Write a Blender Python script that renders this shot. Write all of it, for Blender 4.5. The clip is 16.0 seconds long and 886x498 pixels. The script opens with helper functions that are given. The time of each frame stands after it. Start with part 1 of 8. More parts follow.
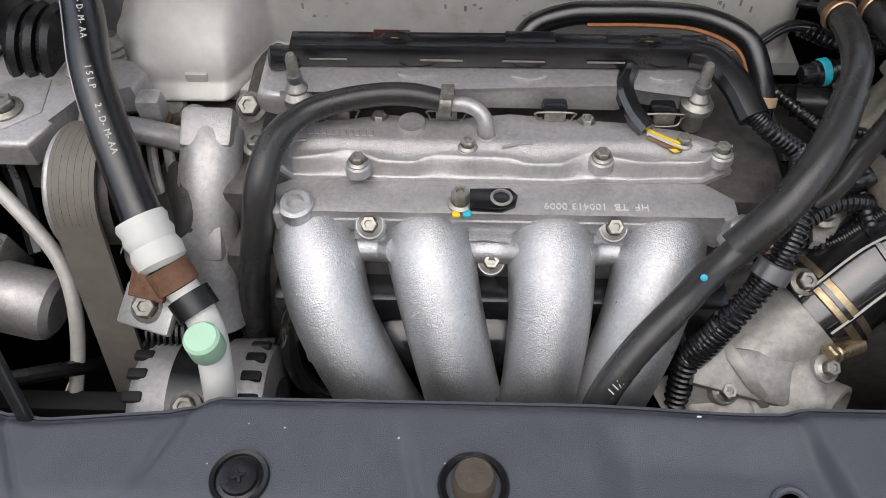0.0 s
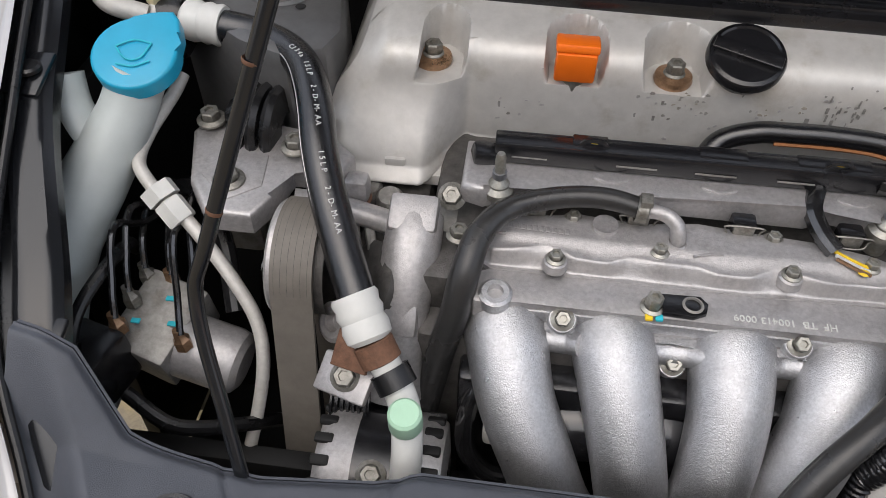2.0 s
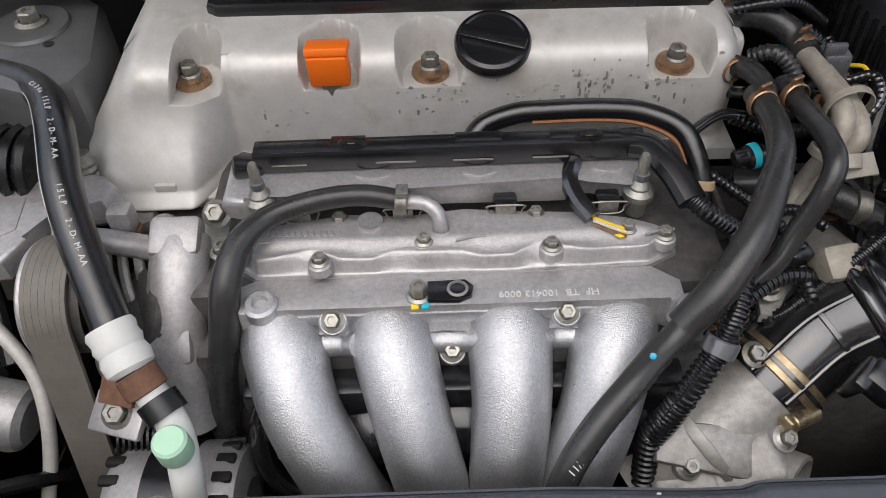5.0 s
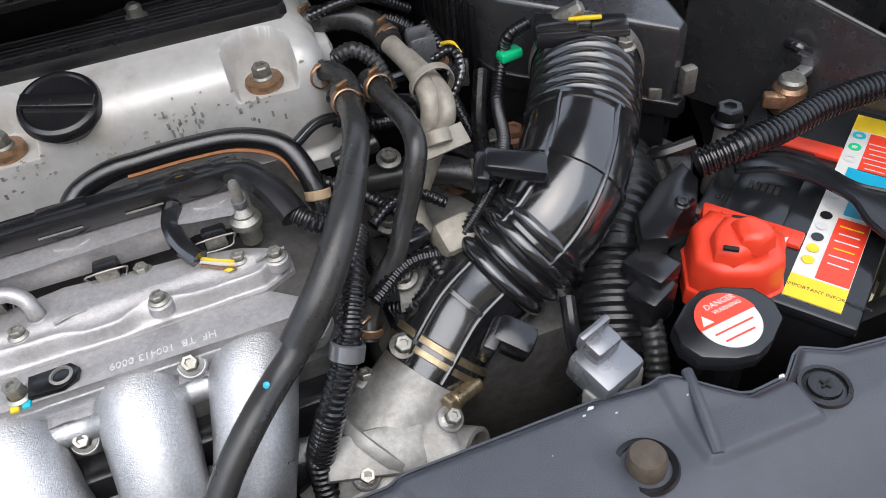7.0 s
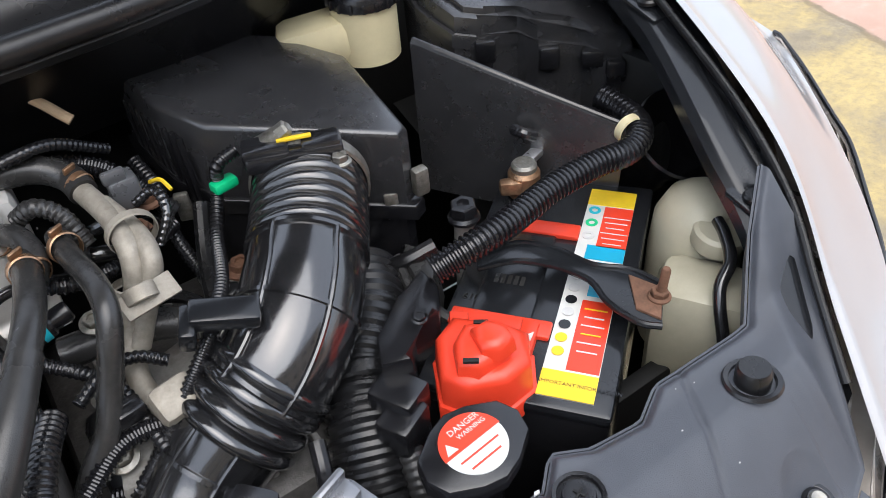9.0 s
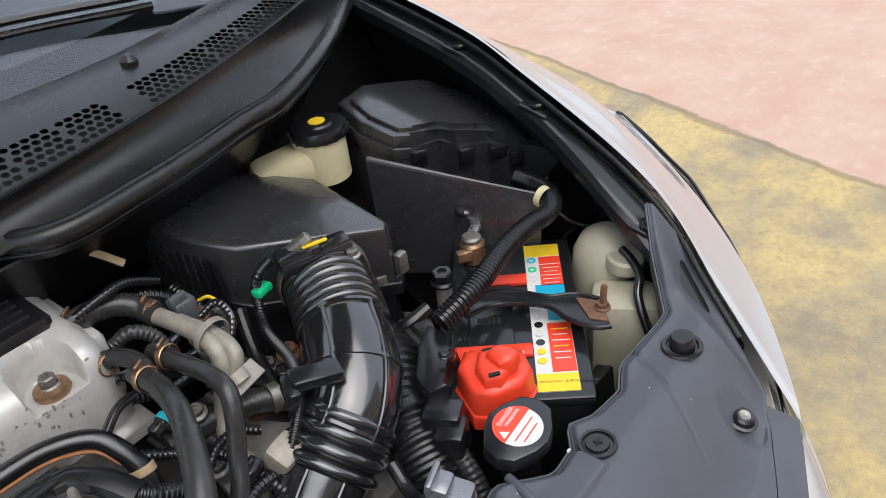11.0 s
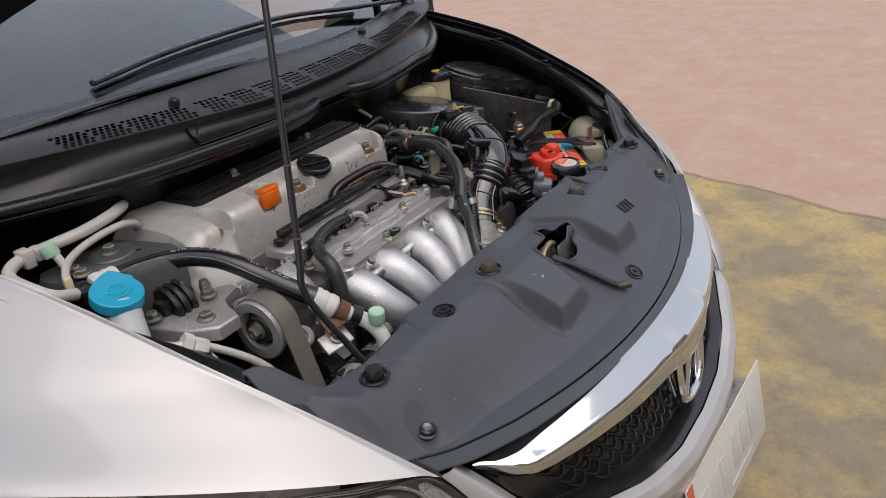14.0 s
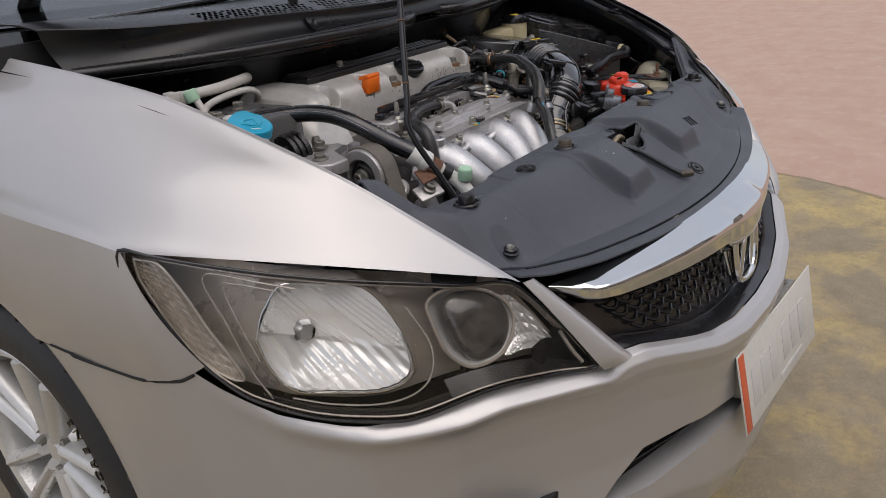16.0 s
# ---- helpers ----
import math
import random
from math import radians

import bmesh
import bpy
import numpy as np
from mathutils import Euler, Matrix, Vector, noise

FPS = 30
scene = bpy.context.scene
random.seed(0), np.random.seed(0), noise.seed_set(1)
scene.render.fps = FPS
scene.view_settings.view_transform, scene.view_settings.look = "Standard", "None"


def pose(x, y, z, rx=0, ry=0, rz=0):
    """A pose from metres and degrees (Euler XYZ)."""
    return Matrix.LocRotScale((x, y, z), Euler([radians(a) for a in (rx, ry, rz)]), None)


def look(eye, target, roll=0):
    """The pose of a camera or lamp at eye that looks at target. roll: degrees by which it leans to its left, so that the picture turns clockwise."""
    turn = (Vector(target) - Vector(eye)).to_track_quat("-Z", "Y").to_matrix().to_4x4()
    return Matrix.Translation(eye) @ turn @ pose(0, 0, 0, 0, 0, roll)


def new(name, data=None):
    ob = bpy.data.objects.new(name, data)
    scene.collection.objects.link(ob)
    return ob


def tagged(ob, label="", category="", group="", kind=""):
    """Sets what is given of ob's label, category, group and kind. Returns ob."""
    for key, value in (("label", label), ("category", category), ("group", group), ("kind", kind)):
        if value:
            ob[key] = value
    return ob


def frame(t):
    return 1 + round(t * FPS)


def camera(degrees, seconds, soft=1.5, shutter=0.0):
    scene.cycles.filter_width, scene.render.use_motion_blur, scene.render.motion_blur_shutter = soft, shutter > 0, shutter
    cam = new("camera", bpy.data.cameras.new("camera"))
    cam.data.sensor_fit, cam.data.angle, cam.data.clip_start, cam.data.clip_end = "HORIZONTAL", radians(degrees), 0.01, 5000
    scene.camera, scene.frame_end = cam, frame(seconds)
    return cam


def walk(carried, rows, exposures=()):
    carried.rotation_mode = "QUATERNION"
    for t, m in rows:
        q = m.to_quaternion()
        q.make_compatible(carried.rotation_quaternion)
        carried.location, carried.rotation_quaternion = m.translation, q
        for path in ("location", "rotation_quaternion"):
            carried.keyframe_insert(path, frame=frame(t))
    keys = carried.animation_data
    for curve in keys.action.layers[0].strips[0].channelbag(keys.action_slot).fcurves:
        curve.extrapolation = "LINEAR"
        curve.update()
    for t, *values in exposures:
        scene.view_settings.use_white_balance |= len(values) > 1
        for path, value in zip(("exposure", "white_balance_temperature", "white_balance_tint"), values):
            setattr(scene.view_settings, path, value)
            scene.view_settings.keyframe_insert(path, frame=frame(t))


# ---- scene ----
cam = camera(60.0, 16.0, soft=0.8)
PATH = [
    (0, (-0.185, 0.115, 1.401), (-0.221, 1.326, -0.19), -0.3),
    (0.5, (-0.2, 0.115, 1.4), (-0.243, 1.324, -0.193), -0.1),
    (1, (-0.221, 0.111, 1.394), (-0.269, 1.333, -0.188), 0.2),
    (1.5, (-0.24, 0.118, 1.414), (-0.319, 1.33, -0.175), 0.6),
    (2, (-0.3, 0.108, 1.445), (-0.467, 1.419, -0.056), 0.6),
    (2.5, (-0.314, 0.112, 1.471), (-0.56, 1.488, 0.041), -0.5),
    (3, (-0.321, 0.122, 1.502), (-0.607, 1.563, 0.143), -1.8),
    (3.5, (-0.313, 0.121, 1.508), (-0.622, 1.599, 0.197), -3.1),
    (4, (-0.271, 0.111, 1.471), (-0.574, 1.545, 0.11), -4.7),
    (4.5, (-0.228, 0.104, 1.438), (-0.397, 1.513, 0.029), -3.0),
    (5, (-0.161, 0.102, 1.422), (-0.167, 1.486, -0.022), -2.1),
    (5.2, (-0.127, 0.102, 1.419), (-0.063, 1.465, -0.043), -2.1),
    (7.3, (0.034, 0.08, 1.392), (0.449, 1.433, -0.021), -7.1),
    (7.5, (0.041, 0.079, 1.387), (0.477, 1.424, -0.027), -7.1),
    (8, (0.07, 0.076, 1.381), (0.583, 1.391, -0.036), -7.4),
    (8.5, (0.115, 0.077, 1.38), (0.749, 1.339, -0.035), -7.3),
    (9, (0.143, 0.097, 1.39), (0.937, 1.388, 0.086), -5.9),
    (9.2, (0.147, 0.103, 1.4), (0.999, 1.41, 0.149), -5.3),
    (11.3, (-0.176, 0.018, 1.512), (1.088, 1.125, 0.428), -7.8),
    (11.5, (-0.244, -0.017, 1.516), (1.057, 1.081, 0.466), -7.5),
    (12, (-0.465, -0.094, 1.532), (0.883, 0.964, 0.5), -6.7),
    (12.5, (-0.709, -0.129, 1.541), (0.671, 0.894, 0.516), -6.7),
    (13, (-0.937, -0.152, 1.552), (0.491, 0.843, 0.567), -7.1),
    (13.5, (-1.054, -0.197, 1.554), (0.405, 0.798, 0.616), -6.4),
    (14, (-1.167, -0.306, 1.548), (0.314, 0.711, 0.669), -6.3),
    (14.5, (-1.247, -0.378, 1.563), (0.243, 0.667, 0.732), -6.5),
    (15, (-1.396, -0.455, 1.529), (0.1, 0.606, 0.731), -6.7),
    (15.5, (-1.495, -0.492, 1.439), (0.004, 0.572, 0.651), -6.3),
    (16, (-1.436, -0.388, 1.354), (0.009, 0.744, 0.561), -4.8),
]
walk(cam, [(t, look(eye, target, roll)) for t, eye, target, roll in PATH],
     [(0.0, 0.38, 6450, 11), (1.5, 0.42, 6480, 12), (2.0, 0.28, 6500, 12), (4.0, 0.15, 6500, 12), (4.5, 0.32, 6480, 12), (5.0, 0.35, 6450, 12), (7.5, 0.86, 6150, 10), (9.0, 0.92, 6150, 10),
      (11.5, 0.6, 6350, 10), (12.5, 0.45, 6450, 10), (13.0, 0.36, 6500, 11), (14.0, -0.03, 6600, 13), (16.0, -0.2, 6550, 14)])

# ---- world and light ----
world = bpy.data.worlds.new("sky")
scene.world = world
world.use_nodes = True
wn = world.node_tree
sky = wn.nodes.new("ShaderNodeTexSky")
sky.sky_type = "NISHITA"
sky.sun_disc = False
SUN_ELEV, SUN_AZ = 68.0, 200.0
sky.sun_elevation, sky.sun_rotation = radians(SUN_ELEV), radians(SUN_AZ)
sky.air_density, sky.dust_density, sky.ozone_density = 1.0, 4.0, 1.0
wn.nodes["Background"].inputs["Strength"].default_value = 0.15
haze = wn.nodes.new("ShaderNodeMix")
haze.data_type = "RGBA"
haze.inputs["Factor"].default_value = 0.6
haze.inputs["B"].default_value = (6.8, 7.1, 7.6, 1)
wn.links.new(sky.outputs["Color"], haze.inputs["A"])
wn.links.new(haze.outputs["Result"], wn.nodes["Background"].inputs["Color"])
sun_data = bpy.data.lights.new("sun", "SUN")
sun_data.energy, sun_data.angle, sun_data.color = 1.5, radians(70), (1.0, 0.96, 0.9)
sun = new("sun", sun_data)
_e, _a = radians(SUN_ELEV), radians(SUN_AZ)
_toward = Vector((math.sin(_a) * math.cos(_e), math.cos(_a) * math.cos(_e), math.sin(_e)))
sun.matrix_world = look(_toward * 20, (0, 0, 0))
scene.view_settings.exposure = 0.0


# ---- materials ----
def mat(name, col, rough=0.5, metal=0.0, var=0.12, scale=60.0, bump=0.0, bscale=None, dirt=0.0, dirt_col=(0.09, 0.07, 0.05), coat=0.0, spec=0.5, rvar=0.12, detail=6.0):
    """A procedural surface: base colour with two scales of variation, dirt patches, roughness variation and fine relief."""
    m = bpy.data.materials.new(name)
    m.use_nodes = True
    nt = m.node_tree
    b = nt.nodes["Principled BSDF"]
    b.inputs["Metallic"].default_value = metal
    b.inputs["Specular IOR Level"].default_value = spec
    if coat:
        b.inputs["Coat Weight"].default_value = coat
        b.inputs["Coat Roughness"].default_value = 0.07
    tc = nt.nodes.new("ShaderNodeTexCoord")

    def noise_node(sc, det=detail):
        n = nt.nodes.new("ShaderNodeTexNoise")
        n.inputs["Scale"].default_value = sc
        n.inputs["Detail"].default_value = det
        n.inputs["Roughness"].default_value = 0.65
        nt.links.new(tc.outputs["Object"], n.inputs["Vector"])
        return n

    def ramp(src, lo, hi, a, c):
        r = nt.nodes.new("ShaderNodeMapRange")
        r.inputs["From Min"].default_value, r.inputs["From Max"].default_value = lo, hi
        r.inputs["To Min"].default_value, r.inputs["To Max"].default_value = a, c
        nt.links.new(src, r.inputs["Value"])
        return r.outputs["Result"]

    def mix(fac, a, c):
        x = nt.nodes.new("ShaderNodeMix")
        x.data_type = "RGBA"
        nt.links.new(fac, x.inputs["Factor"])
        for sock, v in ((x.inputs["A"], a), (x.inputs["B"], c)):
            if isinstance(v, tuple):
                sock.default_value = (*v, 1)
            else:
                nt.links.new(v, sock)
        return x.outputs["Result"]

    n1, n2 = noise_node(scale), noise_node(scale * 0.12)
    dark = tuple(c * (1 - var) for c in col)
    light = tuple(min(1, c * (1 + var)) for c in col)
    base = mix(ramp(n1.outputs["Fac"], 0.3, 0.7, 0, 1), dark, light)
    base = mix(ramp(n2.outputs["Fac"], 0.35, 0.75, 0, 0.55), base, dark)
    if dirt:
        n3 = noise_node(scale * 0.35, 8.0)
        base = mix(ramp(n3.outputs["Fac"], 0.62 - 0.2 * dirt, 0.8 - 0.1 * dirt, 0, min(1, dirt * 1.6)), base, dirt_col)
    nt.links.new(base, b.inputs["Base Color"])
    nt.links.new(ramp(n2.outputs["Fac"], 0.3, 0.7, max(0.02, rough - rvar), min(1, rough + rvar)), b.inputs["Roughness"])
    if bump:
        bn = noise_node(bscale or scale * 4, 3.0)
        bu = nt.nodes.new("ShaderNodeBump")
        bu.inputs["Strength"].default_value = bump
        bu.inputs["Distance"].default_value = 0.001
        nt.links.new(bn.outputs["Fac"], bu.inputs["Height"])
        nt.links.new(bu.outputs["Normal"], b.inputs["Normal"])
    return m


M = {}
M["cast"] = mat("cast_aluminium", (0.57, 0.57, 0.58), 0.38, 0.9, 0.2, 420, 0.7, 760, 0.05)
M["alu"] = mat("dull_cast_aluminium", (0.46, 0.445, 0.44), 0.43, 0.6, 0.18, 240, 0.35, 700, 0.3, (0.22, 0.19, 0.17))
M["alu_dark"] = mat("dull_aluminium", (0.32, 0.31, 0.29), 0.55, 0.5, 0.28, 110, 0.25, 500, 0.45, (0.13, 0.1, 0.08))
M["vc"] = mat("silver_engine_paint", (0.56, 0.545, 0.515), 0.46, 0.3, 0.1, 60, 0.12, 700, 0.34, (0.27, 0.23, 0.16))
M["plastic"] = mat("black_plastic", (0.01, 0.01, 0.0115), 0.22, 0, 0.3, 60, 0.12, 900, 0.16, (0.06, 0.054, 0.048), spec=0.6)
M["plastic_gloss"] = mat("glossy_black_plastic", (0.014, 0.014, 0.016), 0.16, 0, 0.25, 50, 0.1, 500, 0.08, (0.06, 0.055, 0.05), spec=0.7)
M["rubber"] = mat("black_rubber", (0.009, 0.009, 0.0098), 0.28, 0, 0.3, 90, 0.2, 900, 0.2, (0.05, 0.045, 0.04))
M["rubber_gloss"] = mat("shiny_black_rubber", (0.013, 0.013, 0.014), 0.16, 0, 0.3, 80, 0.1, 600, 0.06, (0.06, 0.055, 0.05), spec=0.9, coat=0.7)
M["hose_grey"] = mat("aged_grey_rubber", (0.028, 0.0275, 0.027), 0.28, 0, 0.25, 90, 0.2, 700, 0.2, (0.1, 0.09, 0.08))
M["cover"] = mat("grey_black_shroud_plastic", (0.068, 0.074, 0.088), 0.46, 0, 0.1, 40, 0.5, 1300, 0.07, (0.11, 0.11, 0.105), rvar=0.07, spec=0.36)
M["paint"] = mat("silver_metallic_paint", (0.445, 0.435, 0.43), 0.48, 0.62, 0.015, 15, 0.0, None, 0.0, coat=1.0, rvar=0.03)
M["rail"] = mat("black_painted_steel", (0.012, 0.013, 0.015), 0.2, 0, 0.2, 30, 0.03, 300, 0.08, (0.06, 0.05, 0.045))
M["chrome"] = mat("chrome", (0.64, 0.65, 0.655), 0.06, 1.0, 0.02, 20, rvar=0.02)
M["steel"] = mat("zinc_steel", (0.3, 0.29, 0.26), 0.5, 0.85, 0.3, 250, 0.3, 600, 0.4, (0.12, 0.085, 0.05))
M["rust"] = mat("rusty_steel", (0.17, 0.085, 0.05), 0.75, 0.2, 0.4, 120, 0.6, 300, 0.4, (0.09, 0.05, 0.03))
M["zinc"] = mat("bright_zinc_steel", (0.37, 0.36, 0.32), 0.42, 0.8, 0.25, 250, 0.3, 600, 0.25, (0.25, 0.2, 0.12))
M["brass"] = mat("brown_bronze_washer", (0.36, 0.22, 0.13), 0.32, 0.75, 0.35, 160, 0.3, 400, 0.35, (0.12, 0.07, 0.04))
M["gilt"] = mat("yellow_zinc_steel", (0.4, 0.32, 0.2), 0.38, 0.85, 0.3, 200, 0.3, 500, 0.45, (0.14, 0.09, 0.05))
M["orange"] = mat("orange_plastic", (0.9, 0.17, 0.008), 0.42, 0, 0.05, 40, 0.05, 400)
M["blue"] = mat("blue_plastic", (0.012, 0.33, 0.52), 0.38, 0, 0.06, 40, 0.05, 400)
M["red"] = mat("red_plastic", (0.72, 0.05, 0.02), 0.36, 0, 0.06, 40, 0.06, 400, 0.04, (0.2, 0.08, 0.06))
M["mint"] = mat("mint_green_plastic", (0.4, 0.62, 0.45), 0.45, 0, 0.06, 60, 0.05, 400)
M["milky"] = mat("milky_plastic", (0.46, 0.43, 0.32), 0.4, 0, 0.1, 25, 0.05, 300, 0.3, (0.27, 0.23, 0.15))
M["neck_white"] = mat("bluish_milky_plastic", (0.46, 0.5, 0.49), 0.38, 0, 0.08, 25, 0.05, 300, 0.12, (0.36, 0.36, 0.3))
M["cream"] = mat("yellowed_plastic", (0.6, 0.53, 0.33), 0.4, 0, 0.08, 30, 0.05, 300, 0.1, (0.3, 0.22, 0.1))
M["white"] = mat("white_plastic", (0.6, 0.6, 0.57), 0.45, 0, 0.06, 60, 0.1, 400, 0.1, (0.3, 0.28, 0.25))
M["pipe"] = mat("oxidised_aluminium_pipe", (0.6, 0.58, 0.54), 0.55, 0.35, 0.12, 120, 0.4, 500, 0.15, (0.25, 0.2, 0.16))
M["belt"] = mat("worn_belt_rubber", (0.15, 0.135, 0.115), 0.62, 0, 0.15, 60, 0.2, 500)
M["yellow"] = mat("yellow_paint", (0.8, 0.55, 0.02), 0.5, 0, 0.08, 60)
M["cyan"] = mat("cyan_paint", (0.02, 0.45, 0.55), 0.5, 0, 0.1, 60)
M["green"] = mat("green_plastic", (0.01, 0.5, 0.2), 0.4, 0, 0.1, 60)
M["tyre"] = mat("tyre_rubber", (0.02, 0.02, 0.021), 0.6, 0, 0.2, 60, 0.2, 500, 0.15, (0.08, 0.075, 0.07))
M["alloy"] = mat("alloy_wheel_paint", (0.6, 0.6, 0.585), 0.34, 0.4, 0.06, 60, 0, None, 0.12, (0.25, 0.2, 0.15), coat=0.4)
# near-black: deep shade of the bay, holes and recesses put into the colour
M["dark"] = mat("near_black", (0.004, 0.004, 0.004), 0.7, 0, 0.3, 20, 0.2, 100)
M["gunmetal"] = mat("silver_foil_plastic", (0.22, 0.225, 0.24), 0.3, 0.6, 0.08, 60)
M["bar_grey"] = mat("light_grey_print", (0.55, 0.55, 0.54), 0.5, 0, 0.08, 200)
M["tarnish"] = mat("tarnished_pipe_metal", (0.33, 0.3, 0.25), 0.58, 0.3, 0.25, 110, 0.4, 400, 0.4, (0.16, 0.13, 0.1))
M["reflector"] = mat("silvered_reflector", (0.92, 0.92, 0.92), 0.26, 0.5, 0.03, 40, rvar=0.08)
M["smoke"] = mat("smoked_silver_trim", (0.52, 0.47, 0.42), 0.26, 0.35, 0.1, 30, rvar=0.08)
# strong colour variation paints the cloudy reflection on the dark glass
M["smoke_glass"] = mat("smoky_projector_glass", (0.09, 0.085, 0.08), 0.16, 0, 0.7, 26, coat=0.8, rvar=0.06)
M["pale_trim"] = mat("pale_clear_moulding", (0.52, 0.48, 0.43), 0.22, 0.4, 0.08, 60)
M["smoke_mirror"] = mat("smoked_silvered_facets", (0.62, 0.56, 0.5), 0.24, 0.6, 0.25, 90, rvar=0.08)
M["grime"] = mat("oily_casting", (0.09, 0.085, 0.08), 0.55, 0.3, 0.4, 90, 0.6, 350, 0.5, (0.03, 0.026, 0.022))
M["tower"] = mat("grey_coated_steel", (0.12, 0.12, 0.12), 0.38, 0.4, 0.15, 60, 0.15, 500, 0.2, (0.07, 0.06, 0.05))
M["cowl"] = mat("weathered_black_cowl_plastic", (0.008, 0.008, 0.009), 0.3, 0, 0.4, 40, 0.15, 900, 0.16, (0.03, 0.028, 0.026), spec=0.45)
M["render_wall"] = mat("beige_rendered_wall", (0.42, 0.37, 0.3), 0.8, 0, 0.1, 3, 0.3, 60, 0.15, (0.3, 0.26, 0.2))
M["hose_black"] = mat("woven_black_hose", (0.009, 0.009, 0.01), 0.16, 0, 0.4, 200, 0.2, 1500, 0.12, (0.04, 0.038, 0.035), spec=0.8)
M["box_black"] = mat("satin_black_box_plastic", (0.028, 0.028, 0.03), 0.27, 0, 0.3, 60, 0.1, 900, 0.2, (0.08, 0.072, 0.064), spec=0.9, coat=0.3)
M["brass_rubber"] = mat("dusty_brown_rubber", (0.07, 0.055, 0.04), 0.5, 0, 0.3, 120, 0.3, 600, 0.3, (0.13, 0.1, 0.07))
M["rust_stripe"] = mat("orange_brown_stripe", (0.3, 0.12, 0.04), 0.5, 0, 0.3, 120)
M["tan"] = mat("tan_fabric_tape", (0.5, 0.36, 0.22), 0.8, 0, 0.15, 90, 0.4, 400)
M["plate_red"] = mat("plate_red_strip", (0.6, 0.12, 0.05), 0.5, 0, 0.1, 50)


def glass(name, tint, rough=0.02, ior=1.45):
    m = bpy.data.materials.new(name)
    m.use_nodes = True
    b = m.node_tree.nodes["Principled BSDF"]
    b.inputs["Base Color"].default_value = (*tint, 1)
    b.inputs["Transmission Weight"].default_value = 1.0
    b.inputs["Roughness"].default_value = rough
    b.inputs["IOR"].default_value = ior
    return m




def clear_sheet(name, tint, ior=1.5):
    """A thin clear sheet: lets light straight through and mirrors a little, more at a grazing view."""
    m = bpy.data.materials.new(name)
    m.use_nodes = True
    nt = m.node_tree
    nt.nodes.remove(nt.nodes["Principled BSDF"])
    tr, gl = nt.nodes.new("ShaderNodeBsdfTransparent"), nt.nodes.new("ShaderNodeBsdfGlossy")
    tr.inputs["Color"].default_value = (*tint, 1)
    gl.inputs["Roughness"].default_value = 0.04
    fr, mx = nt.nodes.new("ShaderNodeFresnel"), nt.nodes.new("ShaderNodeMixShader")
    fr.inputs["IOR"].default_value = ior
    nt.links.new(fr.outputs[0], mx.inputs[0])
    nt.links.new(tr.outputs[0], mx.inputs[1])
    nt.links.new(gl.outputs[0], mx.inputs[2])
    nt.links.new(mx.outputs[0], nt.nodes["Material Output"].inputs["Surface"])
    return m


M["lens"] = clear_sheet("clear_polycarbonate", (0.94, 0.93, 0.91))
M["windscreen"] = glass("tinted_windscreen_glass", (0.5, 0.56, 0.6), 0.0, 1.6)


# ---- mesh builders ----
ORG = {}


def thing(name, label, category, base, group="", kind=""):
    ob = new(name)
    ob.empty_display_size = 0.05
    ob.location = base
    ORG[ob.name] = Vector(base)
    return tagged(ob, label, category, group, kind)


def part(name, bm, material, parent=None, label="", smooth=35.0, **tags):
    """Links a bmesh in world coordinates as one mesh object under a thing or a part; with no parent it is a thing of its own."""
    me = bpy.data.meshes.new(name)
    org = ORG[parent.name] if parent else (sum((v.co for v in bm.verts), Vector()) / max(1, len(bm.verts)))
    if not parent:
        org = Vector((org.x, org.y, min(v.co.z for v in bm.verts)))
    bmesh.ops.translate(bm, verts=bm.verts, vec=-org)
    bmesh.ops.recalc_face_normals(bm, faces=bm.faces)
    bm.to_mesh(me)
    bm.free()
    me.materials.append(M[material] if isinstance(material, str) else material)
    me.shade_smooth()
    me.set_sharp_from_angle(angle=radians(smooth))
    ob = new(name, me)
    if parent:
        ob.parent = parent
    else:
        ob.location = org
    ORG[ob.name] = org
    return tagged(ob, label, **tags)


def join(*bms):
    out = bms[0]
    for b in bms[1:]:
        me = bpy.data.meshes.new("tmp")
        b.to_mesh(me)
        b.free()
        out.from_mesh(me)
        bpy.data.meshes.remove(me)
    return out


def raw(verts, faces):
    bm = bmesh.new()
    vs = [bm.verts.new(v) for v in verts]
    for f in faces:
        try:
            bm.faces.new([vs[i] for i in f])
        except ValueError:
            pass
    return bm


def frame_of(d):
    """Two unit vectors square to d."""
    d = Vector(d).normalized()
    a = Vector((0, 0, 1)) if abs(d.z) < 0.9 else Vector((0, 1, 0))
    u = a.cross(d).normalized()
    return u, d.cross(u)


def box(c, s, bev=0.003, rot=(0, 0, 0), seg=2):
    bm = bmesh.new()
    bmesh.ops.create_cube(bm, size=1)
    bmesh.ops.scale(bm, vec=s, verts=bm.verts)
    if bev:
        bmesh.ops.bevel(bm, geom=bm.edges[:], offset=min(bev, min(s) * 0.45), segments=seg, affect="EDGES", profile=0.5)
    bmesh.ops.transform(bm, matrix=pose(*c, *rot), verts=bm.verts)
    return bm


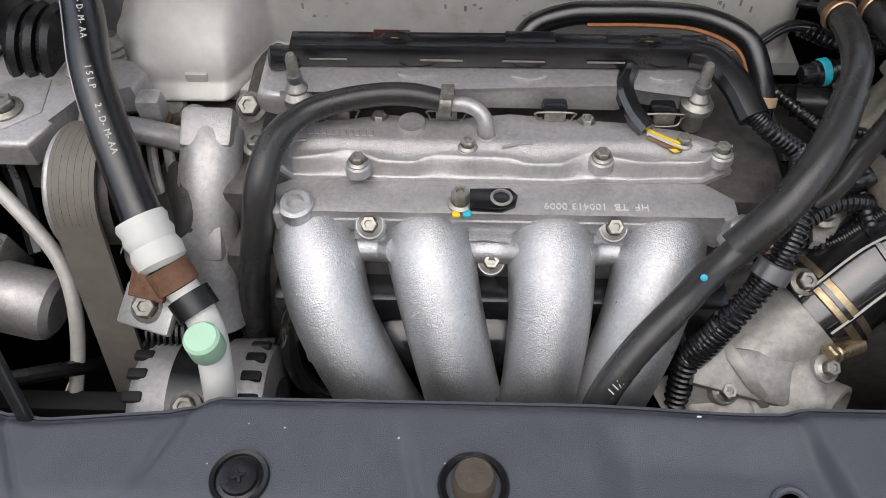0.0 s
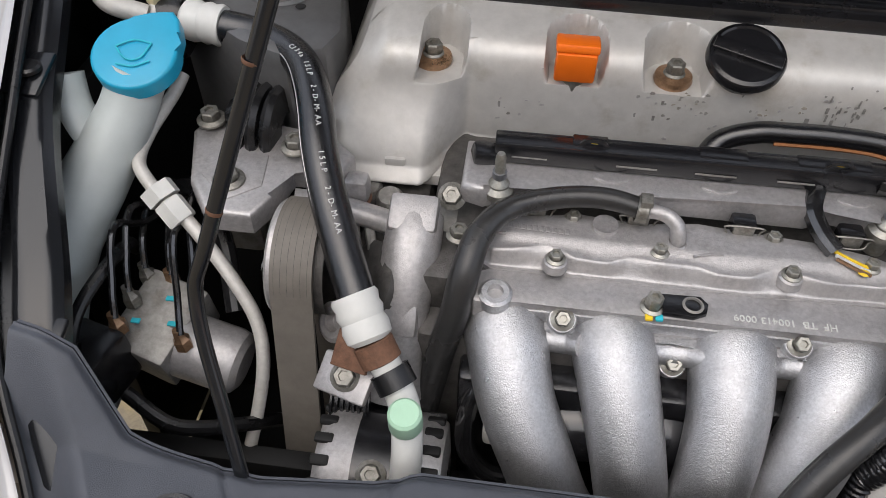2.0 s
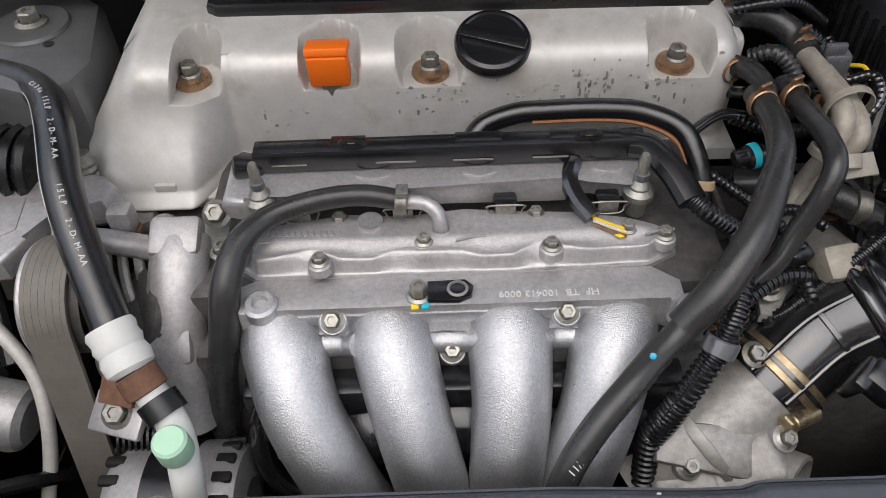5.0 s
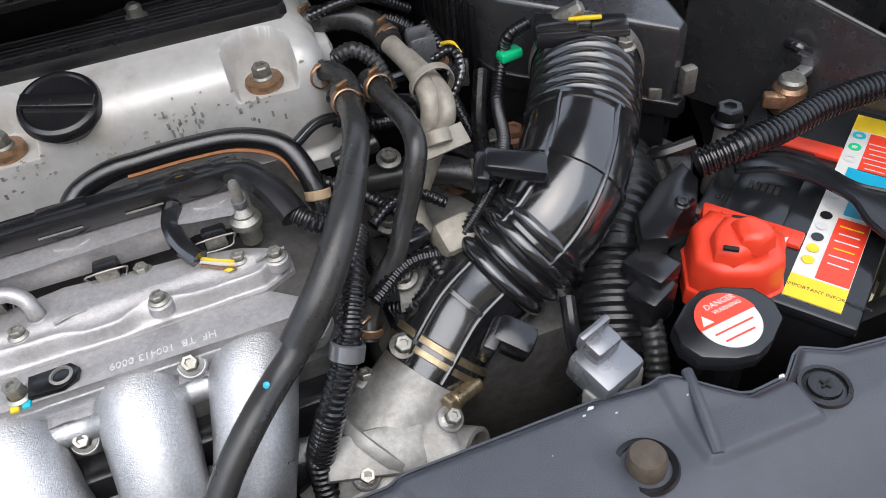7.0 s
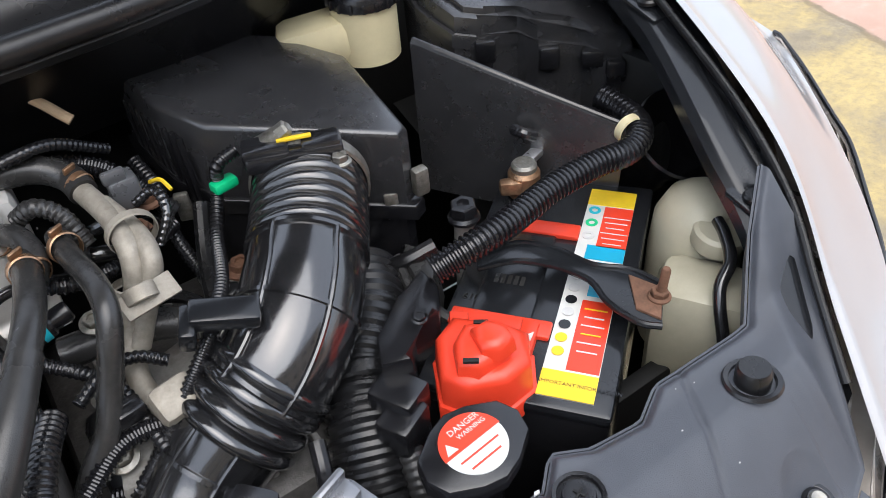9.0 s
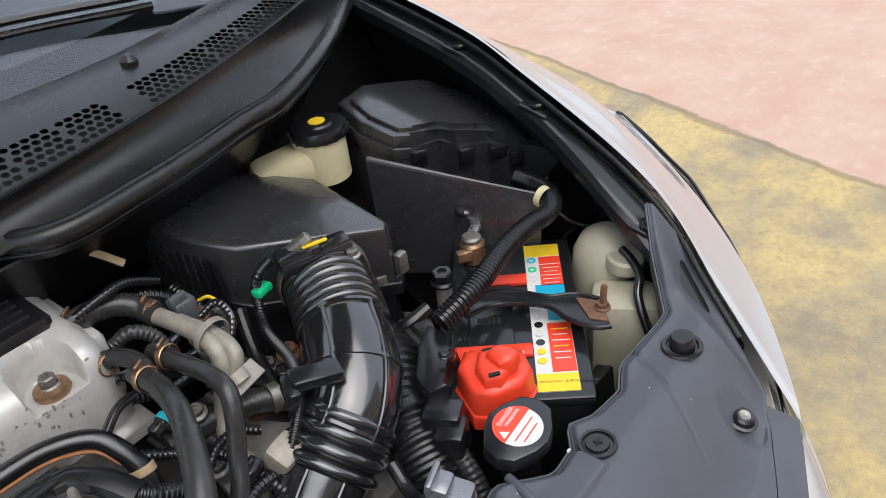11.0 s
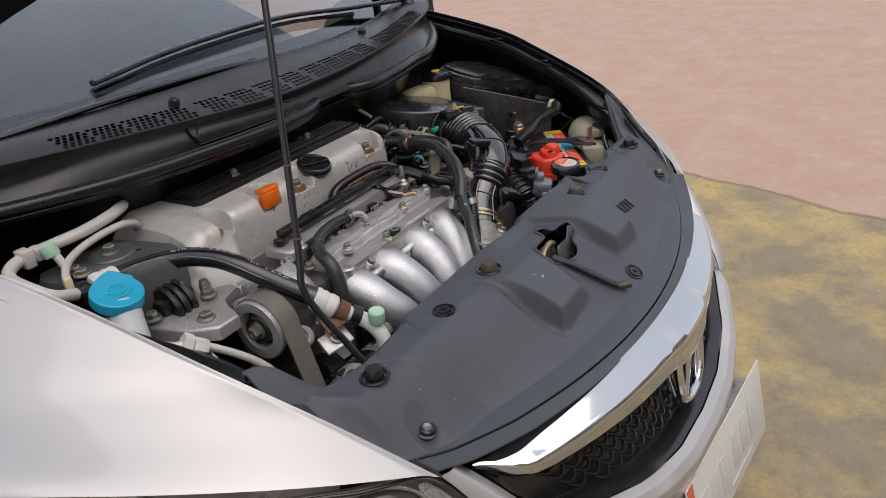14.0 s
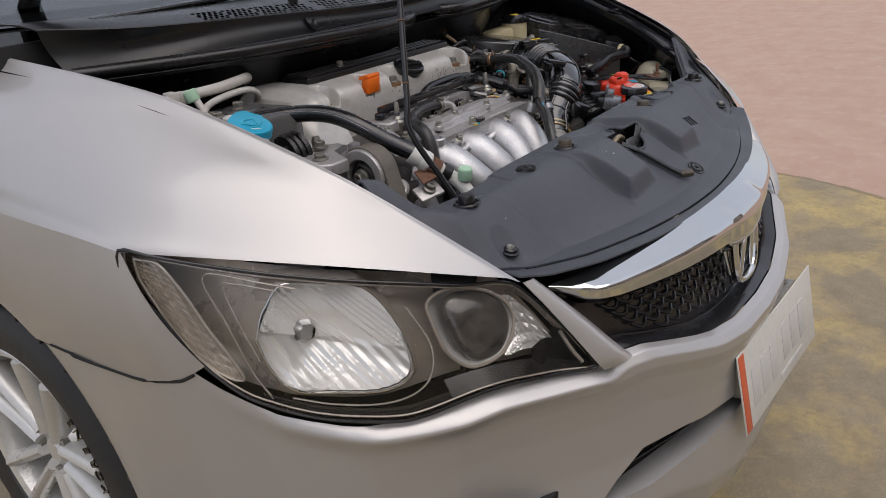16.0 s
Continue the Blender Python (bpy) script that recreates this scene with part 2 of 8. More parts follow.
def lathe(profile, at, axis=(0, 0, 1), seg=24):
    """Turns (radius, height) rows round the axis from at."""
    u, v = frame_of(axis)
    w = Vector(axis).normalized()
    at = Vector(at)
    verts, faces, rings = [], [], []
    for r, h in profile:
        if r < 1e-6:
            rings.append([len(verts)])
            verts.append(at + w * h)
        else:
            rings.append(list(range(len(verts), len(verts) + seg)))
            for k in range(seg):
                a = 2 * math.pi * k / seg
                verts.append(at + w * h + (u * math.cos(a) + v * math.sin(a)) * r)
    for a, b in zip(rings, rings[1:]):
        for k in range(seg):
            k2 = (k + 1) % seg
            if len(a) == 1 and len(b) == 1:
                continue
            if len(a) == 1:
                faces.append((a[0], b[k], b[k2]))
            elif len(b) == 1:
                faces.append((a[k], b[0], a[k2]))
            else:
                faces.append((a[k], b[k], b[k2], a[k2]))
    return raw(verts, faces)


def rod(p0, p1, r0, r1=None, bev=0.0015, seg=20):
    p0, p1 = Vector(p0), Vector(p1)
    h = (p1 - p0).length
    r1 = r0 if r1 is None else r1
    b = min(bev, r0 * 0.4, r1 * 0.4, h * 0.3)
    return lathe([(0, 0), (r0 - b, 0), (r0, b), (r1, h - b), (r1 - b, h), (0, h)], p0, p1 - p0, seg)


def curve_points(pts, n=8):
    """A Catmull-Rom line through pts."""
    p = [Vector(q) for q in pts]
    p = [p[0] * 2 - p[1]] + p + [p[-1] * 2 - p[-2]]
    out = []
    for i in range(1, len(p) - 2):
        a, b, c, d = p[i - 1:i + 3]
        for k in range(n):
            t = k / n
            out.append(0.5 * ((2 * b) + (c - a) * t + (2 * a - 5 * b + 4 * c - d) * t * t + (3 * b - a - 3 * c + d) * t ** 3))
    out.append(p[-2])
    return out


def tube(pts, r, seg=14, n=8, ribs=None, radii=None, flat=1.0, cap=True, smooth_pts=True, soft_ribs=False):
    """A pipe along a smooth line. ribs: (pitch, depth) of a corrugated hose; radii: radius along it, from start to end."""
    line = curve_points(pts, n) if smooth_pts else [Vector(q) for q in pts]
    if ribs:
        pitch, depth = ribs
        dist = [0.0]
        for a, b in zip(line, line[1:]):
            dist.append(dist[-1] + (b - a).length)
        n_ph = 8 if soft_ribs else 4
        steps = max(4, int(dist[-1] / pitch) * n_ph)
        fine, rad, j = [], [], 0
        for k in range(steps + 1):
            s = dist[-1] * k / steps
            while j < len(dist) - 2 and dist[j + 1] < s:
                j += 1
            f = (s - dist[j]) / max(1e-9, dist[j + 1] - dist[j])
            fine.append(line[j].lerp(line[j + 1], f))
            rad.append(1 - depth * (1 - math.sin(math.pi * (k % 8) / 8) ** 0.7) if soft_ribs else (1.0, 1.0, 1 - depth, 1 - depth)[k % 4])
        line, mod = fine, rad
    else:
        mod = [1.0] * len(line)
    verts, faces = [], []
    up = None
    m = len(line)
    for i, p in enumerate(line):
        d = (line[min(i + 1, m - 1)] - line[max(i - 1, 0)]).normalized()
        if up is None:
            up = frame_of(d)[0]
        up = (up - d * up.dot(d)).normalized()
        side = d.cross(up)
        rr = r if radii is None else float(np.interp(i / (m - 1), np.linspace(0, 1, len(radii)), radii))
        for k in range(seg):
            a = 2 * math.pi * k / seg
            verts.append(p + (up * math.cos(a) + side * math.sin(a) * flat) * rr * mod[i])
    for i in range(m - 1):
        for k in range(seg):
            k2 = (k + 1) % seg
            faces.append((i * seg + k, i * seg + k2, (i + 1) * seg + k2, (i + 1) * seg + k))
    if cap:
        faces.append(tuple(range(seg))[::-1])
        faces.append(tuple(range((m - 1) * seg, m * seg)))
    return raw(verts, faces)


def prism(poly, z0, z1, bev=0.003, m=None, taper=0.0, seg=2):
    """A slab with the plan poly [(x, y)] from z0 to z1, moved by the matrix m; its top edges are rounded."""
    bm = bmesh.new()
    c = sum((Vector((x, y)) for x, y in poly), Vector((0, 0))) / len(poly)
    lo = [bm.verts.new((x, y, z0)) for x, y in poly]
    hi = [bm.verts.new((x + (c.x - x) * taper, y + (c.y - y) * taper, z1)) for x, y in poly]
    n = len(poly)
    bm.faces.new(lo[::-1])
    top = bm.faces.new(hi)
    for i in range(n):
        bm.faces.new((lo[i], lo[(i + 1) % n], hi[(i + 1) % n], hi[i]))
    if bev:
        bmesh.ops.bevel(bm, geom=list(top.edges), offset=bev, segments=seg, affect="EDGES", profile=0.5)
    if m is not None:
        bmesh.ops.transform(bm, matrix=m, verts=bm.verts)
    return bm


def sheet(f, nu, nv, thick=0.0, keep=None):
    """A surface f(u, v) over the unit square; thick: wall thickness inward; keep(x, y, z) drops faces."""
    verts = [Vector(f(i / nu, j / nv)) for j in range(nv + 1) for i in range(nu + 1)]
    faces = []
    for j in range(nv):
        for i in range(nu):
            a = j * (nu + 1) + i
            q = (a, a + 1, a + nu + 2, a + nu + 1)
            c = (verts[q[0]] + verts[q[2]]) / 2
            if keep is None or keep(c):
                faces.append(q)
    bm = raw(verts, faces)
    bmesh.ops.delete(bm, geom=[v for v in bm.verts if not v.link_faces], context="VERTS")
    if thick:
        bmesh.ops.recalc_face_normals(bm, faces=bm.faces)
        bmesh.ops.solidify(bm, geom=bm.faces[:], thickness=thick)
    return bm


def lerp_table(x, xs, ys):
    return float(np.interp(x, xs, ys))


def spline(xs, pts):
    """A smooth function through pts at the parameters xs."""
    line = curve_points(pts, 16)
    ts = np.interp(np.linspace(0, len(pts) - 1, len(line)), range(len(pts)), xs)
    arr = np.array([tuple(p) for p in line])
    return lambda t: Vector([float(np.interp(t, ts, arr[:, k])) for k in range(3)])


def sm(a, b, x):
    t = min(1.0, max(0.0, (x - a) / (b - a)))
    return t * t * (3 - 2 * t)


def pad(x, y, x0, x1, y0, y1, soft=0.012):
    """1 inside a rectangle, falling softly to 0 at its edge."""
    return sm(x0 - soft, x0, x) * (1 - sm(x1, x1 + soft, x)) * sm(y0 - soft, y0, y) * (1 - sm(y1, y1 + soft, y))


def bolt(parent, at, axis=(0, 0, 1), r=0.0065, h=0.008, flange=1.55, material="steel", name="bolt", label=""):
    """A hexagon bolt with a round flange and a dished head."""
    at, w = Vector(at), Vector(axis).normalized()
    b = lathe([(0, 0), (r * flange, 0), (r * flange, r * 0.25), (r * 1.1, r * 0.5), (r * 1.1, r * 0.55)], at, w, 20)
    hx = lathe([(r * 1.08, r * 0.4), (r * 1.08, h * 0.9), (r * 0.95, h), (r * 0.55, h), (r * 0.5, h * 0.8), (0, h * 0.8)], at, w, 6)
    return part(name, join(b, hx), material, parent, label, smooth=25)


def text_mesh(body, size, m, depth=0.0006, spacing=1.0):
    """Raised lettering in the built-in font as a bmesh, its baseline start at the matrix m."""
    cu = bpy.data.curves.new("letters", "FONT")
    cu.body, cu.size, cu.extrude, cu.space_character = body, size, depth, spacing
    cu.resolution_u = 2
    ob = bpy.data.objects.new("letters", cu)
    scene.collection.objects.link(ob)
    me = bpy.data.meshes.new_from_object(ob.evaluated_get(bpy.context.evaluated_depsgraph_get()))
    bm = bmesh.new()
    bm.from_mesh(me)
    bmesh.ops.transform(bm, matrix=m, verts=bm.verts)
    bpy.data.objects.remove(ob)
    bpy.data.curves.remove(cu)
    bpy.data.meshes.remove(me)
    return bm


def axes(origin, xdir, normal):
    """A matrix with its x along xdir and z along normal."""
    z = Vector(normal).normalized()
    x = (Vector(xdir) - z * Vector(xdir).dot(z)).normalized()
    y = z.cross(x)
    m = Matrix((x, y, z)).transposed().to_4x4()
    m.translation = origin
    return m

import collections

from mathutils.bvhtree import BVHTree

# ---- ground: worn painted concrete ----
def ground_material():
    m = bpy.data.materials.new("worn_painted_concrete")
    m.use_nodes = True
    nt = m.node_tree
    b = nt.nodes["Principled BSDF"]
    tc = nt.nodes.new("ShaderNodeTexCoord")
    sep = nt.nodes.new("ShaderNodeSeparateXYZ")
    nt.links.new(tc.outputs["Object"], sep.inputs[0])

    def noise_node(sc, det=8.0, rough=0.65):
        n = nt.nodes.new("ShaderNodeTexNoise")
        n.inputs["Scale"].default_value, n.inputs["Detail"].default_value, n.inputs["Roughness"].default_value = sc, det, rough
        nt.links.new(tc.outputs["Object"], n.inputs["Vector"])
        return n.outputs["Fac"]

    def rng(src, lo, hi, a=0.0, c=1.0):
        r = nt.nodes.new("ShaderNodeMapRange")
        r.inputs["From Min"].default_value, r.inputs["From Max"].default_value = lo, hi
        r.inputs["To Min"].default_value, r.inputs["To Max"].default_value = a, c
        nt.links.new(src, r.inputs["Value"])
        return r.outputs["Result"]

    def mth(op, a, c):
        x = nt.nodes.new("ShaderNodeMath")
        x.operation = op
        for k, v in enumerate((a, c)):
            if isinstance(v, (int, float)):
                x.inputs[k].default_value = v
            else:
                nt.links.new(v, x.inputs[k])
        return x.outputs[0]

    def mix(fac, a, c):
        x = nt.nodes.new("ShaderNodeMix")
        x.data_type = "RGBA"
        nt.links.new(fac, x.inputs["Factor"])
        for sock, v in ((x.inputs["A"], a), (x.inputs["B"], c)):
            if isinstance(v, tuple):
                sock.default_value = (*v, 1)
            else:
                nt.links.new(v, sock)
        return x.outputs["Result"]

    # grey-brown concrete under worn yellow paint; beyond a joint, faded red paint; past that yellow again
    conc = mix(rng(noise_node(9), 0.3, 0.7), (0.21, 0.17, 0.11), (0.31, 0.26, 0.17))
    conc = mix(rng(noise_node(110), 0.35, 0.65, 0, 0.5), conc, (0.16, 0.13, 0.09))
    near = rng(sep.outputs["X"], 0.9, 2.6)
    worn = rng(mth("ADD", noise_node(2.6), mth("MULTIPLY", near, 0.12)), 0.5, 0.68)
    worn = mth("MULTIPLY", worn, rng(noise_node(45), 0.3, 0.55, 0.35, 1.0))
    yel = mix(worn, conc, (0.45, 0.34, 0.14))
    red = mix(rng(noise_node(3.5), 0.3, 0.75), (0.41, 0.25, 0.185), (0.48, 0.34, 0.26))
    red = mix(rng(noise_node(120), 0.4, 0.7, 0, 0.45), red, (0.32, 0.25, 0.2))
    yel = mix(rng(noise_node(330, 4), 0.5, 0.72, 0, 0.6), yel, (0.12, 0.1, 0.07))
    yel = mix(rng(noise_node(24), 0.52, 0.7, 0, 0.35), yel, (0.17, 0.14, 0.09))
    red = mix(rng(noise_node(330, 4), 0.52, 0.75, 0, 0.45), red, (0.24, 0.17, 0.13))
    red = mix(rng(noise_node(14), 0.55, 0.7, 0, 0.3), red, (0.5, 0.42, 0.36))
    wob = rng(noise_node(1.3), 0.3, 0.7, -0.05, 0.05)
    line1 = mth("ADD", mth("SUBTRACT", sep.outputs["X"], mth("MULTIPLY", sep.outputs["Y"], 0.32)), wob)
    line2 = mth("ADD", sep.outputs["X"], mth("MULTIPLY", sep.outputs["Y"], 3.5))
    is_red = mth("MULTIPLY", rng(line1, 2.535, 2.555), rng(line2, 38.6, 38.8, 1, 0))
    col = mix(is_red, yel, red)
    joint = mth("MULTIPLY", rng(line1, 2.51, 2.525), rng(line1, 2.545, 2.56, 1, 0))
    col = mix(mth("MULTIPLY", joint, 0.55), col, (0.12, 0.09, 0.06))
    nt.links.new(col, b.inputs["Base Color"])
    nt.links.new(rng(noise_node(5), 0.3, 0.7, 0.65, 0.9), b.inputs["Roughness"])
    bu = nt.nodes.new("ShaderNodeBump")
    bu.inputs["Strength"].default_value, bu.inputs["Distance"].default_value = 0.4, 0.003
    nt.links.new(noise_node(90, 5), bu.inputs["Height"])
    nt.links.new(bu.outputs["Normal"], b.inputs["Normal"])
    return m


def ground_z(x, y):
    """Level yard, with an added rise, hidden under the car, that meets its wheels."""
    return 0.066 * sm(-2.6, -1.6, x) * (1 - sm(0.75, 1.35, x)) * sm(0.05, 0.75, y) * (1 - sm(6.0, 9.0, y))


_gx = sorted({*np.linspace(-3, 3, 41).round(3), *np.linspace(-60, 60, 25), -300, 300})
_gy = sorted({*np.linspace(-1, 2, 31).round(3), *np.linspace(-60, 60, 25), -300, 300})
_v = [(x, y, ground_z(x, y)) for y in _gy for x in _gx]
_n = len(_gx)
_f = [(j * _n + i, j * _n + i + 1, (j + 1) * _n + i + 1, (j + 1) * _n + i) for j in range(len(_gy) - 1) for i in range(_n - 1)]
part("ground", raw(_v, _f), ground_material(), None, "worn yellow and faded red painted concrete yard", category="ground", kind="structure")

# ---- plain building that closes the yard behind the camera ----
def building(cx, y0, width, height, bays, floors):
    b = thing("building", "beige rendered building with rows of dark windows", "building", (cx, y0 - 2, 0))
    part("wall", box((cx, y0 - 2, height / 2), (width, 4, height), 0.02), "render_wall", b)
    part("roof", box((cx, y0 - 1.9, height + 0.12), (width + 0.6, 4.6, 0.24), 0.04), "bar_grey", b, "grey flat roof")
    for i in range(bays):
        for j in range(floors):
            x = cx + (i - (bays - 1) / 2) * width / bays
            z = 1.7 + j * (height - 0.6) / floors
            w = part("window", box((x, y0 + 0.02, z), (1.5, 0.1, 1.4), 0.02), "white", b, "white window frame")
            part("pane", box((x, y0 + 0.062, z), (1.36, 0.03, 1.26), 0.004), "plastic_gloss", w, "dark window pane")
    return b


building(-2.0, -13.0, 30.0, 9.6, 10, 3)

# ---- the car ----
car = thing("car", "silver compact sedan with its bonnet propped open", "car", (0, 0.5, 0.2))


def edge_in(s, v):
    """The fender's inner edge beside the bonnet gap; v from the headlight to the windscreen."""
    p = FENDER_IN(v)
    return Vector((s * p.x, p.y, p.z))


FENDER_IN = spline([0, 0.2, 0.38, 0.58, 0.75, 1], [(0.553, 0.152, 0.858), (0.61, 0.266, 0.955), (0.668, 0.381, 1.047), (0.716, 0.58, 1.143), (0.757, 0.76, 1.205), (0.845, 1.25, 1.31)])
FENDER_OUT = spline([0, 0.2, 0.38, 0.58, 0.75, 1], [(0.93, 0.562, 0.995), (0.94, 0.645, 1.01), (0.946, 0.76, 1.022), (0.952, 0.95, 1.04), (0.956, 1.15, 1.06), (0.96, 1.6, 1.09)])


def fender_top(s):
    def f(u, v):
        a, c = FENDER_IN(v), FENDER_OUT(v)
        p = a.lerp(c, u)
        front = 0.15 + 0.85 * sm(-0.06, 0.34, v)
        crown = math.sin(math.pi * min(1, u * 1.04)) * (0.018 + 0.012 * sm(0, 0.3, v))
        belly = 0.05 * math.sin(math.pi * u) * (1 - sm(-0.05, 0.5, v))
        lip = 0.006 * (1 - sm(0, 0.05, u))
        w = max(0.0, (u - 0.68) / 0.32)
        crown += (0.012 + 0.034 * sm(0.0, 0.75, v)) * (sm(0.0, 0.68, u) if u < 0.68 else math.sqrt(max(0.0, 1 - w * w)))
        crown *= front
        return Vector((s * (p.x + 0.3 * crown * sm(0.4, 1, u) * (1 - sm(0.9, 1, u))), p.y - belly, p.z + crown * (1 - 0.1 * u) - lip))
    return f


HUB, ARCH, RIM = (1.13, 0.455), 0.425, 1.07


def arch_y(z):
    return HUB[0] - math.sqrt(max(0.0, ARCH ** 2 - (z - HUB[1]) ** 2))


def gap_z(y):
    """Height of the line between fender and bumper."""
    return lerp_table(y, [0.43, 0.446, 0.47, 0.515, 0.576, 0.657, 0.767, 0.9], [0.848, 0.838, 0.82, 0.802, 0.792, 0.794, 0.799, 0.804])


def fender_side(s):
    def bottom(v):
        y = 0.46 + 1.25 * v
        z = gap_z(y) if y < HUB[0] else 0.42
        d = y - HUB[0]
        if abs(d) < ARCH:
            z = max(z if y < 0.9 else 0.5, HUB[1] + math.sqrt(ARCH ** 2 - d * d))
        return Vector((lerp_table(y, [0.395, 0.51, 0.6, 0.7, 0.9], [0.884, 0.933, 0.946, 0.952, 0.954]), y, z))

    def f(u, v):
        a, c = FENDER_OUT(v), bottom(v)
        p = a.lerp(c, u)
        return Vector((s * (p.x + 0.012 * math.sin(math.pi * u)), p.y, p.z))
    return f


for s, nm in ((-1, "fender"), (1, "fender")):
    fen = part(nm, sheet(fender_top(s), 60, 60), "paint", car, "silver metallic front fender")
    part("fender_skirt", sheet(fender_side(s), 14, 80), "paint", fen, "silver fender side with rounded wheel arch")

def nose_y(x):
    a = abs(x)
    return lerp_table(a, [0, 0.12, 0.25, 0.4, 0.5, 0.6, 0.7, 0.8, 0.88, 0.93, 0.95], [-0.055, -0.05, -0.028, 0.025, 0.078, 0.138, 0.196, 0.28, 0.395, 0.51, 0.66])


def bumper_top(a):
    """Height of the bumper's upper edge, below the grille surround and the headlights."""
    return lerp_table(a, [0, 0.12, 0.2, 0.3, 0.39, 0.43, 0.465, 0.5, 0.566, 0.643, 0.7, 0.744, 0.78, 0.813, 0.843, 0.867, 0.888, 0.904, 0.92, 0.95],
                      [0.62, 0.622, 0.632, 0.66, 0.688, 0.69, 0.682, 0.69, 0.697, 0.706, 0.702, 0.702, 0.705, 0.713, 0.728, 0.743, 0.767, 0.79, 0.82, 0.8])


def bumper_at(x, z):
    """The bumper's outside at a place across and a height."""
    a = abs(x)
    lamp = sm(0.44, 0.5, a)
    rows = [(0.0, 0.02), (0.006, 0.004), (0.02, -0.008), (0.036, -0.008), (0.06, 0.0), (0.11, 0.008), (0.2, 0.012), (0.31, 0.0), (0.4, 0.03)]
    d = (bumper_top(a) - z) / (1 + 0.15 * sm(0.5, 0.95, a))
    dy = lerp_table(d, [r[0] for r in rows], [r[1] for r in rows])
    shelf = 0.016 * lamp * (1 - sm(0.8, 0.93, a)) * math.exp(-((d - 0.018) / 0.014) ** 2)
    return Vector((x, nose_y(x) + dy * (1 - sm(0.6, 0.95, a)) - shelf, z))


def bumper_x(u):
    ss = 2 * u - 1
    return 0.95 * math.copysign(abs(math.sin(abs(ss) * math.pi / 2)) ** 0.9, ss)


def mouth_top(a):
    return lerp_table(a, [0, 0.15, 0.3, 0.4, 0.45, 0.5], [0.46, 0.464, 0.484, 0.49, 0.455, 0.412])


def mouth_low(a):
    return lerp_table(a, [0, 0.15, 0.3, 0.4, 0.5], [0.425, 0.424, 0.418, 0.412, 0.412])


def bumper_upper(u, v):
    x = bumper_x(u)
    top = bumper_top(abs(x))
    k = v * v * 0.6 + 0.4 * v
    return bumper_at(x, top + (mouth_top(abs(x)) - top) * k)


def bumper_lower(u, v):
    x = bumper_x(u)
    z0 = mouth_low(abs(x))
    return bumper_at(x, z0 + (bumper_top(abs(x)) - 0.37 - z0) * v)


def bumper_mesh():
    """Upper face and chin, welded where the mouth of the intake ends."""
    def side(q):
        def f(u, v):
            z = 0.8 - 0.42 * v
            y = 0.66 + (arch_y(z) - 0.66) * u
            return Vector((q * (0.95 + 0.006 * math.sin(math.pi * u) - 0.012 * sm(0.92, 1, u)), y, z))
        return f

    b = join(sheet(bumper_upper, 200, 60), sheet(bumper_lower, 200, 20), sheet(side(-1), 20, 30), sheet(side(1), 20, 30))
    bmesh.ops.remove_doubles(b, verts=b.verts, dist=1e-5)
    return b


# gap between fender and bumper, laid on the panels' outside
for s in (-1, 1):
    skin = BVHTree.FromBMesh(join(sheet(fender_side(s), 14, 80), bumper_mesh()))
    line = []
    for k in range(36):
        y = 0.43 + 0.0122 * k
        z = gap_z(y)
        hit = skin.ray_cast(Vector((s * 1.4, y - 0.25, z)), Vector((-s, 0.5, 0)).normalized())[0]
        if hit:
            line.append(hit)
    if len(line) > 2:
        part("panel_gap", tube(line, 0.0028, 6, 2), "dark", car, "narrow dark gap between panels")

# inner rails of black painted steel beside the bay
for s in (-1, 1):
    def rail(u, v, s=s):
        p = edge_in(s, 0.14 + 0.86 * v)
        prof = [(0.001, -0.012), (0.003, -0.026), (0.01, -0.03), (0.014, -0.022), (0.019, -0.021), (0.043, -0.025), (0.051, -0.032), (0.052, -0.048), (0.04, -0.064), (0.0, -0.12), (-0.03, -0.24), (-0.035, -0.42)]
        k = u * (len(prof) - 1)
        i = min(int(k), len(prof) - 2)
        dx = prof[i][0] + (prof[i + 1][0] - prof[i][0]) * (k - i)
        dz = prof[i][1] + (prof[i + 1][1] - prof[i][1]) * (k - i)
        return Vector((p.x - s * (dx - 0.026 * sm(0.3, 0.5, v)), p.y, p.z + dz - 0.01))
    rl = part("fender_rail", sheet(rail, 44, 60), "rail", car, "black painted inner fender rail")
    part("rail_seal", tube([edge_in(s, 0.15 + 0.84 * k / 9) + Vector((-s * 0.004, 0, -0.02)) for k in range(10)], 0.004, 10), "rubber", rl, "black rubber edge strip")
    for v in (0.36, 0.56, 0.72):
        p = edge_in(s, v) + Vector((-s * (0.033 - 0.026 * sm(0.3, 0.5, (v - 0.14) / 0.86)), 0, -0.031))
        part("rail_pad", box(p - Vector((0, 0, 0.004)), (0.03, 0.045, 0.006), 0.002, (18, 0, 0)), "rail", rl)
        part("rail_plug", lathe([(0.011, 0), (0.011, 0.003), (0.009, 0.005), (0, 0.005)], p + Vector((0, 0, 0.0)), (0, 0, 1), 18), "rubber", rl, "round black rubber plug")

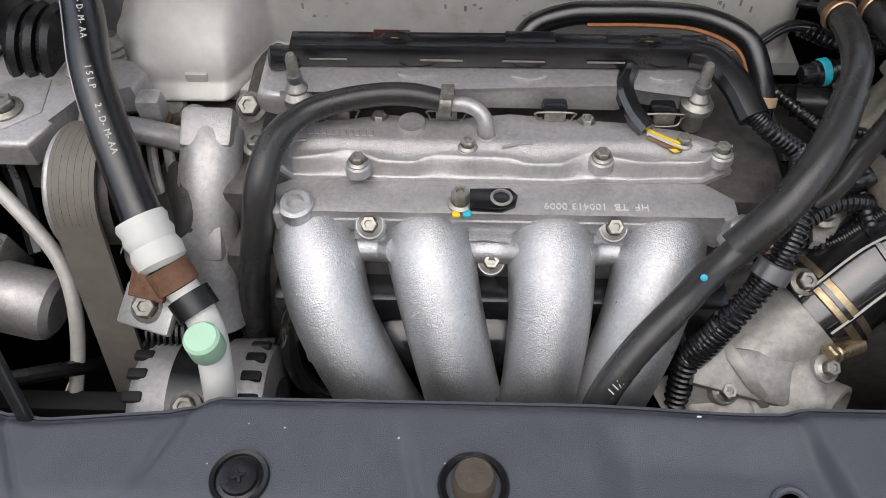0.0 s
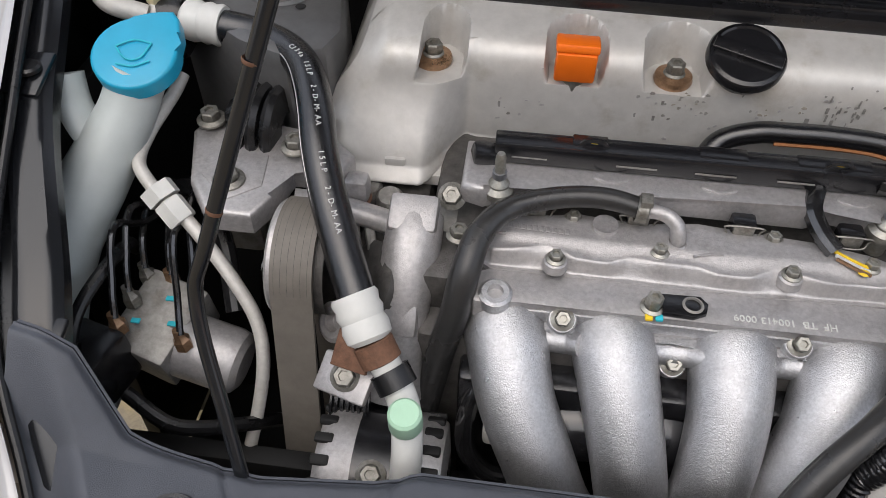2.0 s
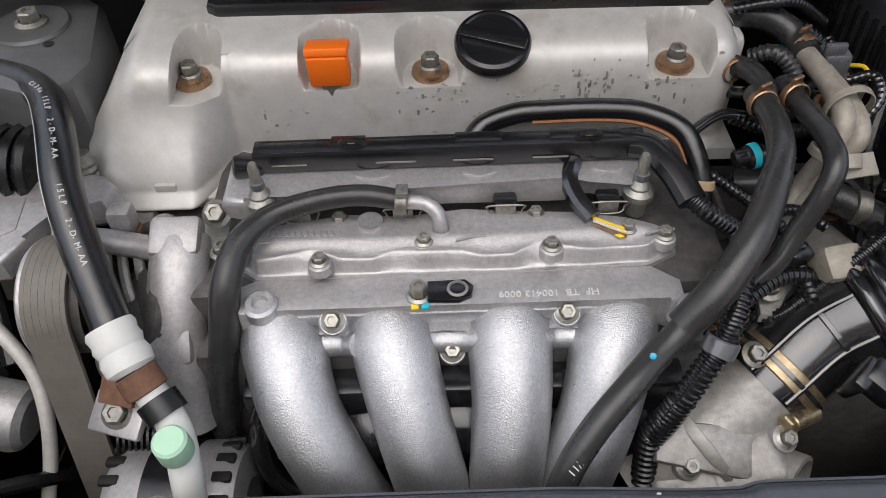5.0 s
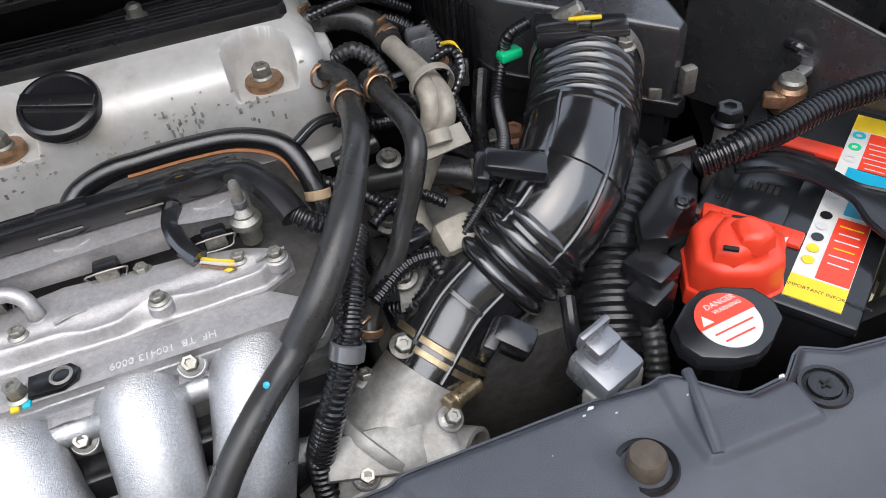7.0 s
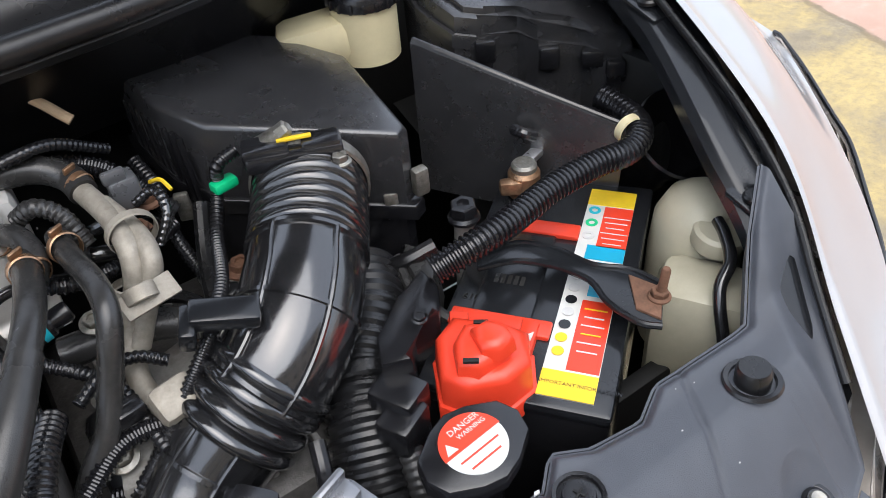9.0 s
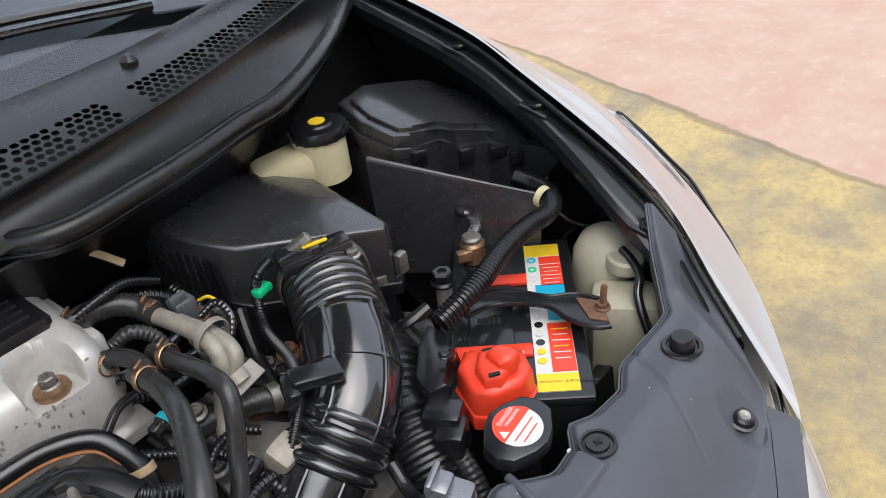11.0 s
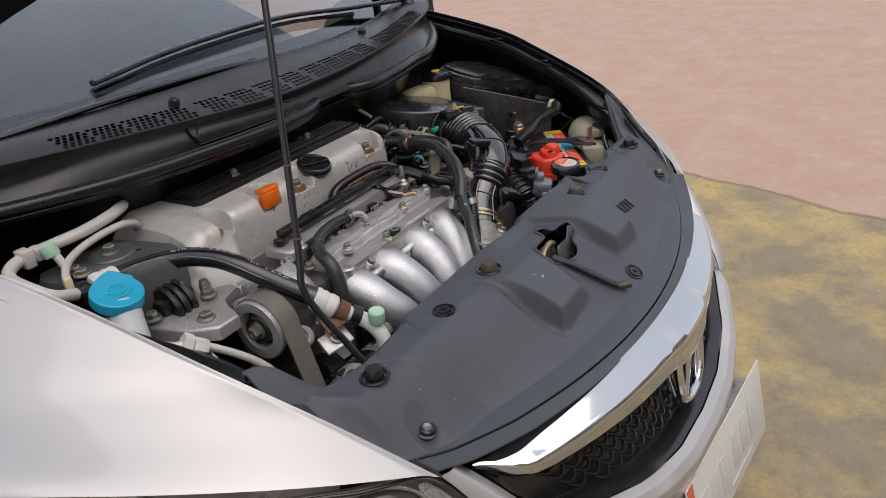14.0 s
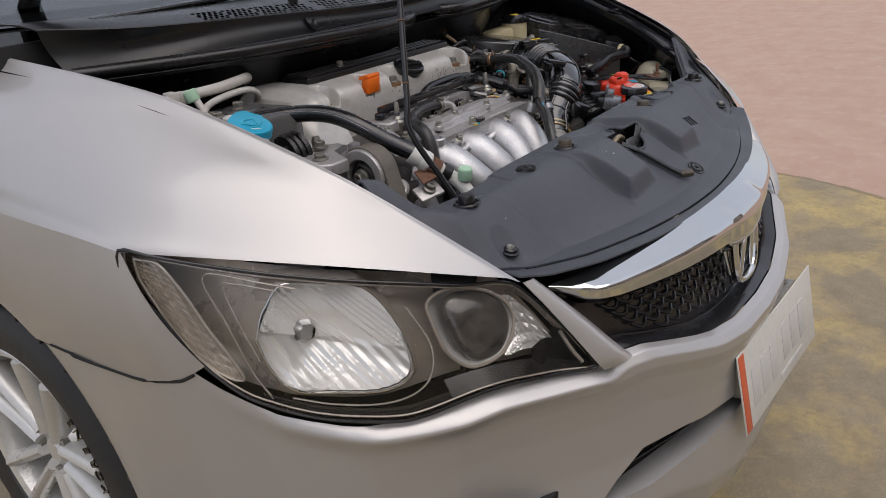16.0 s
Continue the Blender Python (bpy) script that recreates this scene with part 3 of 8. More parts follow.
# bay floor, firewall and added linings, near-black in place of the bay's deep shade
part("bay_floor", box((0, 0.55, 0.47), (1.44, 0.86, 0.02), 0.004), "dark", car, "near-black bottom of the engine bay")
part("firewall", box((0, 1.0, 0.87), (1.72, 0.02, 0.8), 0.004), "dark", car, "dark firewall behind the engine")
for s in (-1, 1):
    part("corner_lining", box((s * 0.56, 0.4, 0.64), (0.22, 0.02, 0.36), 0.004), "dark", car, "added dark lining in the corner of the bay")
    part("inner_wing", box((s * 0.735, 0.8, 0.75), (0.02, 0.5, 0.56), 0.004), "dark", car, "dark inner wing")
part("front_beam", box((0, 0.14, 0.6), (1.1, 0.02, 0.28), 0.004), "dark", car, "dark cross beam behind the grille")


# bumper, grille and nose
bumper = part("bumper", bumper_mesh(), "paint", car, "silver painted front bumper", smooth=50)
part("air_intake", sheet(lambda u, v: Vector(((u - 0.5) * 0.98, nose_y((u - 0.5) * 0.98) + 0.07, 0.52 - 0.14 * v)), 60, 6, 0.004), "dark", bumper, "black lower air intake")
for k in range(3):
    part("intake_bar", tube([((u / 10 - 0.5) * 0.8, nose_y((u / 10 - 0.5) * 0.8) + 0.055, 0.48 - 0.022 * k) for u in range(11)], 0.005, 8, 3, flat=0.5), "plastic", bumper)
for nm, edge, mt, lab in (("mouth_brow", mouth_top, "plastic", "black upper edge of the intake"), ("chin_lip", mouth_low, "paint", "silver lip below the intake")):
    def lip(u, v, edge=edge):
        p = bumper_at((u - 0.5) * 0.99, edge(abs(u - 0.5) * 0.99))
        return p + Vector((0, 0.055 * v, 0.003 * math.sin(math.pi * v)))
    part(nm, sheet(lip, 80, 4), mt, bumper, lab)


def chrome_y(x):
    return 0.012 + 0.135 * (abs(x) / 0.5) ** 2


def chrome_skin(u, v):
    x = (2 * u - 1) * 0.482
    a = abs(x)
    top = lerp_table(a, [0, 0.1, 0.25, 0.4, 0.487], [0.836, 0.833, 0.826, 0.82, 0.817])
    hgt = lerp_table(a, [0, 0.06, 0.12, 0.25, 0.4, 0.448, 0.47, 0.487], [0.118, 0.104, 0.088, 0.075, 0.056, 0.043, 0.02, 0.004])
    out = lerp_table(v, [0, 0.06, 0.5, 0.58, 0.8, 1.0], [0.0, -0.006, -0.044, -0.048, -0.045, -0.024])
    fall = lerp_table(v, [0, 0.06, 0.5, 0.58, 0.8, 1.0], [0.0, 0.02, 0.3, 0.4, 0.75, 1.0])
    swell = 1 - sm(0.05, 0.1, a)
    return Vector((x, chrome_y(x) + 0.012 + out * sm(0.487, 0.43, a) - 0.006 * swell * sm(0.1, 0.45, v), top + 0.006 * swell * sm(0.05, 0.3, v) * (1 - sm(0.6, 1, v)) - hgt * fall))


grille = part("grille_bar", sheet(chrome_skin, 90, 20, 0.004), "chrome", car, "wide chrome grille bar")


def grille_back(u, v):
    x = (2 * u - 1) * 0.47
    a = abs(x)
    top = lerp_table(a, [0, 0.43, 0.47], [0.79, 0.785, 0.805])
    low = bumper_top(a) + 0.002 if a < 0.4 else lerp_table(a, [0.4, 0.44, 0.47], [0.692, 0.74, 0.79])
    return Vector((x, chrome_y(x) + 0.016 - 0.016 * v, top + (low - top) * v))


part("grille_backing", sheet(grille_back, 80, 12, 0.004), "plastic", grille, "black lower grille surround")
for k in range(-12, 13):
    for j in range(5):
        x = k * 0.032 + (0.016 if j % 2 else 0)
        if 0.075 < abs(x) < 0.415 - 0.025 * j:
            z = 0.752 - 0.017 * j - 0.02 * sm(0.1, 0.4, 0.4 - abs(x))
            y = chrome_y(x) + 0.004 - 0.0035 * j
            d = math.copysign(0.135 * 2 * abs(x) / 0.25, x)
            part("grille_cell", tube([(x - 0.016, y - 0.016 * d, z), (x - 0.006, y - 0.008 - 0.006 * d, z - 0.008), (x + 0.006, y - 0.008 + 0.006 * d, z - 0.008), (x + 0.016, y + 0.016 * d, z)], 0.0032, 6, 2), "plastic", grille)
def grille_shelf(u, v):
    """From the foot of the grille forward to the bumper's upper edge."""
    p = grille_back(0.05 + 0.9 * u, 1)
    q = bumper_at(p.x, bumper_top(abs(p.x))) + Vector((0, 0.003, 0.001))
    return p.lerp(q, v) + Vector((0, 0, 0.004 * math.sin(math.pi * v)))


part("grille_shelf", sheet(grille_shelf, 80, 6, 0.003), "plastic_gloss", grille, "glossy black panel below the grille")
part("surround_rim", tube([Vector((x / 40, chrome_y(x / 40) - 0.001, bumper_top(abs(x / 40)) + 0.004)) for x in range(-16, 17)], 0.004, 8, 3), "plastic_gloss", grille, "glossy black rim of the grille")
# chrome shield badge: rounded frame with two inner uprights
K = 1.1
_bm = tube([(-0.052 * K, -0.008, 0.765), (-0.056 * K, -0.012, 0.72), (-0.042 * K, -0.015, 0.668), (0, -0.017, 0.656), (0.042 * K, -0.015, 0.668), (0.056 * K, -0.012, 0.72), (0.052 * K, -0.008, 0.765), (0, -0.006, 0.776), (-0.052 * K, -0.008, 0.765)], 0.0075, 10, 6)
badge = part("badge", _bm, "chrome", grille, "chrome shield-shaped maker badge")
for q in (-1, 1):
    part("badge_bar", box((q * 0.026, -0.014, 0.716), (0.014, 0.012, 0.098), 0.004, (3, -q * 7, 0)), "chrome", badge)
part("badge_back", prism([(-0.05 * K, -0.058), (0.05 * K, -0.058), (0.056 * K, 0.0), (0.048 * K, 0.056), (-0.048 * K, 0.056), (-0.056 * K, 0.0)], 0, 0.006, 0.002, axes((0, 0.004, 0.716), (1, 0, 0), (0, -1, 0.08))), "plastic_gloss", badge)
part("badge_surround", prism([(-0.06, -0.045), (-0.03, -0.062), (0.03, -0.062), (0.06, -0.045), (0.074, 0.01), (0.1, 0.068), (-0.1, 0.068), (-0.074, 0.01)], -0.02, 0.008, 0.006, axes((0, 0.008, 0.722), (1, 0, 0), (0, -1, 0.12)), seg=3), "chrome", grille, "chrome surround of the badge")

# number plate on its bracket, a little askew
PLM = axes((0.045, -0.071, 0.484), (0.389, -0.04, 0.036), (-0.1, -1, 0.09))
plate = part("number_plate", box((0, 0, 0), (0.39, 0.18, 0.003), 0.0012), "white", car, "white number plate with a red strip and unreadable bars")


def on_plate(ob, u, v, lift):
    """Lays a flat piece on the plate at u, v."""
    ob.matrix_basis = Matrix.Translation((u, v, lift))
    return ob


plate.matrix_basis = Matrix.Translation(-ORG[car.name]) @ PLM @ Matrix.Translation(Vector(ORG[plate.name]))
on_plate(part("plate_strip", box((0, 0, 0), (0.024, 0.174, 0.001), 0.0003), "plate_red", plate, "orange red strip"), -0.18, 0, 0.002)
for k, (u, v) in enumerate(((-0.13, -0.01), (-0.083, -0.01), (-0.036, -0.01), (0.03, 0.0), (0.077, 0.0), (0.124, 0.0))):
    on_plate(part("plate_mark", box((0, 0, 0), (0.032, 0.085, 0.001), 0.0003), "bar_grey", plate, "plain grey bar"), u, v, 0.002)
on_plate(part("plate_mark", box((0, 0, 0), (0.12, 0.014, 0.001), 0.0003), "bar_grey", plate, "plain grey bar"), 0.05, -0.068, 0.002)
on_plate(part("plate_bracket", join(box((0, 0.004, -0.016), (0.3, 0.004, 0.03), 0.001), box((0, -0.03, -0.031), (0.3, 0.07, 0.003), 0.001), box((-0.15, -0.05, -0.016), (0.003, 0.1, 0.03), 0.001)), "steel", plate, "bare metal plate bracket"), -0.03, 0.088, 0)
for u in (-0.14, 0.1):
    on_plate(part("plate_bolt", join(lathe([(0.007, 0), (0.007, 0.0015), (0, 0.0015)], (0, 0, 0), (0, 1, 0), 14), lathe([(0.0045, 0.001), (0.0045, 0.006), (0, 0.0065)], (0, 0, 0), (0, 1, 0), 6)), "steel", plate), u, 0.095, -0.018)


# headlights
def lens_g(a):
    return lerp_table(a, [0.45, 0.5, 0.545, 0.64, 0.75, 0.84, 0.9, 0.92, 0.96], [0.06, 0.09, 0.128, 0.175, 0.245, 0.33, 0.42, 0.455, 0.55])


LENS_TOP = spline([0, 0.1, 0.3, 0.6, 0.85, 1], [(0.493, 0, 0.702), (0.545, 0, 0.838), (0.636, 0, 0.873), (0.782, 0, 0.927), (0.877, 0, 0.969), (0.93, 0, 0.998)])
LENS_LOW = spline([0, 0.1, 0.3, 0.6, 0.85, 1], [(0.494, 0, 0.694), (0.566, 0, 0.702), (0.643, 0, 0.713), (0.776, 0, 0.711), (0.893, 0, 0.783), (0.934, 0, 0.958)])


def headlight(s):
    def at(u, v, inset=0.0):
        p = LENS_TOP(u).lerp(LENS_LOW(u), v)
        bulge = 0.012 * math.sin(math.pi * v) * math.sin(math.pi * u)
        y = lens_g(p.x) + 0.35 * (p.z - 0.75) - bulge + inset
        return Vector((s * (p.x - 0.4 * inset), y, p.z))

    def ring(pts):
        """A rounded closed outline on the lens; a runs round it."""
        line = curve_points([(*p, 0) for p in pts] + [(*pts[0], 0)], 10)
        arr = np.array([tuple(p) for p in line])
        return lambda a: (float(np.interp(a * (len(line) - 1), range(len(line)), arr[:, 0])), float(np.interp(a * (len(line) - 1), range(len(line)), arr[:, 1])))

    def bowl(loop, c, edge, depth, relief=lambda u, v: 0.0, r0=0.0, r1=1.0):
        """A dish behind the lens whose rim follows the outline."""
        def f(a, r):
            pu, pv = loop(a)
            k = r0 + (r1 - r0) * r
            u, v = c[0] + (pu - c[0]) * k, c[1] + (pv - c[1]) * k
            return at(u, v, edge + depth * (1 - k * k) + relief(u, v))
        return f

    def edge_line(loop, inset, r, n=72):
        return tube([at(*loop(k / n), inset) for k in range(n + 1)], r, 8, 1)

    def facets(u, v, n, m):
        """Rows of small pyramids pressed into a reflector."""
        return max(abs((u * n + 0.4 * v * m) % 1 - 0.5), abs((v * m - 0.3 * u * n) % 1 - 0.5))

    hl = part("headlight", sheet(lambda u, v: at(0.01 + 0.98 * u, 0.02 + 0.96 * v, 0.074 + 0.006 * math.sin(9 * u) * math.sin(4 * v)), 60, 24), "smoke", car, "clear headlight with silver reflectors")
    part("headlight_lens", sheet(lambda u, v: at(u, v), 60, 24), "lens", hl, "clear lens").visible_shadow = False
    part("headlight_seal", tube([at(k / 20, 0, 0.001) for k in range(21)] + [at(1 - k / 20, 1, 0.001) for k in range(21)] + [at(0, 0, 0.001)], 0.0026, 8, 3), "plastic", hl, "thin black rim")
    part("seal_line", tube([at(0.01 + 0.98 * k / 20, 0.025, 0.004) for k in range(21)] + [at(0.985 - 0.97 * k / 20, 0.965, 0.004) for k in range(21)], 0.0016, 6, 3), "smoke", hl, "pale moulded line inside the lens")

    main_loop = ring([(0.783, 0.52), (0.746, 0.28), (0.679, 0.085), (0.587, 0.05), (0.51, 0.07), (0.482, 0.34), (0.485, 0.62), (0.506, 0.73), (0.577, 0.8), (0.672, 0.82), (0.747, 0.84), (0.775, 0.71)])

    def flutes(u, v):
        low = sm(0.47, 0.52, v + 0.25 * (u - 0.63))
        return low * (0.006 + 0.005 * abs((u * 34 + v * 4.5) % 1 - 0.5)) + (1 - low) * 0.003 * round(3 * math.sin(u * 21 + 5 * v))

    main = part("main_reflector", sheet(bowl(main_loop, (0.635, 0.45), 0.016, 0.034, flutes), 144, 60), "reflector", hl, "bright silver main reflector", smooth=16)
    ax = Vector((s * 0.28, -1, 0.12)).normalized()
    part("bulb_cap", lathe([(0.02, -0.03), (0.019, 0.0), (0.013, 0.012), (0, 0.014)], at(0.672, 0.44, 0.045), ax, 7), "chrome", main, "faceted bulb shield", smooth=20)
    part("reflector_rim", edge_line(main_loop, 0.015, 0.0022), "chrome", main, "bright rim")
    part("reflector_bezel", sheet(bowl(main_loop, (0.635, 0.45), 0.015, -0.05, lambda u, v: 0.0, 1.0, 1.17), 96, 16), "smoke", hl, "smoked grey ring round the reflector")
    for k in range(5):
        part("bezel_ridge", tube([at(*[0.635 + (main_loop(q / 40)[0] - 0.635) * (1.03 + 0.025 * k), 0.45 + (main_loop(q / 40)[1] - 0.45) * (1.03 + 0.025 * k)], 0.0185 + 0.06 * ((1.03 + 0.025 * k) ** 2 - 1)) for q in range(17, 31)], 0.0009, 5, 1), "smoke", hl)
    beam_loop = ring([(0.398, 0.384), (0.385, 0.19), (0.315, 0.07), (0.225, 0.09), (0.15, 0.25), (0.154, 0.483), (0.228, 0.729), (0.33, 0.79), (0.39, 0.62)])
    part("side_reflector", sheet(bowl(beam_loop, (0.28, 0.4), 0.018, 0.045), 72, 20), "reflector", hl, "round high beam reflector")
    part("beam_ring", edge_line(beam_loop, 0.016, 0.0028), "smoke", hl, "smoked grey ring")
    part("beam_glass", sheet(lambda a, r: at(0.262 + (beam_loop(a)[0] - 0.28) * 0.8 * r, 0.415 + (beam_loop(a)[1] - 0.4) * 0.93 * r, 0.024 - 0.014 * math.sqrt(max(0.0, 1 - r * r))), 64, 20), "smoke_glass", hl, "dark projector glass, cloudy reflection in its mottled colour")
    marker_loop = ring([(0.145, 0.2), (0.105, 0.17), (0.065, 0.3), (0.045, 0.55), (0.07, 0.72), (0.19, 0.81), (0.15, 0.6)])
    part("marker_reflector", sheet(bowl(marker_loop, (0.1, 0.5), 0.03, 0.008, lambda u, v: 0.008 * facets(u, v, 60, 8)), 120, 50), "reflector", hl, "faceted silver marker reflector", smooth=18)
    ind_loop = ring([(0.975, 0.16), (0.93, 0.1), (0.893, 0.32), (0.866, 0.58), (0.83, 0.84), (0.846, 0.91), (0.88, 0.945), (0.935, 0.95), (0.972, 0.65)])
    part("indicator_reflector", sheet(bowl(ind_loop, (0.905, 0.55), 0.014, 0.012, lambda u, v: 0.008 * facets(u, v, 70, 13)), 160, 60), "smoke_mirror", hl, "faceted silver indicator reflector", smooth=18)
    part("indicator_rim", edge_line(ind_loop, 0.011, 0.0021), "pale_trim", hl, "pale moulded outline")
    for pts in ([(0.655, 0.1), (0.74, 0.08), (0.818, 0.07), (0.846, 0.1), (0.853, 0.2), (0.833, 0.45), (0.81, 0.78), (0.785, 0.95)], [(0.7, 0.13), (0.78, 0.12), (0.812, 0.16), (0.806, 0.43), (0.79, 0.68)], [(0.752, 0.905), (0.682, 0.905), (0.59, 0.893), (0.506, 0.85), (0.45, 0.74), (0.425, 0.5), (0.44, 0.2)]):
        part("trim_line", tube([at(u, v, 0.013) for u, v in pts], 0.0015, 6, 6), "pale_trim", hl, "pale moulded line")
    part("lamp_trim", sheet(lambda u, v: at(0.02 + 0.4 * u, 0.83 + 0.14 * v, 0.018 - 0.012 * v), 30, 6, 0.002), "plastic_gloss", hl, "dark lower lamp trim")
    part("lower_band", sheet(lambda u, v: at(0.42 + 0.38 * u, 0.925 + 0.055 * v, 0.012), 30, 4, 0.002), "plastic_gloss", hl, "dark lower band")
    part("lamp_vent", tube([at(0.05, 0.2, 0.006), at(0.035, 0.45, 0.006), at(0.02, 0.72, 0.006)], 0.0032, 6, 4), "pale_trim", hl, "short pale strip")
    part("lamp_brow", sheet(lambda u, v: at(0.04 + 0.9 * u, 0.015 + 0.05 * v, 0.012 + 0.02 * v), 30, 4, 0.002), "smoke", hl, "smoked grey upper trim")


for s in (-1, 1):
    headlight(s)


# wheels
def wheel(s, y):
    c = Vector((s * 0.845, y, HUB[1]))
    ax = Vector((s, 0, 0))
    w = lathe([(r * RIM, h) for r, h in ((0.222, -0.09), (0.235, 0.07), (0.242, 0.085), (0.28, 0.096), (0.312, 0.09), (0.333, 0.072), (0.345, 0.045), (0.346, -0.06), (0.325, -0.09), (0.222, -0.09))], c, ax, 80)
    wh = part("wheel", w, "tyre", car, "worn black tyre on a five-spoke silver alloy wheel")
    for k in range(60):
        a = 2 * math.pi * k / 60
        d = Vector((0, math.cos(a), math.sin(a)))
        part("tread_block", box(c + ax * 0.058 + d * 0.341 * RIM, (0.05, 0.011, 0.012), 0.002, (math.degrees(a) + 90, 0, 0)), "tyre", wh) if k % 2 == 0 else None
    rim = part("rim", lathe([(r * RIM, h) for r, h in ((0.215, -0.08), (0.21, 0.04), (0.218, 0.075), (0.233, 0.082), (0.237, 0.078), (0.233, 0.068))], c, ax, 72), "alloy", wh, "silver alloy rim")
    part("hub", lathe([(0.0, 0.06), (0.026, 0.06), (0.03, 0.056), (0.036, 0.05), (0.075, 0.045), (0.085, 0.03), (0.085, -0.02)], c, ax, 40), "alloy", wh)
    for k in range(5):
        a = radians(90 + 72 * k + 20)
        d = Vector((0, math.cos(a), math.sin(a)))
        t = Vector((0, -math.sin(a), math.cos(a)))
        for q in (-1, 1):
            sp = tube([c + ax * 0.045 + d * 0.05 + t * q * 0.02, c + ax * 0.05 + d * 0.12 + t * q * 0.03, c + ax * 0.062 + d * 0.219 * RIM + t * q * 0.05], 0.027, 12, 6, flat=0.6)
            part("spoke", sp, "alloy", wh)
        a2 = a + radians(36)
        d2 = Vector((0, math.cos(a2), math.sin(a2)))
        bolt(wh, c + ax * 0.042 + d2 * 0.062, ax, 0.0105, 0.018, 1.2, "steel", "wheel_nut")
    part("brake_disc", lathe([(0, -0.02), (0.14, -0.02), (0.145, -0.03)], c, ax, 40), "alu_dark", wh)
    # moulded sidewall lettering
    for k, ch in enumerate("ENERGY"):
        a = radians(144 + 6.0 * k) if s < 0 else radians(36 - 6.0 * k)
        d = Vector((0, math.cos(a), math.sin(a)))
        t = Vector((0, math.sin(a), -math.cos(a))) * (1 if s < 0 else -1)
        part("tyre_letter", text_mesh(ch, 0.032, axes(c + ax * 0.094 + d * 0.268 * RIM - t * 0.012, t, ax), 0.002), "rubber_gloss", wh, "raised letter")
    part("wheel_house", sheet(lambda u, v: Vector((s * (0.935 - 0.3 * u), y + (ARCH + 0.012) * math.cos(radians(200 * v - 10)), HUB[1] + (ARCH + 0.012) * math.sin(radians(200 * v - 10)))), 4, 30), "dark", car, "dark wheel arch liner")


wheel(-1, HUB[0])
wheel(1, HUB[0])

# bonnet, open and seen from below
HINGE_Y, HINGE_Z, OPEN = 0.945, 1.35, radians(55)


def bonnet_at(x, d, lift=0.0):
    """Point at d metres from the hinge line, lift along the outer side."""
    return Vector((x, HINGE_Y - d * math.cos(OPEN) - lift * -math.sin(OPEN) * 1.0, HINGE_Z + d * math.sin(OPEN) + lift * math.cos(OPEN)))


def bonnet_skin(lift):
    def f(u, v):
        half = lerp_table(v, [0, 0.3, 0.6, 0.85, 1.0], [0.74, 0.7, 0.66, 0.6, 0.5])
        x = (2 * u - 1) * half
        rear = 0.24 * (1 - (x / 0.74) ** 2)
        d = rear + (0.95 + 0.06 * (1 - (x / 0.75) ** 2) - rear) * v
        return bonnet_at(x, d, lift + 0.03 * (1 - (x / half) ** 2))
    return f


bonnet = part("bonnet", sheet(bonnet_skin(0.02), 30, 24, 0.004), "paint", car, "silver bonnet standing open")
part("bonnet_frame", sheet(bonnet_skin(0.0), 40, 30, 0.006, lambda c: True), "rail", bonnet, "black underside frame of the bonnet")
for x in (-0.45, -0.2, 0.05, 0.3):
    part("bonnet_rib", tube([bonnet_at(x, 0.27, -0.004), bonnet_at(x * 0.9, 0.55, -0.006), bonnet_at(x * 0.6, 0.85, -0.004)], 0.03, 8, 6, flat=0.35), "rail", bonnet)
for s in (-1, 1):
    part("hinge", tube([(s * 0.7, 1.09, 1.24), (s * 0.7, 1.08, 1.32), (s * 0.695, 1.0, 1.38), (s * 0.69, 0.9, 1.44)], 0.022, 8, 6, flat=0.3), "rail", bonnet, "black bonnet hinge")

# cowl with vent holes, rubber seal, windscreen and wipers
COWL_IN = spline([0, 0.12, 0.28, 0.42, 0.5, 0.58, 0.67, 0.77, 0.87, 1], [(-0.74, 0.927, 1.208), (-0.6, 0.84, 1.203), (-0.387, 0.754, 1.198), (-0.16, 0.72, 1.196), (0, 0.724, 1.196), (0.13, 0.722, 1.196), (0.3, 0.734, 1.196), (0.45, 0.768, 1.198), (0.6, 0.844, 1.203), (0.78, 0.966, 1.211)])
SEAL_LINE = [(-0.74, 0.912, 1.207), (-0.6, 0.827, 1.202), (-0.497, 0.777, 1.199), (-0.4, 0.742, 1.197), (-0.307, 0.722, 1.196), (-0.228, 0.71, 1.195), (-0.159, 0.704, 1.195), (-0.06, 0.714, 1.195), (0.012, 0.746, 1.197), (0.075, 0.752, 1.198), (0.132, 0.708, 1.195), (0.22, 0.713, 1.195), (0.285, 0.721, 1.196), (0.37, 0.74, 1.197), (0.45, 0.754, 1.198), (0.6, 0.834, 1.203), (0.76, 0.949, 1.21)]
COWL_CREASE = spline([0, 0.12, 0.3, 0.42, 0.5, 0.58, 0.7, 0.88, 1], [(-0.76, 0.95, 1.288), (-0.62, 0.862, 1.268), (-0.36, 0.786, 1.25), (-0.14, 0.739, 1.238), (0.0, 0.735, 1.237), (0.14, 0.745, 1.239), (0.36, 0.78, 1.249), (0.62, 0.858, 1.27), (0.79, 0.97, 1.292)])
COWL_OUT = spline([0, 0.3, 0.5, 0.7, 1], [(-0.8, 1.02, 1.305), (-0.36, 0.922, 1.286), (0, 0.904, 1.281), (0.36, 0.9, 1.28), (0.82, 1.03, 1.305)])


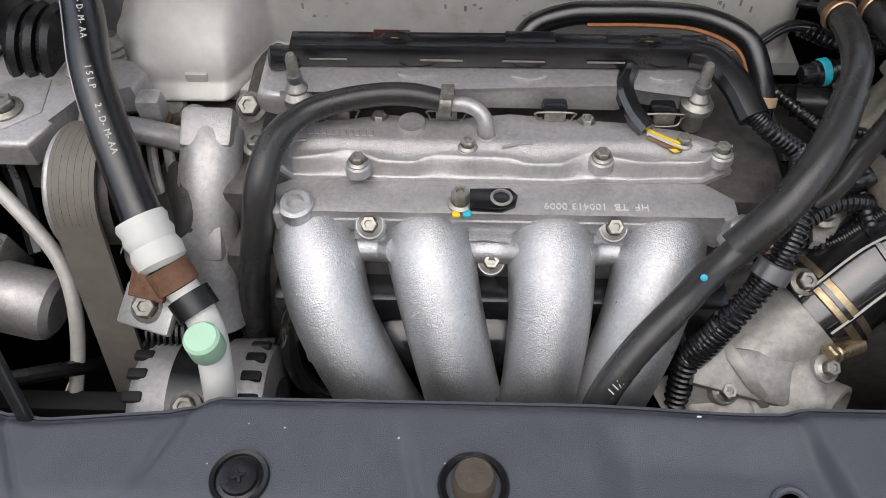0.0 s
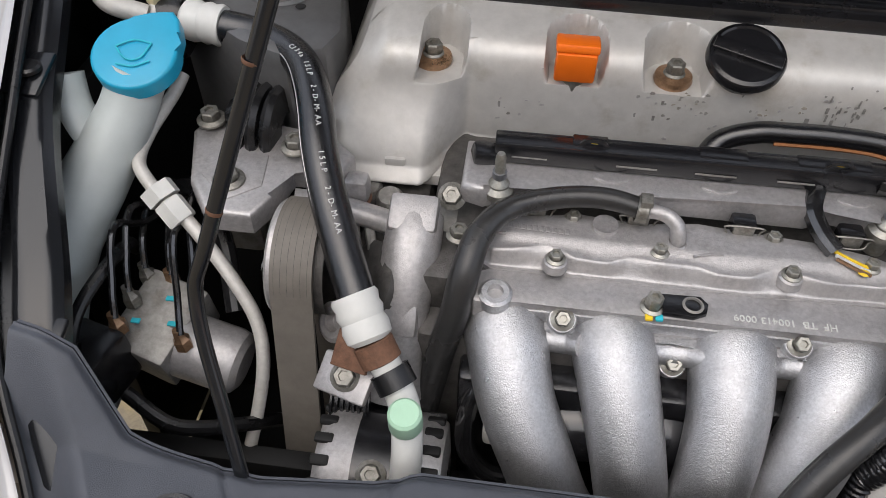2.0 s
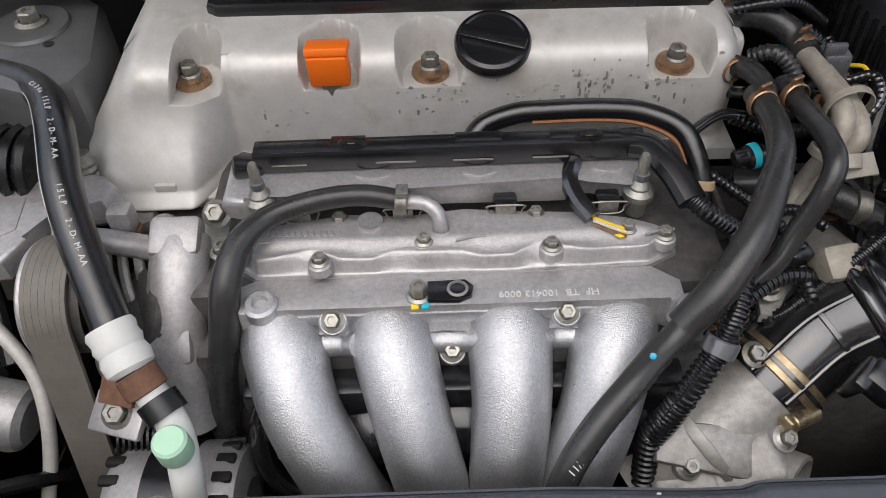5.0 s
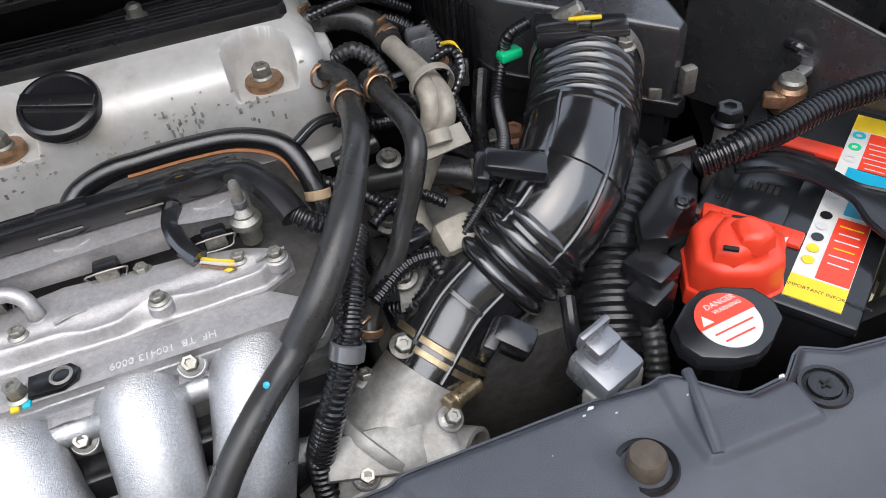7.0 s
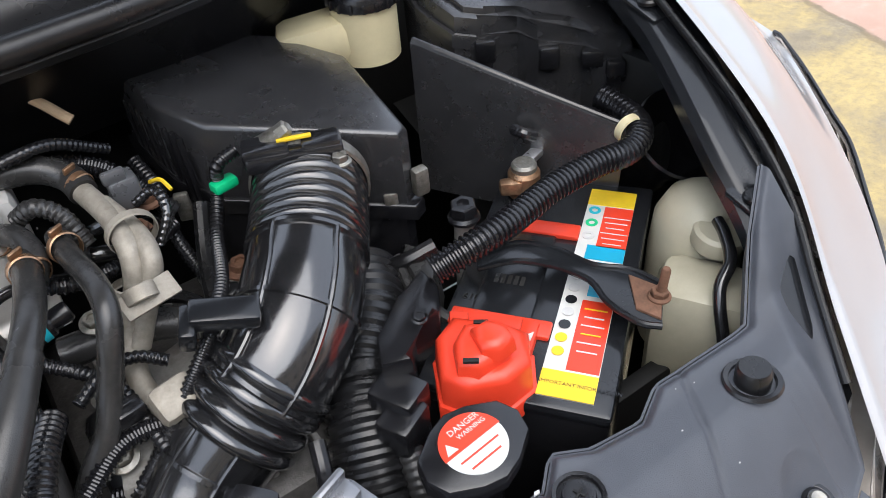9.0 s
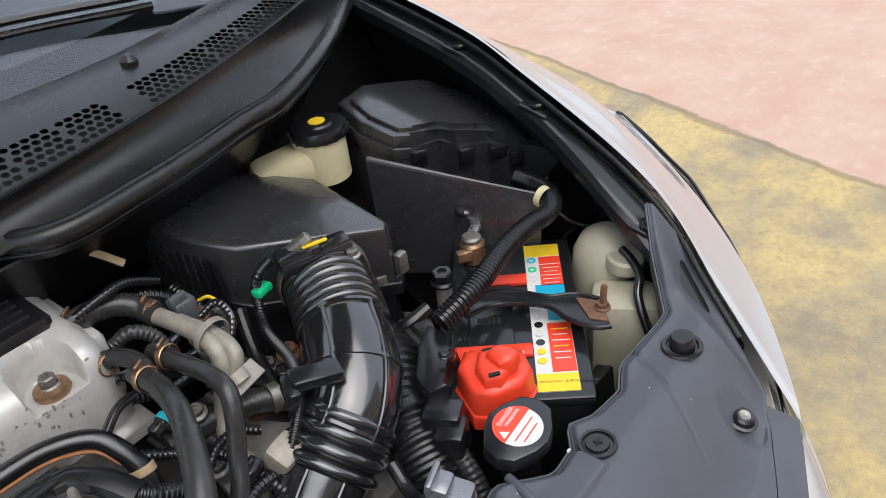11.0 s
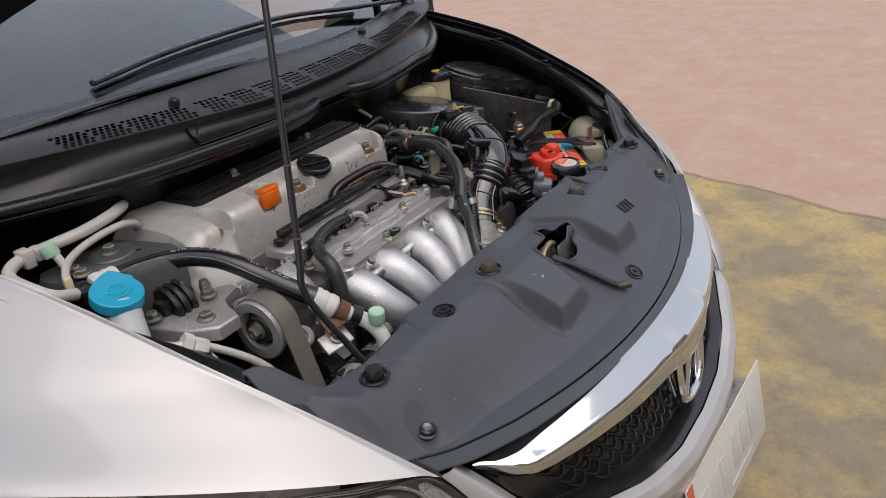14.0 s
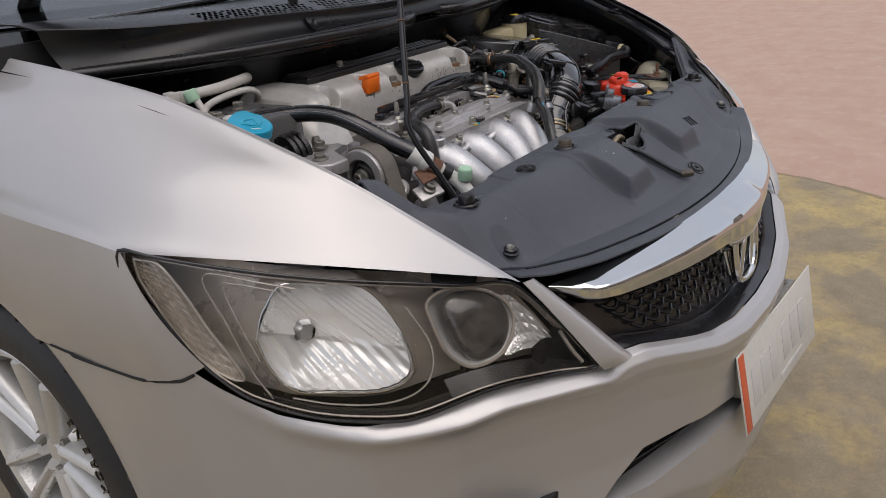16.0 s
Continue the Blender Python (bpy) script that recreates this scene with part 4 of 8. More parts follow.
def cowl_f(u, v):
    """Up the front face to the crease, then back over the flat vent panel."""
    if v < 0.3:
        p = COWL_IN(u).lerp(COWL_CREASE(u), v / 0.3)
        return Vector((p.x, p.y + 0.012 * math.sin(math.pi * v / 0.3), p.z))
    k = (v - 0.3) / 0.7
    p = COWL_CREASE(u).lerp(COWL_OUT(u), k)
    return Vector((p.x, p.y, p.z + 0.006 * math.sin(math.pi * k)))


VENT_X = (-0.5, -0.44, -0.38, -0.32, -0.239, -0.174, -0.105, -0.04, 0.03, 0.09, 0.149, 0.209, 0.302, 0.358, 0.416, 0.474, 0.53)
VENT = collections.defaultdict(list)
_cx = [COWL_CREASE(k / 400).x for k in range(401)]
for x0 in VENT_X:
    for i in range(5):
        for j in range(5):
            u = float(np.interp(x0 + 0.0108 * i + (0.0054 if j % 2 else 0) - 0.001 * j, _cx, np.linspace(0, 1, 401)))
            p = cowl_f(u, 0.35 + 0.048 * j)
            VENT[round(p.x / 0.02)].append(p)


def cowl_keep(c):
    n = round(c.x / 0.02)
    return all((c - p).length > 0.0043 for k in (n - 1, n, n + 1) for p in VENT[k])


def band(v0, v1):
    return lambda u, v: cowl_f(u, v0 + (v1 - v0) * v)


# the vent holes go through the middle band
cowl = part("cowl", join(sheet(band(0, 0.3), 120, 12, 0.003), sheet(band(0.3, 0.33), 120, 2, 0.003), sheet(lambda u, v: cowl_f(0.1 + 0.8 * u, 0.33 + 0.24 * v), 1100, 50, 0.0, cowl_keep), sheet(lambda u, v: cowl_f(0.1 * u, 0.33 + 0.24 * v), 10, 4, 0.003), sheet(lambda u, v: cowl_f(0.9 + 0.1 * u, 0.33 + 0.24 * v), 10, 4, 0.003), sheet(band(0.57, 1), 120, 12, 0.003)), "cowl", car, "black plastic scuttle panel below the windscreen", smooth=30)
# added near-black sheet that gives the shade seen through the holes
part("vent_shade", sheet(lambda u, v: cowl_f(0.08 + 0.84 * u, 0.31 + 0.28 * v) + Vector((0, 0.004, -0.014)), 80, 4), "dark", cowl, "near-black sheet standing in for shade below the vent holes")
part("cowl_seal", tube(SEAL_LINE, 0.0125, 12, 8), "rubber", cowl, "thick black rubber bonnet seal")
part("seal_channel", tube([Vector(p) + Vector((0, 0.006, -0.014)) for p in SEAL_LINE], 0.009, 8, 6), "cowl", cowl, "black flange below the seal")
part("cowl_skirt", sheet(lambda u, v: COWL_IN(u) + Vector((0, 0.01 + 0.12 * v, -0.015 - 0.13 * v)), 50, 6, 0.003), "cowl", cowl, "black plastic skirt under the seal")
# removable access panel with a moulded frame
def on_face(a, b, lift):
    """Places on the scuttle's front face: a along the access panel, b up it."""
    u = 0.325 + 0.14 * a
    p, q, r = cowl_f(u, 0.03 + 0.2 * b), cowl_f(u + 0.01, 0.03 + 0.2 * b), cowl_f(u, 0.05 + 0.2 * b)
    n = (q - p).cross(r - p).normalized()
    return p + (n if n.y < 0 else -n) * lift


part("access_panel", sheet(lambda u, v: on_face(u, v, 0.006), 30, 6, 0.005), "cowl", cowl, "long black access panel")
for b in (0.0, 0.14, 0.97):
    part("panel_ridge", tube([on_face(k / 12, b, 0.0075) for k in range(13)], 0.0015, 6, 3), "plastic", cowl)
part("panel_latch", tube([on_face(0.05, 0.25, 0.006), on_face(0.055, 0.5, 0.012), on_face(0.06, 0.85, 0.008)], 0.004, 8, 4), "plastic", cowl, "small moulded latch")
part("panel_letters", text_mesh("FRAME NUMBER", 0.012, axes(on_face(0.3, 0.3, 0.0066), on_face(0.8, 0.3, 0.0066) - on_face(0.3, 0.3, 0.0066), (0, -1, 0.35)), 0.0006), "plastic", cowl, "embossed black lettering")
part("cowl_ledge", tube([cowl_f(k / 24, 0.3) + Vector((0, 0.001, 0.0005)) for k in range(25)], 0.0026, 8, 4), "cowl", cowl)
part("washer_jet", lathe([(0.011, 0), (0.01, 0.01), (0.004, 0.016), (0, 0.016)], (-0.272, 0.834, 1.267), (0, -0.2, 1), 12), "cowl", cowl)
part("washer_jet", lathe([(0.011, 0), (0.01, 0.01), (0.004, 0.016), (0, 0.016)], (0.329, 0.857, 1.269), (0, -0.2, 1), 12), "cowl", cowl)


def screen_f(u, v):
    p = COWL_OUT(u)
    return Vector((p.x * (1 - 0.16 * v), p.y + 0.01 + 0.85 * v, p.z - 0.006 + 0.45 * v - 0.05 * v * v))


screen = part("windscreen", sheet(screen_f, 40, 20, 0.005), "windscreen", car, "dark tinted windscreen reflecting the sky")
part("screen_band", sheet(lambda u, v: screen_f(u, 0.06 * v) + Vector((0, 0, -0.008)), 40, 3), "dark", screen, "black band along the lower edge")
part("cabin", sheet(lambda u, v: screen_f(u, v) + Vector((0, 0.15, -0.3 + 0.1 * v)), 10, 10, 0.01), "tower", car, "dark dashboard and cabin behind the glass")
for s in (0, 1):
    part("windscreen_pillar", tube([screen_f(s, v / 6) + Vector((0.02 * (2 * s - 1), 0, 0.0)) for v in range(7)], 0.035, 10, 4), "paint", car, "silver windscreen pillar")
for pts, nm in (([(-0.32, 0.985, 1.322), (-0.1, 1.0, 1.338), (0.2, 0.995, 1.34), (0.44, 0.96, 1.318), (0.66, 0.945, 1.3)], "wiper"), ([(-0.66, 0.95, 1.29), (-0.5, 0.935, 1.292), (-0.3, 0.93, 1.292), (-0.1, 0.925, 1.286), (0.02, 0.92, 1.278)], "wiper")):
    wp = part(nm, tube(pts, 0.011, 10, 8, flat=0.55), "plastic", car, "black wiper arm and blade at rest")
    part("wiper_blade", tube([Vector(p) + Vector((0, 0.004, -0.016)) for p in pts[:-1]], 0.006, 6, 6), "rubber", wp)
    part("wiper_pivot", lathe([(0.02, 0), (0.02, 0.015), (0.012, 0.024), (0, 0.026)], Vector(pts[-1]) + Vector((0, 0, -0.02)), (0, -0.3, 1), 18), "plastic", wp)


# ---- radiator shroud cover ----
COVER_REAR_X = [-0.66, -0.6, -0.56, -0.46, -0.375, -0.345, 0.2, 0.255, 0.275, 0.3, 0.335, 0.357, 0.385, 0.43, 0.46, 0.56, 0.6, 0.66]
COVER_REAR_Y = [0.37, 0.362, 0.33, 0.314, 0.322, 0.333, 0.334, 0.328, 0.312, 0.296, 0.298, 0.316, 0.304, 0.299, 0.313, 0.31, 0.345, 0.385]


def cover_front(x):
    a = abs(x)
    return 0.046 + 0.119 * (a / 0.5) ** 2 if a < 0.53 else lerp_table(a, [0.53, 0.562, 0.594, 0.648, 0.668], [0.1817, 0.195, 0.25, 0.335, 0.392])


def cover_z(x, y):
    a = abs(x)
    yf = cover_front(x)
    zf = lerp_table(a, [0, 0.13, 0.27, 0.4, 0.5, 0.562, 0.594, 0.648, 0.668], [0.834, 0.835, 0.838, 0.843, 0.855, 0.872, 0.918, 0.982, 1.012])
    # plateau, rolled slope and the flat shelf in front of it; two tongues run forward from the plateau
    foot = yf + lerp_table(a, [0, 0.3, 0.4, 0.46, 0.53], [0.045, 0.042, 0.038, 0.018, 0.003])
    crest = max(0.268 - 0.03 * (1 - sm(0.0, 0.3, a)), foot + 0.075)
    t = min(1.0, max(0.0, (y - foot) / (crest - foot)))
    roll = 0.55 * sm(0, 1, t) + 0.45 * (1 - (1 - t) ** 1.7)
    shelf = zf + 0.1 * (min(y, foot) - yf)
    flat = 0.951 + 0.045 * sm(0.54, 0.66, a) - 0.01 * sm(-0.26, -0.16, x) * (1 - sm(0.29, 0.325, y)) - 0.008 * math.exp(-((x - 0.02) / 0.07) ** 2)
    z = shelf + (flat - shelf) * roll
    for x0, x1, y0 in ((-0.178, -0.098, 0.134), (0.092, 0.172, 0.142)):
        lean = x0 - 0.25 * max(0.0, y - 0.15)
        k = sm(lean - 0.004, lean + 0.005, x) * (1 - sm(x1, x1 + 0.03, x)) * sm(y0 - 0.003, y0 + 0.009, y)
        roof = 0.886 + 0.065 * sm(0.1, 0.235, y)
        z = z + max(0.0, roof - z) * k
        # scoop beside the tongue
        d = math.hypot((x - lean + 0.012) / 0.016, (y - 0.178) / 0.05)
        z -= 0.02 * max(0.0, 1 - d * d)
    if a > 0.52:
        z += 0.8 * max(0, y - 0.31) * sm(0.52, 0.6, a)
    rear = lerp_table(x, COVER_REAR_X, COVER_REAR_Y)
    z -= 0.008 * sm(rear - 0.012, rear, y) ** 2
    z += 0.006 * pad(x, y, 0.245, 0.33, 0.262, 0.34, 0.006)
    z -= 0.0035 * math.exp(-((x + 0.372 - 0.4 * (y - 0.3)) / 0.004) ** 2) * sm(0.26, 0.29, y)
    # seam of the end piece
    z -= 0.003 * math.exp(-((a - 0.455 - 0.55 * (y - 0.26)) / 0.0028) ** 2) * sm(0.19, 0.23, y)
    # recess of the corner clips
    z -= 0.006 * max(0.0, 1 - (math.hypot(a - 0.505, y - 0.2) / 0.026) ** 4)
    return z


def cover_point(x, y, lift=0.0):
    return Vector((x, y, cover_z(x, y) + lift))


def cover_f(u, v):
    x = -0.642 + 1.284 * u
    y0, y1 = lerp_table(x, COVER_REAR_X, COVER_REAR_Y), cover_front(x)
    y = y0 + (y1 - y0) * v
    return Vector((x, y, cover_z(x, y)))


LATCH_EDGE = curve_points([(x, y, 0) for x, y in ((0.016, 0.268), (0.022, 0.28), (0.034, 0.283), (0.042, 0.272), (0.038, 0.256), (0.046, 0.25), (0.058, 0.249), (0.068, 0.24), (0.069, 0.227), (0.058, 0.214), (0.04, 0.21), (0.026, 0.205), (0.014, 0.192), (-0.01, 0.184), (-0.04, 0.187), (-0.07, 0.197), (-0.076, 0.214), (-0.066, 0.233), (-0.05, 0.247), (-0.024, 0.252), (0.003, 0.255), (0.016, 0.268))], 4)


def in_latch(x, y):
    """Inside the clover outline of the latch opening."""
    inside = False
    for a, b in zip(LATCH_EDGE, LATCH_EDGE[1:]):
        if (a.y > y) != (b.y > y) and x < a.x + (b.x - a.x) * (y - a.y) / (b.y - a.y):
            inside = not inside
    return inside


SLOTS = [(0.236 + 0.0152 * k, 0.1905) for k in range(4)]


def cover_keep(c):
    hole = abs(c.x) < 0.09 and 0.17 < c.y < 0.3 and in_latch(c.x, c.y)
    slot = any(abs(c.x - sx + 0.12 * (c.y - sy)) < 0.006 and abs(c.y - sy) < 0.0098 for sx, sy in SLOTS)
    return not (hole or slot)


shroud = part("radiator_cover", sheet(cover_f, 560, 140, 0.003, cover_keep), "cover", None, "dark grey plastic radiator cover with clips and a latch opening", smooth=60, category="radiator cover")
part("cover_rear_lip", sheet(lambda u, v: Vector((-0.64 + 1.28 * u, lerp_table(-0.64 + 1.28 * u, COVER_REAR_X, COVER_REAR_Y) + 0.001, cover_z(-0.64 + 1.28 * u, lerp_table(-0.64 + 1.28 * u, COVER_REAR_X, COVER_REAR_Y)) - 0.03 * v)), 160, 2, 0.002), "cover", shroud)
for x, y, kind in ((-0.507, 0.27, 1), (0.516, 0.271, 1), (-0.172, 0.273, 1), (0.204, 0.275, 1), (-0.318, 0.274, 0), (0.35, 0.28, 0), (0.068, 0.108, 0)):
    p = cover_point(x, y)
    if kind:
        part("clip_cup", lathe([(0.0225, 0.001), (0.021, 0.0035), (0.0175, 0.003), (0.016, -0.006), (0.0, -0.006)], p, (0, 0, 1), 32), "plastic", shroud, "round black recess")
        part("rubber_stop", lathe([(0.0135, -0.004), (0.0135, 0.012), (0.0115, 0.0155), (0, 0.0155)], p, (0, 0, 1), 28), "rubber" if x < -0.3 or x > 0.4 else "brass_rubber", shroud, "round rubber bump stop")
    else:
        n = (Vector((0, cover_z(x, y - 0.01) - cover_z(x, y + 0.01), 0.02))).normalized()
        part("clip_ring", lathe([(0.019, 0.0005), (0.0182, 0.003), (0.0155, 0.0026), (0.0148, 0.0005), (0.012, 0.001), (0.0112, 0.0036), (0.005, 0.004), (0.0, 0.003)], p, n, 32), "plastic", shroud, "round black push clip")
        u, w = frame_of(n)
        part("clip_cross", join(box((0, 0, 0), (0.009, 0.0018, 0.0016), 0.0003), box((0, 0, 0), (0.0018, 0.009, 0.0016), 0.0003)), "dark", shroud)
        bpy.context.view_layer.update()
        ob = scene.collection.objects[-1]
        ob.matrix_basis = Matrix.Translation(-ORG[shroud.name]) @ axes(p + n * 0.0042, (1, 0.4, 0), n) @ Matrix.Translation(Vector(ORG[ob.name]))
# corner brackets beside the grille
for s in (-1, 1):
    p = Vector((s * 0.505, 0.2, cover_z(0.505, 0.2) + 0.002))
    part("corner_clip", lathe([(0.016, 0), (0.0165, 0.003), (0.013, 0.004), (0.011, 0.003), (0.0105, 0.007), (0.008, 0.009), (0, 0.009)], p, (0, -0.3, 1), 24), "plastic", shroud, "black corner clip")
    part("clip_screw", lathe([(0.007, 0.0088), (0.006, 0.011), (0.002, 0.0105), (0, 0.0095)], p, (0, -0.3, 1), 16), "steel", shroud, "grey screw head")
    _in = spline([0, 0.25, 0.5, 0.8, 1], [(0.482, 0.066, 0.684), (0.497, 0.07, 0.705), (0.516, 0.098, 0.756), (0.535, 0.13, 0.81), (0.549, 0.158, 0.85)])
    _out = spline([0, 0.25, 0.5, 0.8, 1], [(0.42, 0.046, 0.684), (0.443, 0.064, 0.715), (0.466, 0.1, 0.762), (0.49, 0.145, 0.812), (0.51, 0.17, 0.842)])

    def strip(u, v, s=s, a=_in, b=_out):
        p = a(v).lerp(b(v), u)
        return Vector((s * p.x, p.y - 0.012 * math.sin(math.pi * u) - 0.006, p.z + 0.004 * math.sin(math.pi * u)))
    part("nose_bracket", sheet(strip, 12, 24, 0.003), "paint", bumper, "silver bumper strip beside the headlight", smooth=50)
# pale specks lying on the plastic
random.seed(5)
for k in range(26):
    x, y = random.uniform(-0.5, 0.5), random.uniform(0.14, 0.32)
    if in_latch(x, y) or y > lerp_table(x, COVER_REAR_X, COVER_REAR_Y) - 0.004:
        continue
    l = random.uniform(0.0004, 0.0009)
    part("speck", prism([(x - l, y - 0.4 * l), (x + 0.7 * l, y - 0.5 * l), (x + l, y + 0.4 * l), (x - 0.3 * l, y + 0.6 * l)], cover_z(x, y) - 0.0006, cover_z(x, y) + 0.0005, 0), "bar_grey", shroud, "pale speck")
# scratches where the plastic turned white
for x, y, l in ((0.19, 0.326, 0.003), (0.183, 0.322, 0.0015), (0.205, 0.316, 0.0012), (-0.02, 0.329, 0.002), (-0.14, 0.19, 0.004), (-0.15, 0.2, 0.002), (0.33, 0.3, 0.003)):
    part("scuff", prism([(x - l, y - 0.3 * l), (x + l * 0.6, y - 0.4 * l), (x + l, y + 0.3 * l), (x - l * 0.3, y + 0.5 * l)], cover_z(x, y) - 0.001, cover_z(x, y) + 0.0006, 0), "bar_grey", shroud, "pale scuff mark")

# bonnet latch in the opening, with its release lever lying on the cover
part("nose_seal", sheet(lambda u, v: Vector(((2 * u - 1) * 0.55, cover_front((2 * u - 1) * 0.55) - 0.0015 - (0.014 + 0.02 * abs(2 * u - 1)) * v, cover_z((2 * u - 1) * 0.55, cover_front((2 * u - 1) * 0.55)) - 0.004 - 0.004 * v)), 80, 4, 0.003), "cover", shroud, "dark seal strip in front of the cover")
part("latch_rim", tube([cover_point(p.x, p.y, 0.0005) for p in LATCH_EDGE], 0.0028, 8, 1), "cover", shroud, "rounded rim of the latch opening")
# added near-black block in place of the shade inside the slots
part("slot_shade", box(cover_point(0.259, 0.1905, -0.016), (0.075, 0.05, 0.012), 0.002, (40, 0, 0)), "dark", shroud, "near-black block standing in for shade behind the slots")
part("cover_rib", tube([cover_point(0.268, 0.326, 0.001), cover_point(0.26, 0.3, 0.003), cover_point(0.25, 0.262, -0.001)], 0.0045, 10, 6), "cover", shroud, "raised rib")
latch = thing("bonnet_latch", "metal bonnet latch with a long flat release lever", "latch", (0.022, 0.2, 0.86))
part("latch_body", box((0.0, 0.22, 0.845), (0.15, 0.1, 0.05), 0.004), "dark", latch)
part("latch_plate", prism([(-0.045, -0.03), (0.045, -0.03), (0.05, 0.012), (0.03, 0.022), (0.01, 0.004), (-0.03, 0.006)], -0.0015, 0.0015, 0.0006, axes((0.024, 0.222, 0.918), (1, 0.06, 0), (0, -1, 0.25))), "gunmetal", latch, "worn steel guide plate")
part("latch_plate", prism([(-0.045, -0.03), (0.035, -0.03), (0.03, 0.01), (-0.03, 0.012)], -0.0015, 0.0015, 0.0006, axes((-0.012, 0.245, 0.914), (1, 0.06, 0), (0, -1, 0.25))), "grime", latch, "greasy steel guide plate")
part("latch_hook", tube([(-0.055, 0.232, 0.912), (-0.04, 0.235, 0.926), (-0.012, 0.237, 0.93), (0.008, 0.238, 0.922)], 0.0055, 10), "gilt", latch, "worn brass-coloured hook")
part("latch_spring", tube([(0.016 - 0.0035 * k + 0.0, 0.247 + 0.006 * math.cos(k * 1.57), 0.914 + 0.006 * math.sin(k * 1.57)) for k in range(20)], 0.0016, 6, 3), "rust", latch, "greasy coil spring")
LEVER = [cover_point(-0.062, 0.208, 0.002), cover_point(-0.052, 0.182, 0.007), cover_point(-0.035, 0.152, 0.009), cover_point(-0.018, 0.127, 0.009), cover_point(-0.004, 0.108, 0.009)]
part("release_lever", tube(LEVER, 0.0085, 12, 8, flat=0.5), "plastic", latch, "black flat lever")
part("lever_crease", tube([p + Vector((0.0, 0.0, 0.0035)) for p in LEVER[1:]], 0.0018, 6, 8), "plastic", latch)
part("lever_tip", box(LEVER[-1] + Vector((0.004, -0.006, 0.001)), (0.026, 0.016, 0.011), 0.003, (15, 0, -52)), "brass_rubber", latch, "dusty tip")

# the car sits with a slight rake about its nose
RAKE = Matrix.Translation((0, 0, 0.72)) @ Matrix.Rotation(-0.062, 4, "X") @ Matrix.Translation((0, 0, -0.72))
bpy.context.view_layer.update()
for ob in (car, shroud, latch):
    ob.matrix_basis = RAKE @ ob.matrix_basis

# prop rod of the bonnet
prop = part("prop_rod", tube([(-0.47, 0.325, 0.915), (-0.482, 0.35, 0.96), (-0.5, 0.392, 1.04), (-0.482, 0.407, 1.1), (-0.41, 0.461, 1.3), (-0.3, 0.545, 1.62), (-0.215, 0.61, 1.86)], 0.0052, 12, 8), "rail", None, "black steel rod propping the bonnet, chipped and rusty", category="prop rod")

for k, (f, w) in enumerate(((0.12, 0.002), (0.3, 0.0015))):
    p = Vector((-0.482, 0.407, 1.1)).lerp(Vector((-0.3, 0.545, 1.62)), f - 0.1)
    part("rust_chip", lathe([(0.0053, 0), (0.0056, 0.001), (0.0056, w), (0.0053, w + 0.001)], p, (0.182, 0.138, 0.52), 10), "rust", prop, "rusty chip in the paint")

# ---- engine ----
engine = thing("engine", "grey aluminium four-cylinder engine with a silver valve cover", "engine", (-0.17, 0.62, 0.55))
part("engine_block", join(box((-0.16, 0.62, 0.72), (0.42, 0.3, 0.4), 0.01), box((-0.15, 0.6, 0.93), (0.44, 0.2, 0.06), 0.008)), "grime", engine, "oily dark aluminium block and head")
# added black box: the deep shade between the runners as colour
part("block_front", box((-0.15, 0.46, 0.74), (0.36, 0.03, 0.32), 0.006), "plastic", engine, "plain black box darkening the gaps behind the intake runners")

VC_POCKETS = ((-0.386, 0.029), (-0.258, 0.026), (-0.169, 0.029), (0.053, 0.029))


VC_PROFILE = spline(range(16), [(0, 0.69, 0.95), (0, 0.683, 0.952), (0, 0.68, 0.97), (0, 0.68, 0.995), (0, 0.681, 1.02), (0, 0.683, 1.038), (0, 0.688, 1.05), (0, 0.698, 1.058), (0, 0.715, 1.063), (0, 0.735, 1.066), (0, 0.755, 1.068), (0, 0.81, 1.069), (0, 0.865, 1.069), (0, 0.885, 1.055), (0, 0.89, 1.02), (0, 0.892, 0.95)])


def valve_cover_f(u, v):
    """Across (v) from the front foot over the top to the rear; along (u) from left end to right end."""
    x = -0.484 + 0.594 * u
    k = v * 15
    q = VC_PROFILE(k)
    y, z = q.y, q.z
    wide = 1 - sm(-0.39, -0.35, x)
    if k < 10:
        y -= wide * (0.046 * (1 - sm(0.94, 1.035, z)) + 0.014 * (1 - sm(6, 10, k)))
    # shallow vertical step on the front face and the round bolt pockets
    y += 0.003 * math.exp(-((x + 0.352) / 0.006) ** 2) * (k < 7)
    for px, hw in VC_POCKETS:
        if abs(x - px) < hw + 0.008 and z > 1.027 and k < 12:
            d = math.hypot((x - px) / hw, max(0.0, y - 0.705) / 0.03)
            z = z + (1.027 - z) * (1 - sm(0.86, 1.06, d))
    lip = 0.012 * (1 - sm(0.95, 0.962, z))
    y += -lip if k < 8 else lip
    # rounded ends; the belt end leans inward towards the top
    for e, sgn, rad in ((-0.484, 1, 0.03), (0.11, -1, 0.022)):
        d = (x - e) * sgn
        if d < rad:
            z -= (0.014 * (1 - d / rad) ** 2) * max(0.0, z - 0.95) / 0.1
            y += (0.016 if k < 9 else -0.01) * (1 - d / rad) ** 2
    x += 0.036 * sm(0.985, 1.055, z) * (1 - sm(-0.484, -0.33, x))
    return Vector((x, y, z))


